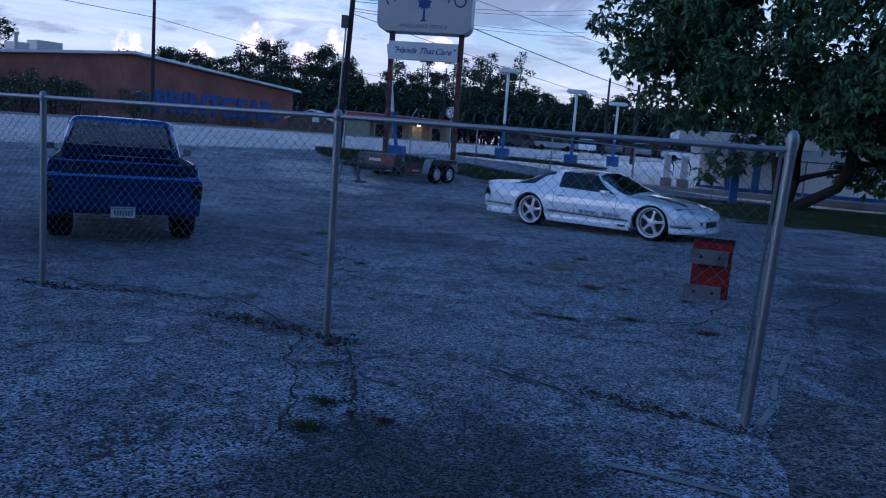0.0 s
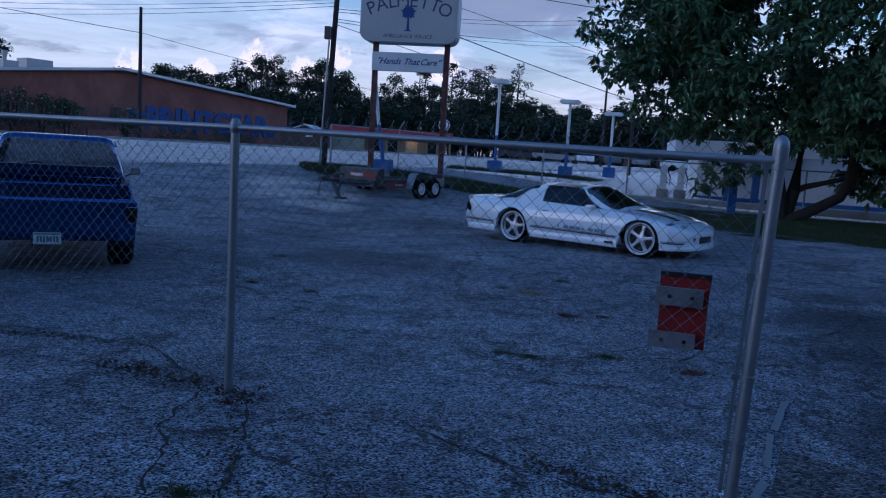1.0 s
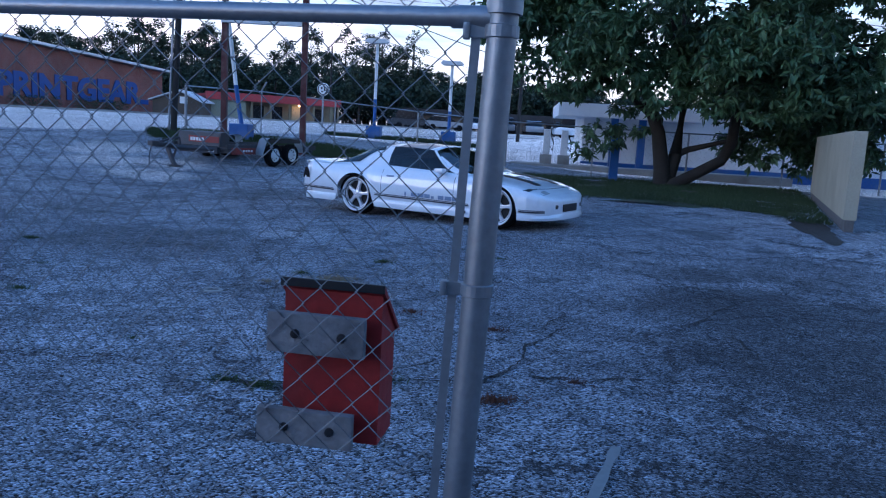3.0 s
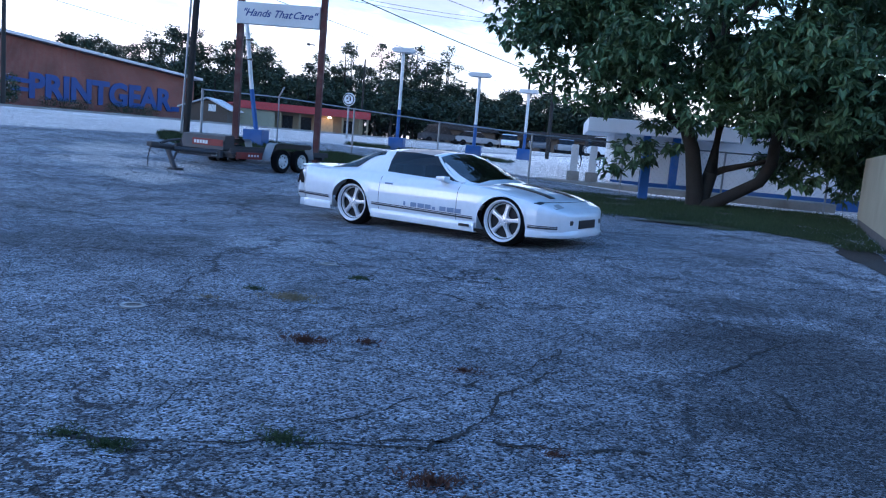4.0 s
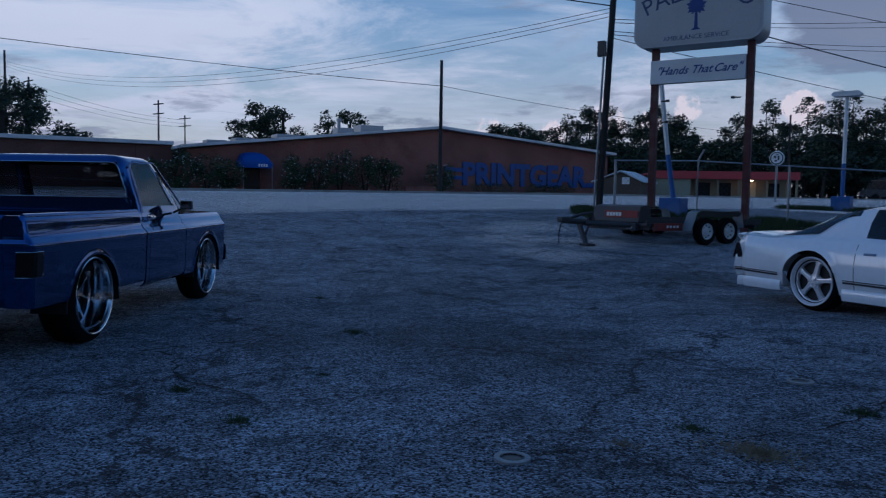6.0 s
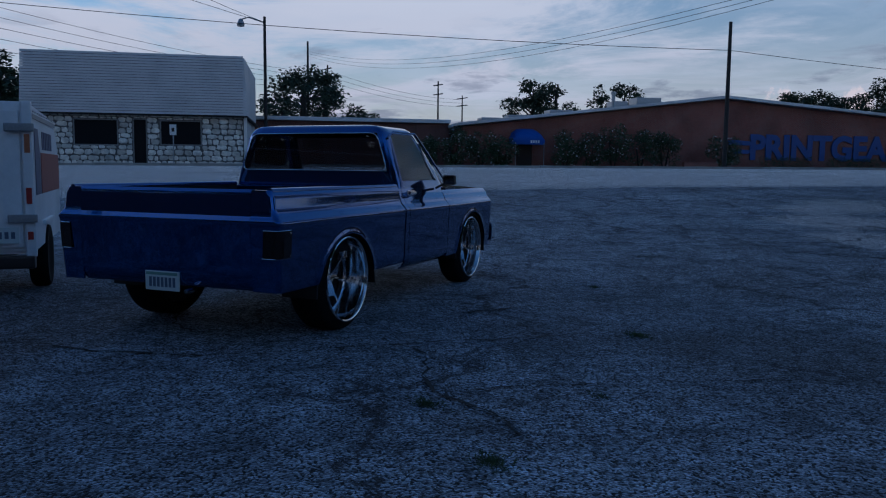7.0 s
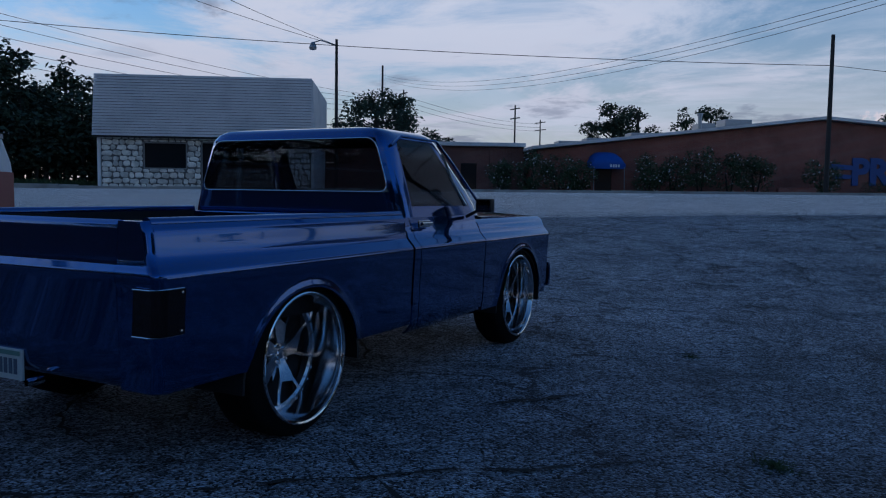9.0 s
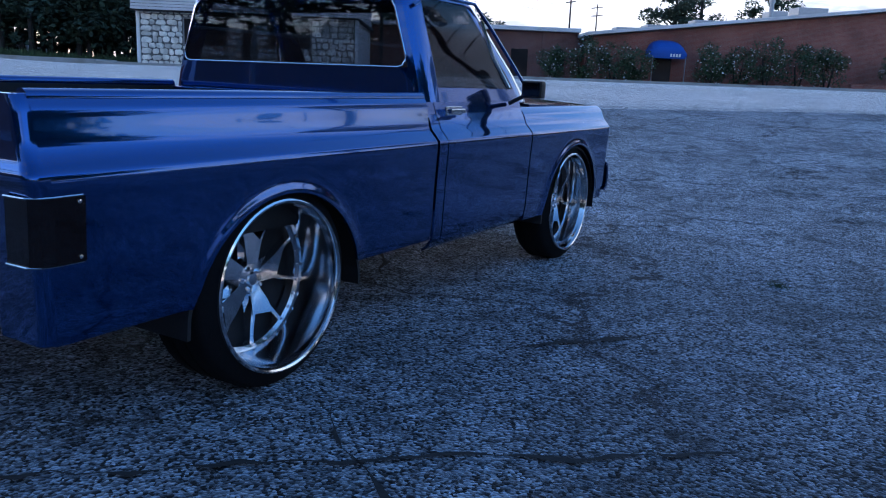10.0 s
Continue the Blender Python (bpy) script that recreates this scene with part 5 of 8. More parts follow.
# keyed half sections: x, then (y, z) from the sill to the middle of the top
SEC = [
    (-1.16, [(0.62, 0.31), (0.70, 0.32), (0.73, 0.36), (0.74, 0.42), (0.74, 0.46), (0.73, 0.50), (0.70, 0.53), (0.62, 0.535), (0.50, 0.54), (0.34, 0.54), (0.17, 0.54), (0, 0.54)]),
    (-1.12, [(0.66, 0.29), (0.76, 0.31), (0.79, 0.38), (0.795, 0.46), (0.79, 0.52), (0.78, 0.56), (0.75, 0.585), (0.66, 0.60), (0.52, 0.61), (0.35, 0.61), (0.18, 0.61), (0, 0.61)]),
    (-1.06, [(0.68, 0.28), (0.79, 0.31), (0.82, 0.42), (0.825, 0.50), (0.82, 0.60), (0.79, 0.72), (0.76, 0.80), (0.69, 0.82), (0.54, 0.83), (0.36, 0.835), (0.18, 0.84), (0, 0.84)]),
    (-0.99, [(0.68, 0.30), (0.76, 0.33), (0.79, 0.42), (0.80, 0.50), (0.80, 0.62), (0.79, 0.78), (0.77, 0.895), (0.70, 0.915), (0.55, 0.925), (0.36, 0.93), (0.18, 0.932), (0, 0.933)]),
    (-0.90, [(0.70, 0.27), (0.81, 0.31), (0.84, 0.42), (0.85, 0.50), (0.855, 0.62), (0.84, 0.78), (0.80, 0.895), (0.72, 0.925), (0.56, 0.935), (0.37, 0.94), (0.18, 0.943), (0, 0.944)]),
    (-0.60, [(0.70, 0.23), (0.85, 0.28), (0.88, 0.42), (0.89, 0.50), (0.895, 0.62), (0.87, 0.78), (0.81, 0.88), (0.72, 0.905), (0.58, 0.92), (0.38, 0.93), (0.19, 0.935), (0, 0.937)]),
    (-0.38, [(0.70, 0.21), (0.86, 0.26), (0.90, 0.42), (0.905, 0.50), (0.905, 0.62), (0.88, 0.78), (0.82, 0.88), (0.73, 0.915), (0.60, 0.96), (0.40, 0.99), (0.20, 1.00), (0, 1.005)]),
    (0.10, [(0.70, 0.20), (0.87, 0.23), (0.91, 0.40), (0.915, 0.50), (0.915, 0.62), (0.89, 0.78), (0.83, 0.88), (0.75, 0.94), (0.66, 1.07), (0.50, 1.155), (0.26, 1.175), (0, 1.18)]),
    (0.38, [(0.70, 0.19), (0.87, 0.22), (0.91, 0.38), (0.915, 0.50), (0.915, 0.62), (0.89, 0.78), (0.83, 0.885), (0.76, 0.945), (0.68, 1.10), (0.57, 1.215), (0.30, 1.255), (0, 1.262)]),
    (0.56, [(0.70, 0.19), (0.87, 0.22), (0.91, 0.38), (0.915, 0.50), (0.915, 0.62), (0.89, 0.78), (0.83, 0.885), (0.765, 0.94), (0.69, 1.10), (0.585, 1.23), (0.30, 1.275), (0, 1.283)]),
    (0.90, [(0.70, 0.19), (0.87, 0.22), (0.91, 0.38), (0.915, 0.50), (0.915, 0.62), (0.89, 0.78), (0.83, 0.885), (0.77, 0.93), (0.695, 1.095), (0.59, 1.232), (0.30, 1.28), (0, 1.288)]),
    (1.26, [(0.70, 0.19), (0.87, 0.22), (0.91, 0.38), (0.915, 0.50), (0.915, 0.62), (0.89, 0.78), (0.83, 0.88), (0.775, 0.92), (0.695, 1.08), (0.59, 1.212), (0.30, 1.262), (0, 1.27)]),
    (1.42, [(0.70, 0.19), (0.87, 0.22), (0.91, 0.38), (0.915, 0.50), (0.915, 0.62), (0.89, 0.78), (0.83, 0.88), (0.775, 0.915), (0.705, 1.04), (0.63, 1.14), (0.32, 1.205), (0, 1.215)]),
    (1.72, [(0.70, 0.19), (0.87, 0.22), (0.91, 0.38), (0.915, 0.50), (0.915, 0.62), (0.89, 0.78), (0.83, 0.875), (0.78, 0.905), (0.74, 0.95), (0.70, 0.99), (0.36, 1.06), (0, 1.075)]),
    (1.90, [(0.70, 0.19), (0.87, 0.22), (0.91, 0.38), (0.915, 0.50), (0.915, 0.62), (0.89, 0.78), (0.83, 0.87), (0.785, 0.89), (0.75, 0.905), (0.71, 0.92), (0.38, 0.99), (0, 1.005)]),
    (2.10, [(0.70, 0.19), (0.87, 0.22), (0.91, 0.38), (0.915, 0.50), (0.915, 0.62), (0.89, 0.78), (0.835, 0.865), (0.785, 0.88), (0.72, 0.885), (0.60, 0.895), (0.38, 0.915), (0, 0.93)]),
    (2.53, [(0.70, 0.20), (0.87, 0.23), (0.905, 0.38), (0.91, 0.50), (0.91, 0.62), (0.885, 0.765), (0.83, 0.83), (0.77, 0.845), (0.68, 0.855), (0.50, 0.865), (0.28, 0.89), (0, 0.895)]),
    (2.95, [(0.70, 0.20), (0.86, 0.23), (0.89, 0.38), (0.89, 0.48), (0.89, 0.58), (0.87, 0.70), (0.82, 0.765), (0.75, 0.785), (0.65, 0.80), (0.48, 0.815), (0.28, 0.83), (0, 0.835)]),
    (3.25, [(0.68, 0.20), (0.83, 0.22), (0.86, 0.36), (0.86, 0.44), (0.86, 0.54), (0.85, 0.63), (0.80, 0.695), (0.73, 0.715), (0.62, 0.73), (0.46, 0.745), (0.26, 0.755), (0, 0.76)]),
    (3.42, [(0.66, 0.20), (0.73, 0.22), (0.765, 0.34), (0.765, 0.42), (0.765, 0.50), (0.755, 0.58), (0.73, 0.635), (0.68, 0.66), (0.59, 0.675), (0.44, 0.685), (0.24, 0.69), (0, 0.695)]),
    (3.53, [(0.54, 0.20), (0.59, 0.22), (0.62, 0.33), (0.62, 0.41), (0.615, 0.47), (0.61, 0.54), (0.59, 0.59), (0.55, 0.615), (0.48, 0.625), (0.37, 0.635), (0.20, 0.64), (0, 0.645)]),
    (3.59, [(0.40, 0.21), (0.44, 0.23), (0.46, 0.32), (0.46, 0.39), (0.455, 0.44), (0.45, 0.50), (0.435, 0.545), (0.41, 0.565), (0.36, 0.578), (0.28, 0.588), (0.16, 0.592), (0, 0.595)]),
    (3.61, [(0.26, 0.22), (0.29, 0.24), (0.30, 0.32), (0.30, 0.38), (0.30, 0.43), (0.295, 0.48), (0.285, 0.515), (0.27, 0.535), (0.24, 0.545), (0.19, 0.55), (0.10, 0.553), (0, 0.555)]),
]


def lower(x, z):
    """The coupe sits low, with its nose a little down."""
    return float(np.interp(z, [0.0, 0.2, 0.5, 0.93, 1.29], [0.0, 0.185, 0.42, 0.79, 1.155])) - 0.016 * (x - 1.2) * min(1.0, z / 0.3)


def onward(x):
    return 2.53 + (x - 2.53) * 0.79 if x > 2.53 else x if x < 0.3 else x + 0.10 * min(1.0, (x - 0.3) / 0.2) * min(1.0, (2.53 - x) / 0.5)


key_x = [onward(s[0]) for s in SEC]
key_p = np.array([[(y, lower(s[0], z)) for y, z in s[1]] for s in SEC])
stations = sorted(set(np.round(np.arange(-1.16, 3.37, 0.035), 4)) | set(key_x) | {0.60, 1.93})
stations = [x for i, x in enumerate(stations) if i == 0 or x - stations[i - 1] > 0.006]
ARCHES = ((WR, 0.31, 0.352), (WB, 0.285, 0.352))


def section(x):
    """The half section at x; the side is drawn up over the wheels."""
    p = np.array([[np.interp(x, key_x, key_p[:, k, a]) for a in (0, 1)] for k in range(12)])
    # finer points between the keys on the side
    pts = []
    for k in range(11):
        cut = 3 if 1 <= k <= 5 else 2 if k >= 6 else 1
        for c in range(cut):
            pts.append(p[k] + (p[k + 1] - p[k]) * c / cut)
    pts.append(p[11])
    pts = np.array(pts)
    for cx, cz, r in ARCHES:
        if abs(x - cx) < r:
            low = cz + math.sqrt(r * r - (x - cx) ** 2)
            top = p[6][1]
            m = pts[:, 1] < top
            m[19:] = False
            zz = pts[m, 1]
            base = zz.min()
            if low > base:
                new_z = low + (zz - base) * (top - low) / (top - base)
                ys = np.interp(new_z, pts[1:17, 1], pts[1:17, 0])
                pts[m, 1] = new_z
                pts[m, 0] = ys
                for i in np.where(m)[0]:
                    d = math.hypot(x - cx, pts[i, 1] - cz) - r
                    pts[i, 0] += 0.014 * math.exp(-(d / 0.04) ** 2)
    return [(x, y, z) for y, z in pts]


halves = [section(x) for x in stations]
m_pts = len(halves[0])
rows = [[(x, -y, z) for x, y, z in h] + [(x, y, z) for x, y, z in h[-2::-1]] for h in halves]


def coupe_kind(i, j):
    xm = (stations[i] + stations[i + 1]) / 2
    n = 2 * (m_pts - 1)
    k = j if j < m_pts - 1 else n - 1 - j
    # point index of the keys 7, 9, 10
    k7, k9, k10 = 18, 22, 24
    if k7 <= k < k9 and 0.64 < xm < 1.37 + 0.14 * (k9 - k) and xm < 1.92:
        return "side_left" if j >= m_pts - 1 else "side_right"
    if k >= k9 and 1.38 < xm < 2.08:
        return "screen"
    if k >= k9 - 1 and -0.42 < xm < 0.44:
        return "hatch"
    if k >= k9 and 0.68 < xm < 1.30 and k < 26:
        return "roof_panel"
    return "body"


bm = bmesh.new()
skin(bm, rows, lambda i, j: coupe_kind(i, j) == "body")
for end in (rows[0], rows[-1]):
    bm.faces.new([bm.verts.new(p) for p in end])
thicken(bm, 0.01)
coupe_body = part("body", bm, SKY_TINTED_WHITE, coupe, smooth=True)
for kind, nm, lb in (("side_left", "side_window", ""), ("side_right", "side_window", ""), ("screen", "windscreen", ""), ("hatch", "hatch_glass", "dark tinted hatch glass"), ("roof_panel", "roof_glass", "dark glass roof panels")):
    bm = bmesh.new()
    skin(bm, rows, lambda i, j: coupe_kind(i, j) == kind)
    thicken(bm, 0.004)
    pane = part(nm, bm, ROOF_BLACK if kind == "roof_panel" else TINT_DARK, coupe, lb, smooth=True)
    pane.visible_shadow = False


def body_y(x, z):
    """How far out the side of the coupe is at x, z."""
    h = section(x)[1:18]
    return float(np.interp(z, [p[2] for p in h], [p[1] for p in h]))


for side in (-1, 1):
    # low stripes, broken at the wheels
    for x0, x1 in ((-1.08, -0.36), (0.48, 2.20), (2.99, 3.30)):
        bm = bmesh.new()
        for z0, z1 in ((0.322, 0.342), (0.350, 0.360)):
            n = max(2, int((x1 - x0) / 0.0175))
            skin(bm, [[(x, side * (body_y(x, z - 0.022 * (x - 1.2)) + 0.008), z - 0.022 * (x - 1.2)) for z in (z0, z1)] for x in np.linspace(x0, x1, n)])
        part("body_stripe", bm, STRIPE, coupe_body)
    # door outline, handle, mirror
    bm = bmesh.new()
    for x in (0.60, 1.93):
        ring_tube(bm, [(x, side * (body_y(x, z) - 0.002), z) for z in np.linspace(0.22, 0.745, 12)], 0.005, 5)
    ring_tube(bm, [(x, side * (body_y(x, 0.222) - 0.001), 0.222) for x in np.linspace(0.60, 1.93, 16)], 0.004, 5)
    part("door_gap", bm, DARK, coupe_body)
    bm = bmesh.new()
    box(bm, 0.70, 0.83, side * 0.895 - 0.012, side * 0.895 + 0.012, 0.642, 0.666, 0.006)
    part("door_handle", bm, DECAL, coupe_body, "grey recessed door handle")
    bm = bmesh.new()
    box(bm, 1.62, 1.77, side * 0.92 - 0.07, side * 0.92 + 0.07, 0.757, 0.826, 0.034)
    box(bm, 1.64, 1.74, side * 0.83 - 0.06, side * 0.83 + 0.06, 0.735, 0.775, 0.01)
    part("door_mirror", bm, SKY_TINTED_WHITE, coupe, smooth=True)
    for x in (WR, WB):
        at = pose(x, -0.855, CH) if side < 0 else pose(x, 0.855, CH, 0, 0, 180)
        wheel(coupe, at, CT, CR, 0.25, 0.05, 5, False, SPOKE_ALLOY, RIM_WHITE, INSIDE)
        bm = bmesh.new()
        lathe(bm, [(0.36, 0), (0.375, 0.0), (0.375, 0.20), (0.0005, 0.20)] if side < 0 else [(0.0005, 0), (0.375, 0.0), (0.375, 0.20), (0.36, 0.20)], 40, m=pose(x, 0.61 if side > 0 else -0.81, 0.27))
        bmesh.ops.delete(bm, geom=[v for v in bm.verts if v.co.z < 0.25], context="VERTS")
        part("wheel_housing", bm, INSIDE, coupe)
    # skirt below the doors with a small vent
    bm = bmesh.new()
    n = 24
    skin(bm, [[(x, side * (body_y(x, 0.26) + dy), z - 0.012 * (x - 1.2)) for dy, z in ((-0.06, 0.145), (0.012, 0.15), (0.022, 0.19), (0.020, 0.25), (0.004, 0.28))] for x in np.linspace(0.46, 2.22, n)])
    thicken(bm, 0.01)
    skirt = part("side_skirt", bm, SKY_TINTED_WHITE, coupe, smooth=True)
    bm = bmesh.new()
    skin(bm, [[(x, side * (body_y(x, 0.29) + dy), z) for dy, z in ((-0.06, 0.185), (0.010, 0.19), (0.018, 0.225), (0.014, 0.28), (0.004, 0.305))] for x in np.linspace(-1.05, -0.34, 12)])
    thicken(bm, 0.01)
    part("rear_skirt", bm, SKY_TINTED_WHITE, coupe, smooth=True)
    bm = bmesh.new()
    box(bm, 2.00, 2.16, side * 0.931 - 0.006, side * 0.931 + 0.006, 0.20, 0.235)
    part("skirt_vent", bm, DARK, skirt)
    bm = bmesh.new()
    box(bm, 3.33, 3.375, side * 0.395 - 0.06, side * 0.395 + 0.06, 0.325, 0.385, 0.01)
    part("fog_lamp", bm, DARK, coupe)
    bm = bmesh.new()
    skin(bm, [[(x, side * y, float(z)) for y, z in ((0.42, lower(x, float(np.interp(x, key_x, [q[1][8][1] for q in SEC]))) + 0.014), (0.63, lower(x, float(np.interp(x, key_x, [q[1][7][1] for q in SEC]))) + 0.006))] for x in (3.16, 3.20, 3.25)])
    thicken(bm, 0.006)
    part("headlight", bm, LENS, coupe)
    bm = bmesh.new()
    prism(bm, [(-1.112, 0.525), (-0.93, 0.525), (-1.035, 0.695), (-1.06, 0.695)], 0.53, pose(0, side * 0.55 - 0.265, 0))
    part("tail_light", bm, SMOKE, coupe)


def top_z(x, y):
    """The height of the coupe's upper skin at x, y."""
    h = section(x)[17:]
    return float(np.interp(-abs(y), [-p[1] for p in h], [p[2] for p in h]))


for side in (-1, 1):
    # the hatch glass comes round to the side
    bm = bmesh.new()
    sheet_rows = []
    for v in np.linspace(0, 1, 7):
        row = []
        for u in np.linspace(0, 1, 13):
            x = (-0.46 + 0.50 * u) * (1 - v) + (0.02 + 0.37 * u) * v
            h = section(x)
            k = 18.3 + 3.7 * v
            a, b = h[int(k)], h[min(int(k) + 1, 22)]
            f = k - int(k)
            row.append((x, side * (a[1] + (b[1] - a[1]) * f + 0.007), a[2] + (b[2] - a[2]) * f + 0.005))
        sheet_rows.append(row)
    skin(bm, sheet_rows)
    thicken(bm, 0.003)
    part("hatch_side_glass", bm, TINT_DARK, coupe, "dark tinted side of the hatch glass", smooth=True)
    # slim pillar beside the windscreen
    bm = bmesh.new()
    line = []
    for k in np.linspace(22, 18, 9):
        x = 1.40 + 0.14 * (22 - k)
        a, b = section(x)[int(k)], section(x)[min(22, int(k) + 1)]
        f = k - int(k)
        line.append((x, side * (a[1] + (b[1] - a[1]) * f), a[2] + (b[2] - a[2]) * f + 0.004))
    ring_tube(bm, line, 0.02, 8)
    part("windscreen_pillar", bm, SKY_TINTED_WHITE, coupe_body, smooth=True)
    # gap round the headlight panel; a dark plate stands in for its shaded outer recess
    bm = bmesh.new()
    ring_tube(bm, [(x, side * y, top_z(x, y) + 0.001) for x, y in ((3.02, 0.80), (3.045, 0.70), (3.07, 0.60), (3.095, 0.50), (3.115, 0.40), (3.13, 0.30), (3.14, 0.15), (3.143, 0.0))], 0.005, 6)
    part("bonnet_gap", bm, DARK, coupe_body)
    bm = bmesh.new()
    skin(bm, [[(x, side * y, top_z(x, y) + 0.006) for y in (y0, (y0 + y1) / 2, y1)] for x, y0, y1 in ((3.03, 0.66, 0.78), (3.06, 0.62, 0.77), (3.09, 0.66, 0.75))])
    thicken(bm, 0.006)
    part("dark_recess_plate", bm, DARK, coupe_body)
# spoiler, grille, bonnet louvres
bm = bmesh.new()
rows_s = []
for x, z in ((-0.72, 0.79), (-0.84, 0.815), (-0.98, 0.835), (-1.05, 0.835), (-1.05, 0.80), (-0.98, 0.76)):
    rows_s.append([(x, y, z - 0.03 * (abs(y) / 0.80) ** 4) for y in np.linspace(-0.80, 0.80, 13)])
skin(bm, rows_s)
thicken(bm, 0.01)
part("rear_spoiler", bm, SKY_TINTED_WHITE, coupe, smooth=True)
bm = bmesh.new()
box(bm, 3.34, 3.396, -0.24, 0.24, 0.275, 0.385, 0.012)
part("grille", bm, DARK, coupe)
bm = bmesh.new()
rows_s = []
nose_line = [(2.97, 0.885), (3.10, 0.85), (3.21, 0.77), (3.30, 0.64), (3.36, 0.48), (3.40, 0.25), (3.405, 0.0)]
nose_line = [(x, -y) for x, y in nose_line] + [(x, y) for x, y in nose_line[-2::-1]]
for out, z in ((-0.05, 0.165), (0.012, 0.17), (0.022, 0.205), (0.0, 0.26)):
    rows_s.append([(x + out * (0.3 if abs(y) > 0.86 else 1.0), y * (1 + out * 0.8), z) for x, y in nose_line])
skin(bm, rows_s)
thicken(bm, 0.012)
part("front_air_dam", bm, SKY_TINTED_WHITE, coupe, smooth=True)
for side in (-1, 1):
    bm = bmesh.new()
    skin(bm, [[(x, side * y, float(np.interp(x, key_x, key_p[:, 10, 1])) + 0.012 - 0.03 * (y - 0.28)) for y in (0.24, 0.30, 0.37)] for x in np.linspace(2.26, 3.02, 8)])
    thicken(bm, 0.006)
    part("bonnet_louvre", bm, DARK, coupe, "long black bonnet louvre")
for k, w in enumerate((0.03, 0.10, 0.11, 0.10, 0.05, 0.10, 0.11, 0.10)):
    x = 1.06 + 0.122 * k
    bm = bmesh.new()
    box(bm, x, x + w, -0.9225, -0.9195, 0.372 - 0.022 * (x - 1.2), (0.43 if w > 0.06 or k == 0 else 0.41) - 0.022 * (x - 1.2))
    part("decal_bar", bm, DECAL, coupe_body, "grey-blue door decal bar")
# inside
bm = bmesh.new()
box(bm, 0.35, 2.0, -0.72, 0.72, 0.22, 0.28)
for side in (-1, 1):
    box(bm, 0.62, 0.78, side * 0.36 - 0.24, side * 0.36 + 0.24, 0.35, 0.92, 0.05)
    box(bm, 0.70, 1.20, side * 0.36 - 0.24, side * 0.36 + 0.24, 0.32, 0.50, 0.05)
part("seats", bm, CLOTH, coupe)
bm = bmesh.new()
box(bm, 1.65, 2.0, -0.74, 0.74, 0.45, 0.70, 0.05)
hoop(bm, [(1.55, 0.36 + 0.17 * math.cos(a), 0.70 + 0.15 * math.sin(a)) for a in np.linspace(0, 2 * math.pi, 20, endpoint=False)], 0.014)
part("dashboard", bm, DARK, coupe)
bm = bmesh.new()
box(bm, -0.30, 3.1, -0.60, 0.60, 0.18, 0.24)
ring_tube(bm, [(WR, -0.65, CH), (WR, 0.65, CH)], 0.04, 8)
ring_tube(bm, [(WB, -0.65, CH), (WB, 0.65, CH)], 0.03, 8)
part("chassis", bm, INSIDE, coupe)

# ---- poles, sign, fences and other things ----
def cable(points_a, points_b, sag, r=0.012, label="black overhead cable between the poles"):
    a, b = Vector(points_a), Vector(points_b)
    bm = bmesh.new()
    pts = []
    for k in range(25):
        f = k / 24
        p = a.lerp(b, f)
        p.z -= sag * 4 * f * (1 - f)
        pts.append(p)
    ring_tube(bm, pts, r, 5)
    tagged(part("overhead_cable", bm, WIRE), label, "cable", "overhead cables")


def pole(x, y, h, r, lean=(0, 0), arm=0.0, label="weathered wooden utility pole"):
    z = ground_z(x, y)
    p = thing("utility_pole", pose(x, y, z), label, "utility pole", "utility poles")
    bm = bmesh.new()
    ring_tube(bm, [(0, 0, -0.3), (lean[0] * 0.5, lean[1] * 0.5, h * 0.5), (lean[0], lean[1], h)], [r, r * 0.9, r * 0.72], 14)
    part("shaft", bm, WOOD_POLE, p, smooth=True)
    if arm:
        for dz in (0.5, 1.6):
            bm = bmesh.new()
            box(bm, -arm, arm, -0.06, 0.06, h - dz, h - dz + 0.12)
            part("crossarm", bm, WOOD_POLE, p)
    return p


P1, P2 = (-8.70, 29.95), (-25.25, 43.18)
pole1 = pole(*P1, 13.0, 0.105, (0.55, 0.1), 0, "tall dark utility pole carrying transformer cans")
for dx, dz in ((-0.36, 7.35), (0.45, 7.45)):
    bm = bmesh.new()
    lathe(bm, [(0.0005, 0), (0.19, 0.02), (0.2, 0.1), (0.2, 0.85), (0.21, 0.86), (0.19, 0.95), (0.05, 1.0), (0.0005, 1.0)], 20, "Z", pose(dx + 0.32, 0, dz))
    part("transformer_can", bm, STEEL, pole1, "grey transformer can", smooth=True)
bm = bmesh.new()
box(bm, -0.04, 0.18, -0.30, -0.12, 4.6, 5.05, 0.02)
part("service_box", bm, DARK, pole1)
bm = bmesh.new()
ring_tube(bm, [(-0.10, -0.11, 0), (0.08, -0.10, 4.6)], 0.035, 8)
part("cable_conduit", bm, STEEL, pole1)
pole(*P2, 7.45, 0.115)
lamp_pole = pole(-49.0, 27.1, 9.6, 0.12, label="utility pole with a street lamp arm")
bm = bmesh.new()
ring_tube(bm, [(0, 0, 9.2), (-0.5, -0.9, 9.55), (-0.7, -1.3, 9.4)], 0.04, 8)
part("lamp_arm", bm, STEEL, lamp_pole)
bm = bmesh.new()
lathe(bm, [(0.0005, 0.25), (0.12, 0.2), (0.25, -0.1), (0.22, -0.25), (0.0005, -0.3)], 16, "Z", pose(-0.72, -1.35, 9.2))
part("lamp_head", bm, STEEL, lamp_pole)
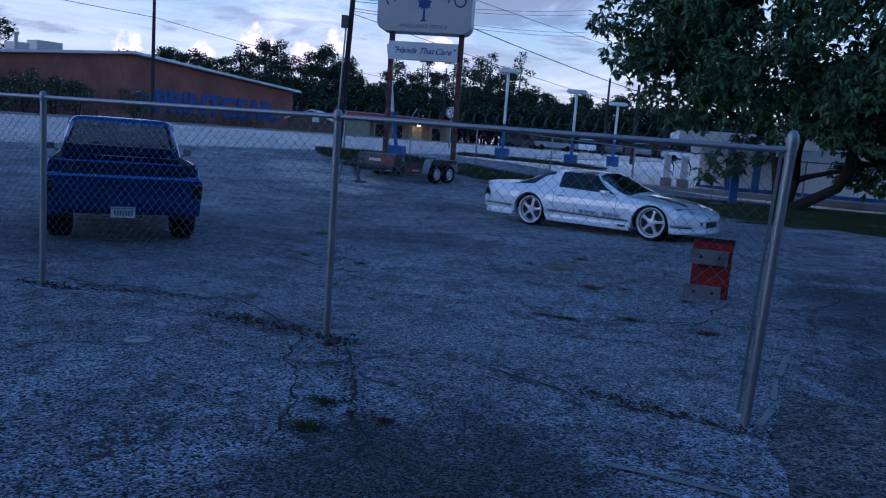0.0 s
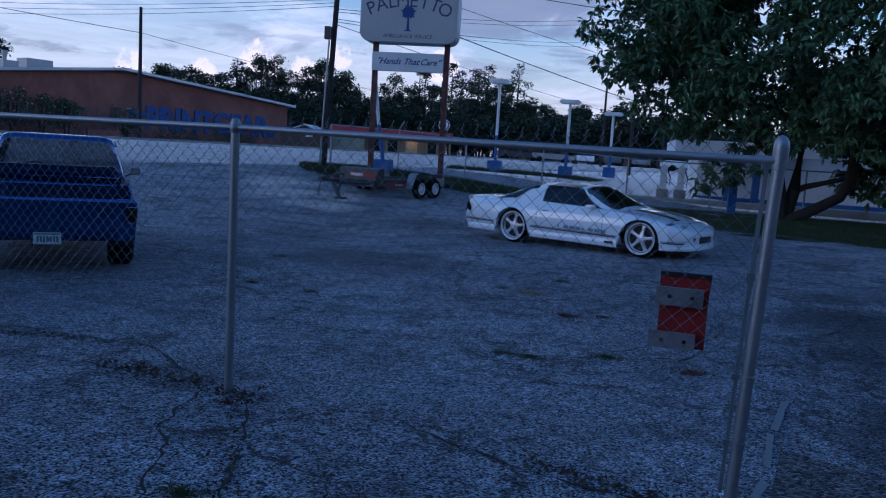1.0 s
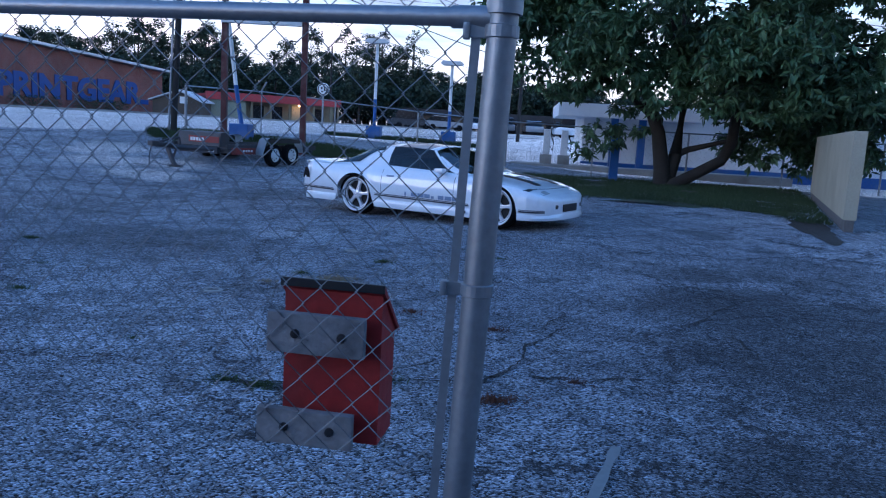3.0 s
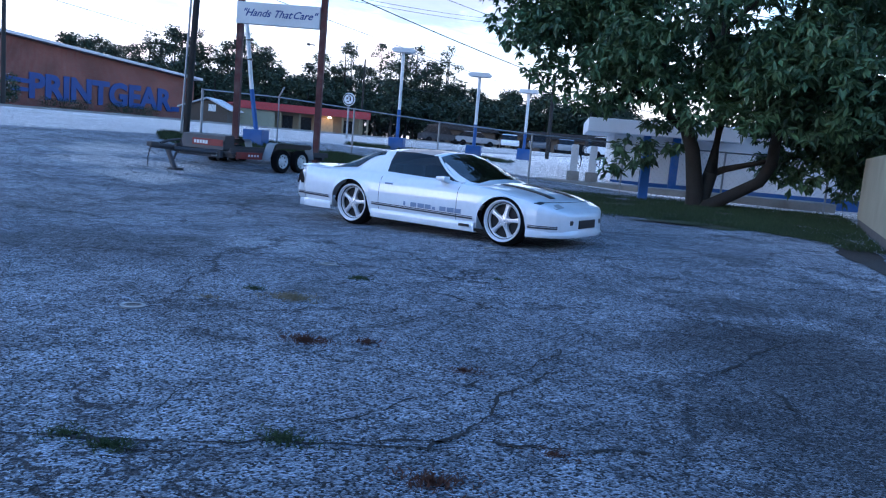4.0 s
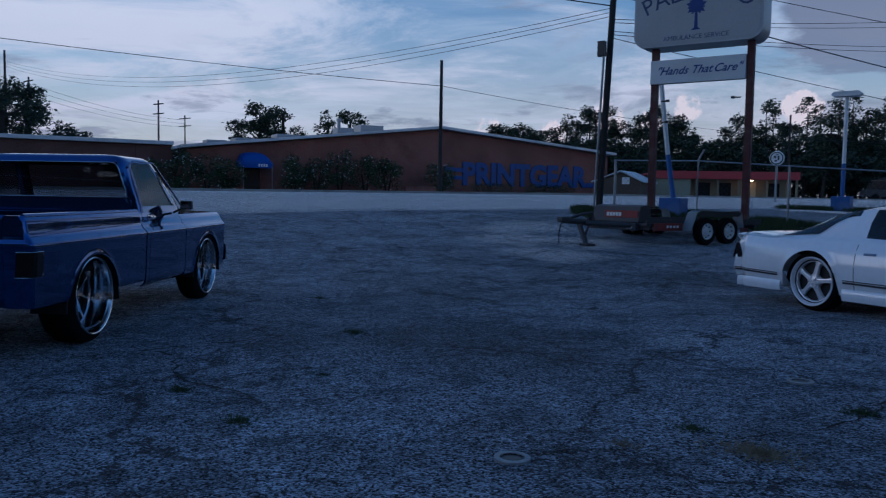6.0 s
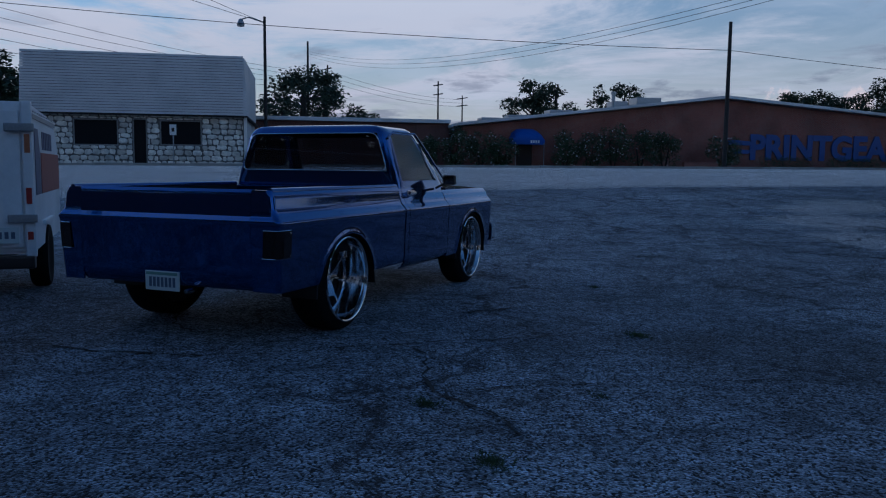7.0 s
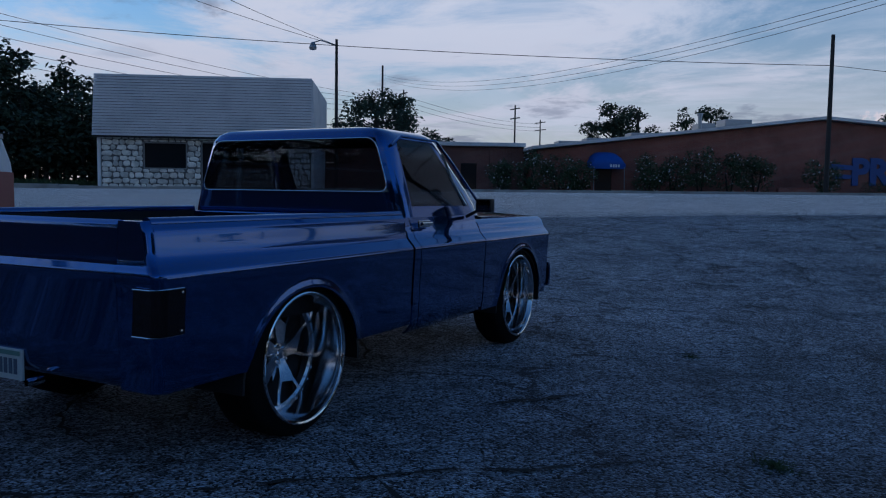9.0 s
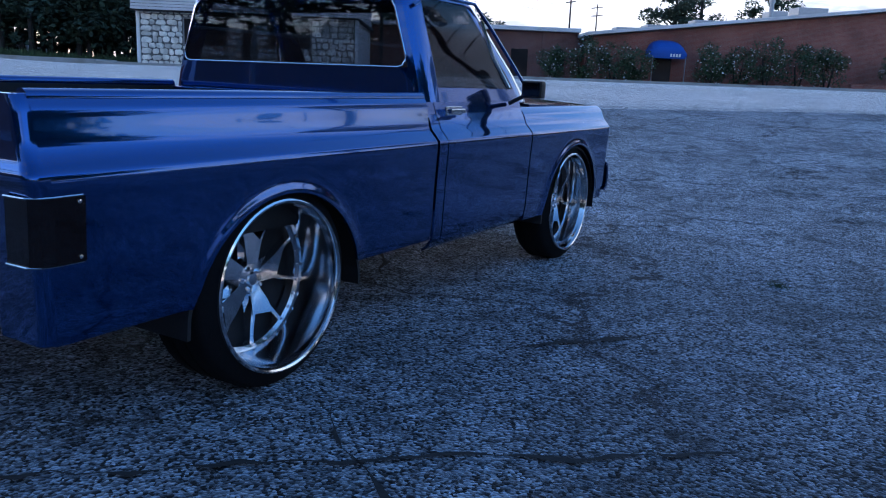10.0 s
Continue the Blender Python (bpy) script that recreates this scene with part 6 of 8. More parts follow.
for x, y, h, arm in ((-68, 38, 11.5, 0), (-86, 48, 12.0, 1.0), (-79.5, 59.5, 10.3, 1.0), (-99, 76, 11.0, 1.4), (-19, 92, 8.5, 0), (2.4, 52, 4.9, 0), (0.2, 70, 6.5, 0), (5.5, 78, 7.0, 0.8)):
    pole(x, y, h, 0.12, (0, 0), arm)
p0 = (-24.5, -8.0)
pole(*p0, 11, 0.17)
pole(-43.5, 0.5, 9.5, 0.16)
for h1, h0, dx in ((6.1, 8.4, 0.2), (6.7, 9.2, 0.25), (7.9, 10.2, 0.3)):
    cable((P1[0] + dx, P1[1], 0.76 + h1), (p0[0], p0[1], h0), 0.7, 0.018)
cable((P2[0], P2[1], 7.3), (-43.5, 0.5, 9.0), 0.5, 0.016)
cable((P2[0], P2[1], 7.3), (-9.5, 84, 6.2), 0.6, 0.014)
for k in range(3):
    cable((P1[0] + 0.3, P1[1], 6.55 + 0.12 * k), (-68, 38, 11.45 + 0.22 * k), 1.9 - 0.1 * k, 0.009)
for a, b, sag, r in (((P1[0] + 0.25, P1[1], 7.2), (16, 84, 5.2), 0.8, 0.022), ((P1[0] + 0.35, P1[1], 9.0), (30, 42, 8.3), 0.5, 0.02), ((P1[0] + 0.35, P1[1], 8.0), (30, 44, 6.4), 0.5, 0.014),
                     ((P1[0] + 0.45, P1[1], 12.3), (20, 82, 7.6), 0.9, 0.013), ((P1[0] + 0.50, P1[1], 12.8), (21, 83, 8.2), 0.9, 0.013), ((P1[0] + 0.30, P1[1], 8.0), (18, 70, 7.0), 0.8, 0.012),
                     ((P1[0] + 0.40, P1[1], 11.0), (26, 60, 7.0), 0.8, 0.012), ((P1[0] + 0.3, P1[1], 5.9), (14, 88, 4.6), 0.6, 0.012)):
    cable(a, b, sag, r)
for k, (z0, z1) in enumerate(((6.45, 12.64), (6.35, 12.3), (6.1, 10.91), (6.0, 10.6))):
    cable((P1[0] + 0.3, P1[1], z0), (-2.06, 66.9, z1), 0.25, 0.011)
for k in range(5):
    cable((-44, -6 + 1.2 * k, 12.5 - 1.0 * k), (-86, 48, 12.2 - 0.35 * k), 1.2, 0.016)
for k in range(2):
    cable((-22 - 6 * k, -6, 15 - k), (-49.0, 27.1, 10.5), 0.8, 0.015)
for k in range(3):
    cable((-86, 48, 12.6 - 0.6 * k), (-99, 76, 11.6 - 0.5 * k), 0.7, 0.018)

# roadside sign on two rusty posts
sign = thing("roadside_sign", pose(-5.16, 28.48, 0.0, 0, 0, 4.0), "tall roadside sign cabinet on two rusty red posts", "sign")
SIGN_FACE = mat("aged_sign_face", (0.40, 0.41, 0.40), 0.5, 0, 0.06, 0.8, 20, dirt=(0.30, 0.30, 0.28), dirt_amount=0.5, dirt_scale=0.8)
SIGN_EDGE = mat("grey_sign_edge", (0.45, 0.46, 0.47), 0.5, 0.2, 0.1, 2, 20, dirt=(0.25, 0.23, 0.2), dirt_amount=0.4)
INK = mat("navy_sign_ink", (0.035, 0.055, 0.14), 0.6, 0, 0.1)
INK_BLUE = mat("royal_blue_ink", (0.018, 0.05, 0.20), 0.6, 0, 0.1)
for x in (-1.21, 1.21):
    bm = bmesh.new()
    z = ground_z(-5.16 + x, 28.48)
    box(bm, x - 0.085, x + 0.085, -0.085, 0.085, z - 0.2, 5.15, 0.012)
    part("post", bm, RUST_RED, sign, "rusty red steel post")
bm = bmesh.new()
outline = []
cx, cz, hw, hh, rr = -0.10, 6.0, 1.62, 0.88, 0.32
for sx, sz, a0 in ((1, 1, 0), (-1, 1, 90), (-1, -1, 180), (1, -1, 270)):
    for a in range(0, 91, 15):
        outline.append((cx + sx * (hw - rr) + rr * math.cos(radians(a0 + a)), cz + sz * (hh - rr) + rr * math.sin(radians(a0 + a))))
prism(bm, outline, 0.85, pose(0, -0.3, 0))
cabinet = part("cabinet", bm, SIGN_EDGE, sign)
bm = bmesh.new()
prism(bm, [(cx + (x - cx) * 0.965, cz + (z - cz) * 0.945) for x, z in outline], 0.012, pose(0, -0.316, 0))
part("sign_face", bm, SIGN_FACE, cabinet, "faded off-white sign face")
word, span = "PALMETTO", 1.30
for i, ch in enumerate(word):
    f = (i - 3.5) / 3.5
    ang = f * 25
    R = 2.9
    at = pose(cx - 0.02 + R * math.sin(radians(ang)), -0.318, 6.43 - R + R * math.cos(radians(ang)), 0, ang, 0)
    lettering("letter", ch, 0.60, INK, cabinet, at, 0.003)
words = lettering("small_lettering", "AMBULANCE SERVICE", 0.17, INK, cabinet, pose(cx, -0.319, 5.30), 0.002)
# palm emblem: a slim trunk and a ragged head of fronds
bm = bmesh.new()
prism(bm, [(cx - 0.13, 5.47), (cx + 0.13, 5.47), (cx + 0.045, 5.53), (cx + 0.028, 5.98), (cx - 0.028, 5.98), (cx - 0.045, 5.53)], 0.004, pose(0, -0.322, 0))
for k in range(13):
    a = radians(-62 + 304 * k / 12)
    ux, uz = math.cos(a), math.sin(a)
    wx, wz = -uz, ux
    ln = 0.27 if k % 2 else 0.23
    px_, pz_ = cx, 6.07
    prism(bm, [(px_ + wx * 0.02, pz_ + wz * 0.02), (px_ + ux * ln * 0.6 + wx * 0.055, pz_ + uz * ln * 0.6 + wz * 0.055), (px_ + ux * ln, pz_ + uz * ln), (px_ + ux * ln * 0.6 - wx * 0.055, pz_ + uz * ln * 0.6 - wz * 0.055), (px_ - wx * 0.02, pz_ - wz * 0.02)], 0.003, pose(0, -0.322 - 0.0004 * k, 0))
part("palm_emblem", bm, INK_BLUE, cabinet, "blue palm tree emblem")
bm = bmesh.new()
box(bm, -1.30, 1.12, -0.14, 0.05, 4.19, 4.80, 0.015)
panel = part("lower_panel", bm, mat("white_panel_paint", (0.62, 0.64, 0.64), 0.5, 0, 0.06, 1.5, 20, dirt=(0.4, 0.4, 0.38), dirt_amount=0.3), sign, "white lower sign panel")
for words, x, w in (("\"Hands", -0.74, 0.0), ("That", 0.02, 0.0), ("Care\"", 0.66, 0.0)):
    lettering("script_word", words, 0.285, INK_BLUE, panel, pose(x, -0.143, 4.50), 0.002, shear=0.45, bold=0.004)
for x in (-1.02, 1.0):
    for z in (3.2, 3.75):
        bm = bmesh.new()
        ring_tube(bm, [(x, 0, z), (x + (0.17 if x < 0 else -0.17), -0.05, z)], 0.018, 6)
        box(bm, x + (0.14 if x < 0 else -0.22), x + (0.22 if x < 0 else -0.14), -0.09, -0.01, z - 0.03, z + 0.03)
        part("lamp_bracket", bm, DARK, sign)

LENS_GREY = mat("grey_lamp_lens", (0.35, 0.36, 0.38), 0.3, 0, 0.08)


# tall lot lamps: white above, blue below, on blue concrete bases
def lot_lamp(x, y, h, lean=(0, 0), head=True, label="white and blue parking lot lamp on a blue base"):
    z = ground_z(x, y)
    lamp = thing("lot_lamp", pose(x, y, z), label, "lamp post", "lot lamps")
    bm = bmesh.new()
    box(bm, -0.32, 0.32, -0.32, 0.32, -0.1, 0.55, 0.03)
    part("base", bm, BLUE_PAINT, lamp, "blue painted concrete base")
    bm = bmesh.new()
    ring_tube(bm, [(0, 0, 0.5), (lean[0] * 0.4, lean[1] * 0.4, h * 0.42)], 0.075, 12)
    part("lower_shaft", bm, BLUE_PAINT, lamp, "blue painted shaft")
    bm = bmesh.new()
    ring_tube(bm, [(lean[0] * 0.4, lean[1] * 0.4, h * 0.42), (lean[0], lean[1], h)], 0.068, 12)
    part("upper_shaft", bm, WHITE, lamp)
    if head:
        bm = bmesh.new()
        prism(bm, [(-0.42, h + 0.02), (0.42, h + 0.02), (0.52, h + 0.10), (0.40, h + 0.20), (-0.40, h + 0.20), (-0.52, h + 0.10)], 0.42, pose(0, -0.21, 0))
        lamp_head = part("lamp_head", bm, WHITE, lamp, "flat pale lamp head")
        bm = bmesh.new()
        box(bm, -0.36, 0.36, -0.16, 0.16, h + 0.004, h + 0.018)
        part("lens", bm, LENS_GREY, lamp_head)
    return lamp


lot_lamp(-3.95, 40.0, 4.15)
lot_lamp(-0.62, 40.4, 3.45)
lot_lamp(1.32, 45.6, 3.25)
lot_lamp(-6.63, 30.63, 4.3, (-0.55, 0.0), False, "leaning blue and white lamp shaft without a head")
# round sign on a thin pole
roundel = thing("round_sign", pose(-8.2, 47.2, ground_z(-8.2, 47.2)), "small round black and white sign on a pole", "sign")
bm = bmesh.new()
ring_tube(bm, [(0, 0, -0.1), (0, 0, 1.9)], 0.05, 10)
part("pole", bm, STEEL, roundel)
bm = bmesh.new()
lathe(bm, [(0.0005, -0.05), (0.32, -0.05), (0.34, 0), (0.32, 0.05), (0.0005, 0.05)], 28, m=pose(0, 0, 2.1))
part("disc", bm, WHITE, roundel)
bm = bmesh.new()
lathe(bm, [(0.25, -0.062), (0.30, -0.062), (0.30, -0.056), (0.25, -0.056)], 28, m=pose(0, 0, 2.1))
for dx, dz, w, h in ((-0.08, 0.06, 0.10, 0.12), (0.08, 0.02, 0.07, 0.20), (-0.04, -0.12, 0.12, 0.07), (0.02, 0.17, 0.10, 0.05)):
    box(bm, dx - w / 2, dx + w / 2, -0.060, -0.055, 2.1 + dz - h / 2, 2.1 + dz + h / 2)
part("disc_ring", bm, DARK, roundel)


# chain-link
LINK = mat("dull_fence_wire", (0.16, 0.17, 0.18), 0.55, 0.6, 0.15)
def link_mesh(bm, length, z0, z1, pitch, r, barbs=False):
    """Woven zigzag wires in the plane y = 0 from x = 0 to length."""
    n = int(length / pitch)
    rowsn = int((z1 - z0) / pitch)
    for k in range(n + 1):
        pts = []
        for j in range(rowsn + 1):
            flip = 1 if (j + k) % 2 else -1
            pts.append((k * pitch + flip * pitch * 0.52, 0.004 * flip, z0 + j * pitch))
        if barbs:
            x, _, z = pts[-1]
            pts += [(x + 0.010 * (-1) ** k, 0.0, z + 0.014), (x - 0.002, 0.002, z + 0.026), (x - 0.010, 0.004, z + 0.038), (x - 0.010, 0.004, z + 0.050)]
        ring = []
        for p in pts:
            v = [bm.verts.new((p[0] + dx * r, p[1] + dy * r, p[2])) for dx, dy in ((1, 0), (-0.5, 0.87), (-0.5, -0.87))]
            ring.append(v)
        for a, b in zip(ring, ring[1:]):
            for i in range(3):
                bm.faces.new((a[i], a[(i + 1) % 3], b[(i + 1) % 3], b[i]))


POSTS = [(2.86, 6.75), (-0.09, 7.28), (-2.97, 7.80), (-5.86, 8.32), (-8.75, 8.85)]
fence = thing("chain_link_fence", pose(-0.175, -0.07, 0), "galvanised chain-link fence with a top rail", "fence")


def lean(z):
    """How far the end post stands out of plumb at a height."""
    return -0.055 * (1 - z / 1.68)


for i, (x, y) in enumerate(POSTS):
    z = ground_z(x, y)
    bm = bmesh.new()
    if i == 0:
        ring_tube(bm, [(x + lean(z - 0.3), y, z - 0.3), (x + lean(1.68), y, 1.68)], 0.029, 20)
        lathe(bm, [(0.034, 0.0), (0.035, 0.05), (0.031, 0.078), (0.018, 0.098), (0.0005, 0.105)], 20, "Z", pose(x, y, 1.652))
        lathe(bm, [(0.030, 0.0), (0.035, 0.0), (0.035, 0.04), (0.030, 0.045)], 20, "Z", pose(x, y, 1.645))
        ring_tube(bm, [(x - 0.0, y, 1.64), (x - 0.10, y + 0.018, 1.64)], 0.022, 12)
    else:
        ring_tube(bm, [(x, y, z - 0.3), (x, y, 1.64)], 0.027, 14)
        lathe(bm, [(0.0295, 0.0), (0.034, 0.01), (0.034, 0.05), (0.02, 0.08), (0.0005, 0.085)], 14, "Z", pose(x, y, 1.63))
    part("post", bm, STEEL, fence, "thick end post with a domed cap" if i == 0 else "", smooth=True)
bm = bmesh.new()
ring_tube(bm, [(2.79, 6.763, 1.640), (-0.09, 7.28, 1.662), (-2.97, 7.80, 1.66), (-5.86, 8.32, 1.65), (-8.75, 8.85, 1.64)], 0.0185, 14)
part("top_rail", bm, STEEL, fence, smooth=True)
ang = math.degrees(math.atan2(8.85 - 6.75, -8.75 - 2.83))
bm = bmesh.new()
link_mesh(bm, 11.58, 0.055, 1.695, 0.041, 0.0021, True)
tagged(part("link_mesh", bm, LINK, fence, at=pose(2.77, 6.763, 0, 0, 0, ang)), "woven galvanised wire mesh", kind="stuff")
bm = bmesh.new()
for v in box(bm, 2.802, 2.820, 6.752, 6.758, 0.06, 1.63):
    v.co.x += lean(v.co.z)
part("tension_bar", bm, STEEL, fence)
for z in (0.30, 0.62, 1.10, 1.60):
    bm = bmesh.new()
    dx = lean(z)
    lathe(bm, [(0.0292, 0), (0.033, 0.002), (0.033, 0.024), (0.0292, 0.026)], 20, "Z", pose(2.86 + dx, 6.75, z))
    box(bm, 2.79 + dx, 2.835 + dx, 6.746, 6.758, z + 0.001, z + 0.025)
    box(bm, 2.786 + dx, 2.800 + dx, 6.738, 6.764, z - 0.003, z + 0.028, 0.005)
    part("tension_band", bm, STEEL, fence)

# red wooden box hung on the fence between two planks
RED_WOOD = mat("red_painted_wood", (0.29, 0.013, 0.012), 0.65, 0, 0.2, 5, 50, 0.15, dirt=(0.10, 0.02, 0.02), dirt_amount=0.5, dirt_scale=6)
GREY_WOOD = mat("grey_weathered_board", (0.20, 0.20, 0.205), 0.85, 0, 0.25, 6, 60, 0.3, dirt=(0.08, 0.08, 0.085), dirt_amount=0.6, dirt_scale=9)
rbox = thing("red_wooden_box", pose(2.344, 6.79, -0.022, 0, 0, ang + 186), "red painted wooden box hung on the fence with grey boards", "box")
bm = bmesh.new()
prism(bm, [(0.02, 0.735), (0.145, 0.735), (0.145, 0.985), (0.02, 1.085)], 0.225, pose(0.1125, 0, 0, 0, 0, 90))
part("case", bm, RED_WOOD, rbox)
bm = bmesh.new()
prism(bm, [(0.008, 1.088), (0.160, 0.968), (0.163, 0.978), (0.010, 1.102)], 0.238, pose(0.119, 0, 0, 0, 0, 90))
part("lid", bm, RED_WOOD, rbox, "sloping red lid")
bm = bmesh.new()
box(bm, -0.119, 0.119, 0.004, 0.012, 1.086, 1.106, 0.002)
part("lid_edge", bm, DARK, rbox, "dark worn front edge of the lid")
for z0, z1, dx in ((0.945, 1.035, -0.018), (0.735, 0.815, -0.038)):
    bm = bmesh.new()
    box(bm, -0.115 + dx, 0.105 + dx, -0.034, -0.012, z0, z1, 0.003)
    board = part("board", bm, GREY_WOOD, rbox, "grey weathered board")
    for k in (-0.05, 0.055):
        bm = bmesh.new()
        lathe(bm, [(0.0005, -0.004), (0.010, -0.003), (0.011, 0.002)], 10, m=pose(k + dx, -0.035, (z0 + z1) / 2))
        part("bolt", bm, DARK, board)

# fence along the grass, towards the station
far_posts = [(-9.4, 32.5), (-6.5, 32.2), (-3.75, 31.8), (-0.8, 31.3), (2.2, 30.6), (5.0, 30.9), (8.0, 31.0), (11.0, 31.0), (14.0, 31.0)]
fence2 = thing("lot_fence", pose(0, 0, 0), "thin chain-link fence along the grass strip", "fence")
for i, (x, y) in enumerate(far_posts):
    z = ground_z(x, y)
    bm = bmesh.new()
    ring_tube(bm, [(x, y, z - 0.2), (x, y, z + 1.65)] + ([(x + 0.2, y - 0.1, z + 1.95)] if i == 1 else []), 0.045 if i == 0 else 0.03, 10)
    part("post", bm, STEEL, fence2)
bm = bmesh.new()
ring_tube(bm, [(x, y, ground_z(x, y) + 1.62) for x, y in far_posts], 0.022, 8)
part("top_rail", bm, STEEL, fence2)
for (xa, ya), (xb, yb) in zip(far_posts, far_posts[1:]):
    bm = bmesh.new()
    ln = math.hypot(xb - xa, yb - ya)
    link_mesh(bm, ln, 0.05, 1.62, 0.09, 0.0019)
    za, zb = ground_z(xa, ya), ground_z(xb, yb)
    for v in bm.verts:
        v.co.z += za + (zb - za) * v.co.x / ln
    tagged(part("link_mesh", bm, LINK, fence2, at=pose(xa, ya, 0, 0, 0, math.degrees(math.atan2(yb - ya, xb - xa)))), kind="stuff")
bm = bmesh.new()
box(bm, -0.13, 0.13, -0.13, 0.13, -0.2, 1.75, 0.012)
tagged(part("bollard", bm, BLUE_PAINT, at=pose(5.62, 30.2, 0.1)), "square blue painted steel post", "bollard")

# car-hauling trailer beside the sign: x forward from between its axles
trailer = thing("car_trailer", pose(-4.58, 25.74, 0.21, 0, 0, 250), "low grey car-hauling trailer with red boards, parked on the verge", "trailer")
TRAILER_GREY = mat("worn_trailer_steel", (0.07, 0.07, 0.075), 0.6, 0.4, 0.25, 3, 40, 0.1, dirt=(0.09, 0.06, 0.05), dirt_amount=0.5, dirt_scale=3)
TRAILER_RED = mat("trailer_red", (0.24, 0.03, 0.025), 0.6, 0, 0.2, 3, 30, dirt=(0.12, 0.05, 0.04), dirt_amount=0.5, dirt_scale=4)
FENDER = mat("pale_fender_paint", (0.50, 0.52, 0.54), 0.5, 0.1, 0.1, 3, 30, dirt=(0.2, 0.2, 0.2), dirt_amount=0.4)
for y in (-0.90, 0.40):
    bm = bmesh.new()
    box(bm, -1.75, 1.95, y, y + 0.50, 0.40, 0.45, 0.01)
    deck = part("deck", bm, TRAILER_GREY, trailer, "wheel track of pressed steel")
    bm = bmesh.new()
    for k in range(18):
        box(bm, -1.7 + 0.2 * k, -1.66 + 0.2 * k, y + 0.03, y + 0.47, 0.45, 0.466)
    part("tread_bars", bm, TRAILER_GREY, deck)
    bm = bmesh.new()
    ye = y if y < 0 else y + 0.45
    box(bm, -1.75, 1.95, ye, ye + 0.05, 0.452, 0.53)
    part("deck_edge", bm, TRAILER_GREY, trailer)
bm = bmesh.new()
for x in (-1.6, -0.6, 0.5, 1.8):
    box(bm, x, x + 0.09, -0.90, 0.90, 0.32, 0.398)
part("cross_beam", bm, TRAILER_GREY, trailer)
bm = bmesh.new()
for sd in (-1, 1):
    ring_tube(bm, [(1.9, sd * 0.62, 0.40), (2.9, sd * 0.10, 0.44)], 0.055, 8)
ring_tube(bm, [(2.8, 0, 0.46), (3.45, 0, 0.50)], 0.06, 8)
box(bm, 3.30, 3.52, -0.08, 0.08, 0.46, 0.57, 0.03)
ring_tube(bm, [(2.7, 0.12, 0.5), (2.75, 0.14, 0.66), (3.0, 0.06, 0.62), (3.2, 0.0, 0.55)], 0.03, 6)
part("tongue", bm, TRAILER_GREY, trailer)
bm = bmesh.new()
ring_tube(bm, [(3.02, 0.26, 0.02), (2.96, -0.05, 0.46)], 0.055, 8)
ring_tube(bm, [(2.80, 0.10, 0.40), (2.95, 0.16, 0.22)], 0.03, 6)
box(bm, 2.90, 3.14, 0.18, 0.42, -0.02, 0.03, 0.01)
part("jack", bm, TRAILER_GREY, trailer, "folding jack leg with a flat foot")
bm = bmesh.new()
ring_tube(bm, [(3.42, -0.05, 0.46), (3.43, -0.12, 0.22), (3.40, -0.14, 0.02)], 0.012, 6)
part("safety_chain", bm, TRAILER_GREY, trailer)
bm = bmesh.new()
prism(bm, [(1.98, 0.48), (1.92, 0.80), (1.70, 0.83), (1.62, 0.80), (1.62, 0.48)], 1.36, pose(0, -0.68, 0))
box(bm, 1.95, 2.06, -0.68, 0.68, 0.30, 0.46, 0.015)
fascia = part("front_fascia", bm, TRAILER_GREY, trailer, "grey front wheel stop with a red panel")
bm = bmesh.new()
box(bm, 1.985, 1.993, -0.30, 0.66, 0.56, 0.71, m=Matrix.Translation((-0.015, 0, 0)))
part("front_panel", bm, TRAILER_RED, fascia, "red front panel")
for k in range(5):
    bm = bmesh.new()
    box(bm, 1.981, 1.985, -0.24 + 0.09 * k, -0.17 + 0.09 * k, 0.59, 0.67)
    part("letter_bar", bm, WHITE, fascia)
for y in (-0.55, 0.50):
    bm = bmesh.new()
    box(bm, 2.062, 2.07, y - 0.09, y + 0.09, 0.34, 0.42)
    part("reflector", bm, WHITE, fascia)
bm = bmesh.new()
box(bm, 0.92, 1.80, 0.905, 0.935, 0.30, 0.46, 0.01)
side_b = part("side_board", bm, TRAILER_RED, trailer, "red side board")
for k in range(4):
    bm = bmesh.new()
    box(bm, 1.05 + 0.10 * k, 1.11 + 0.10 * k, 0.936, 0.940, 0.36, 0.41)
    part("letter_bar", bm, WHITE, side_b)
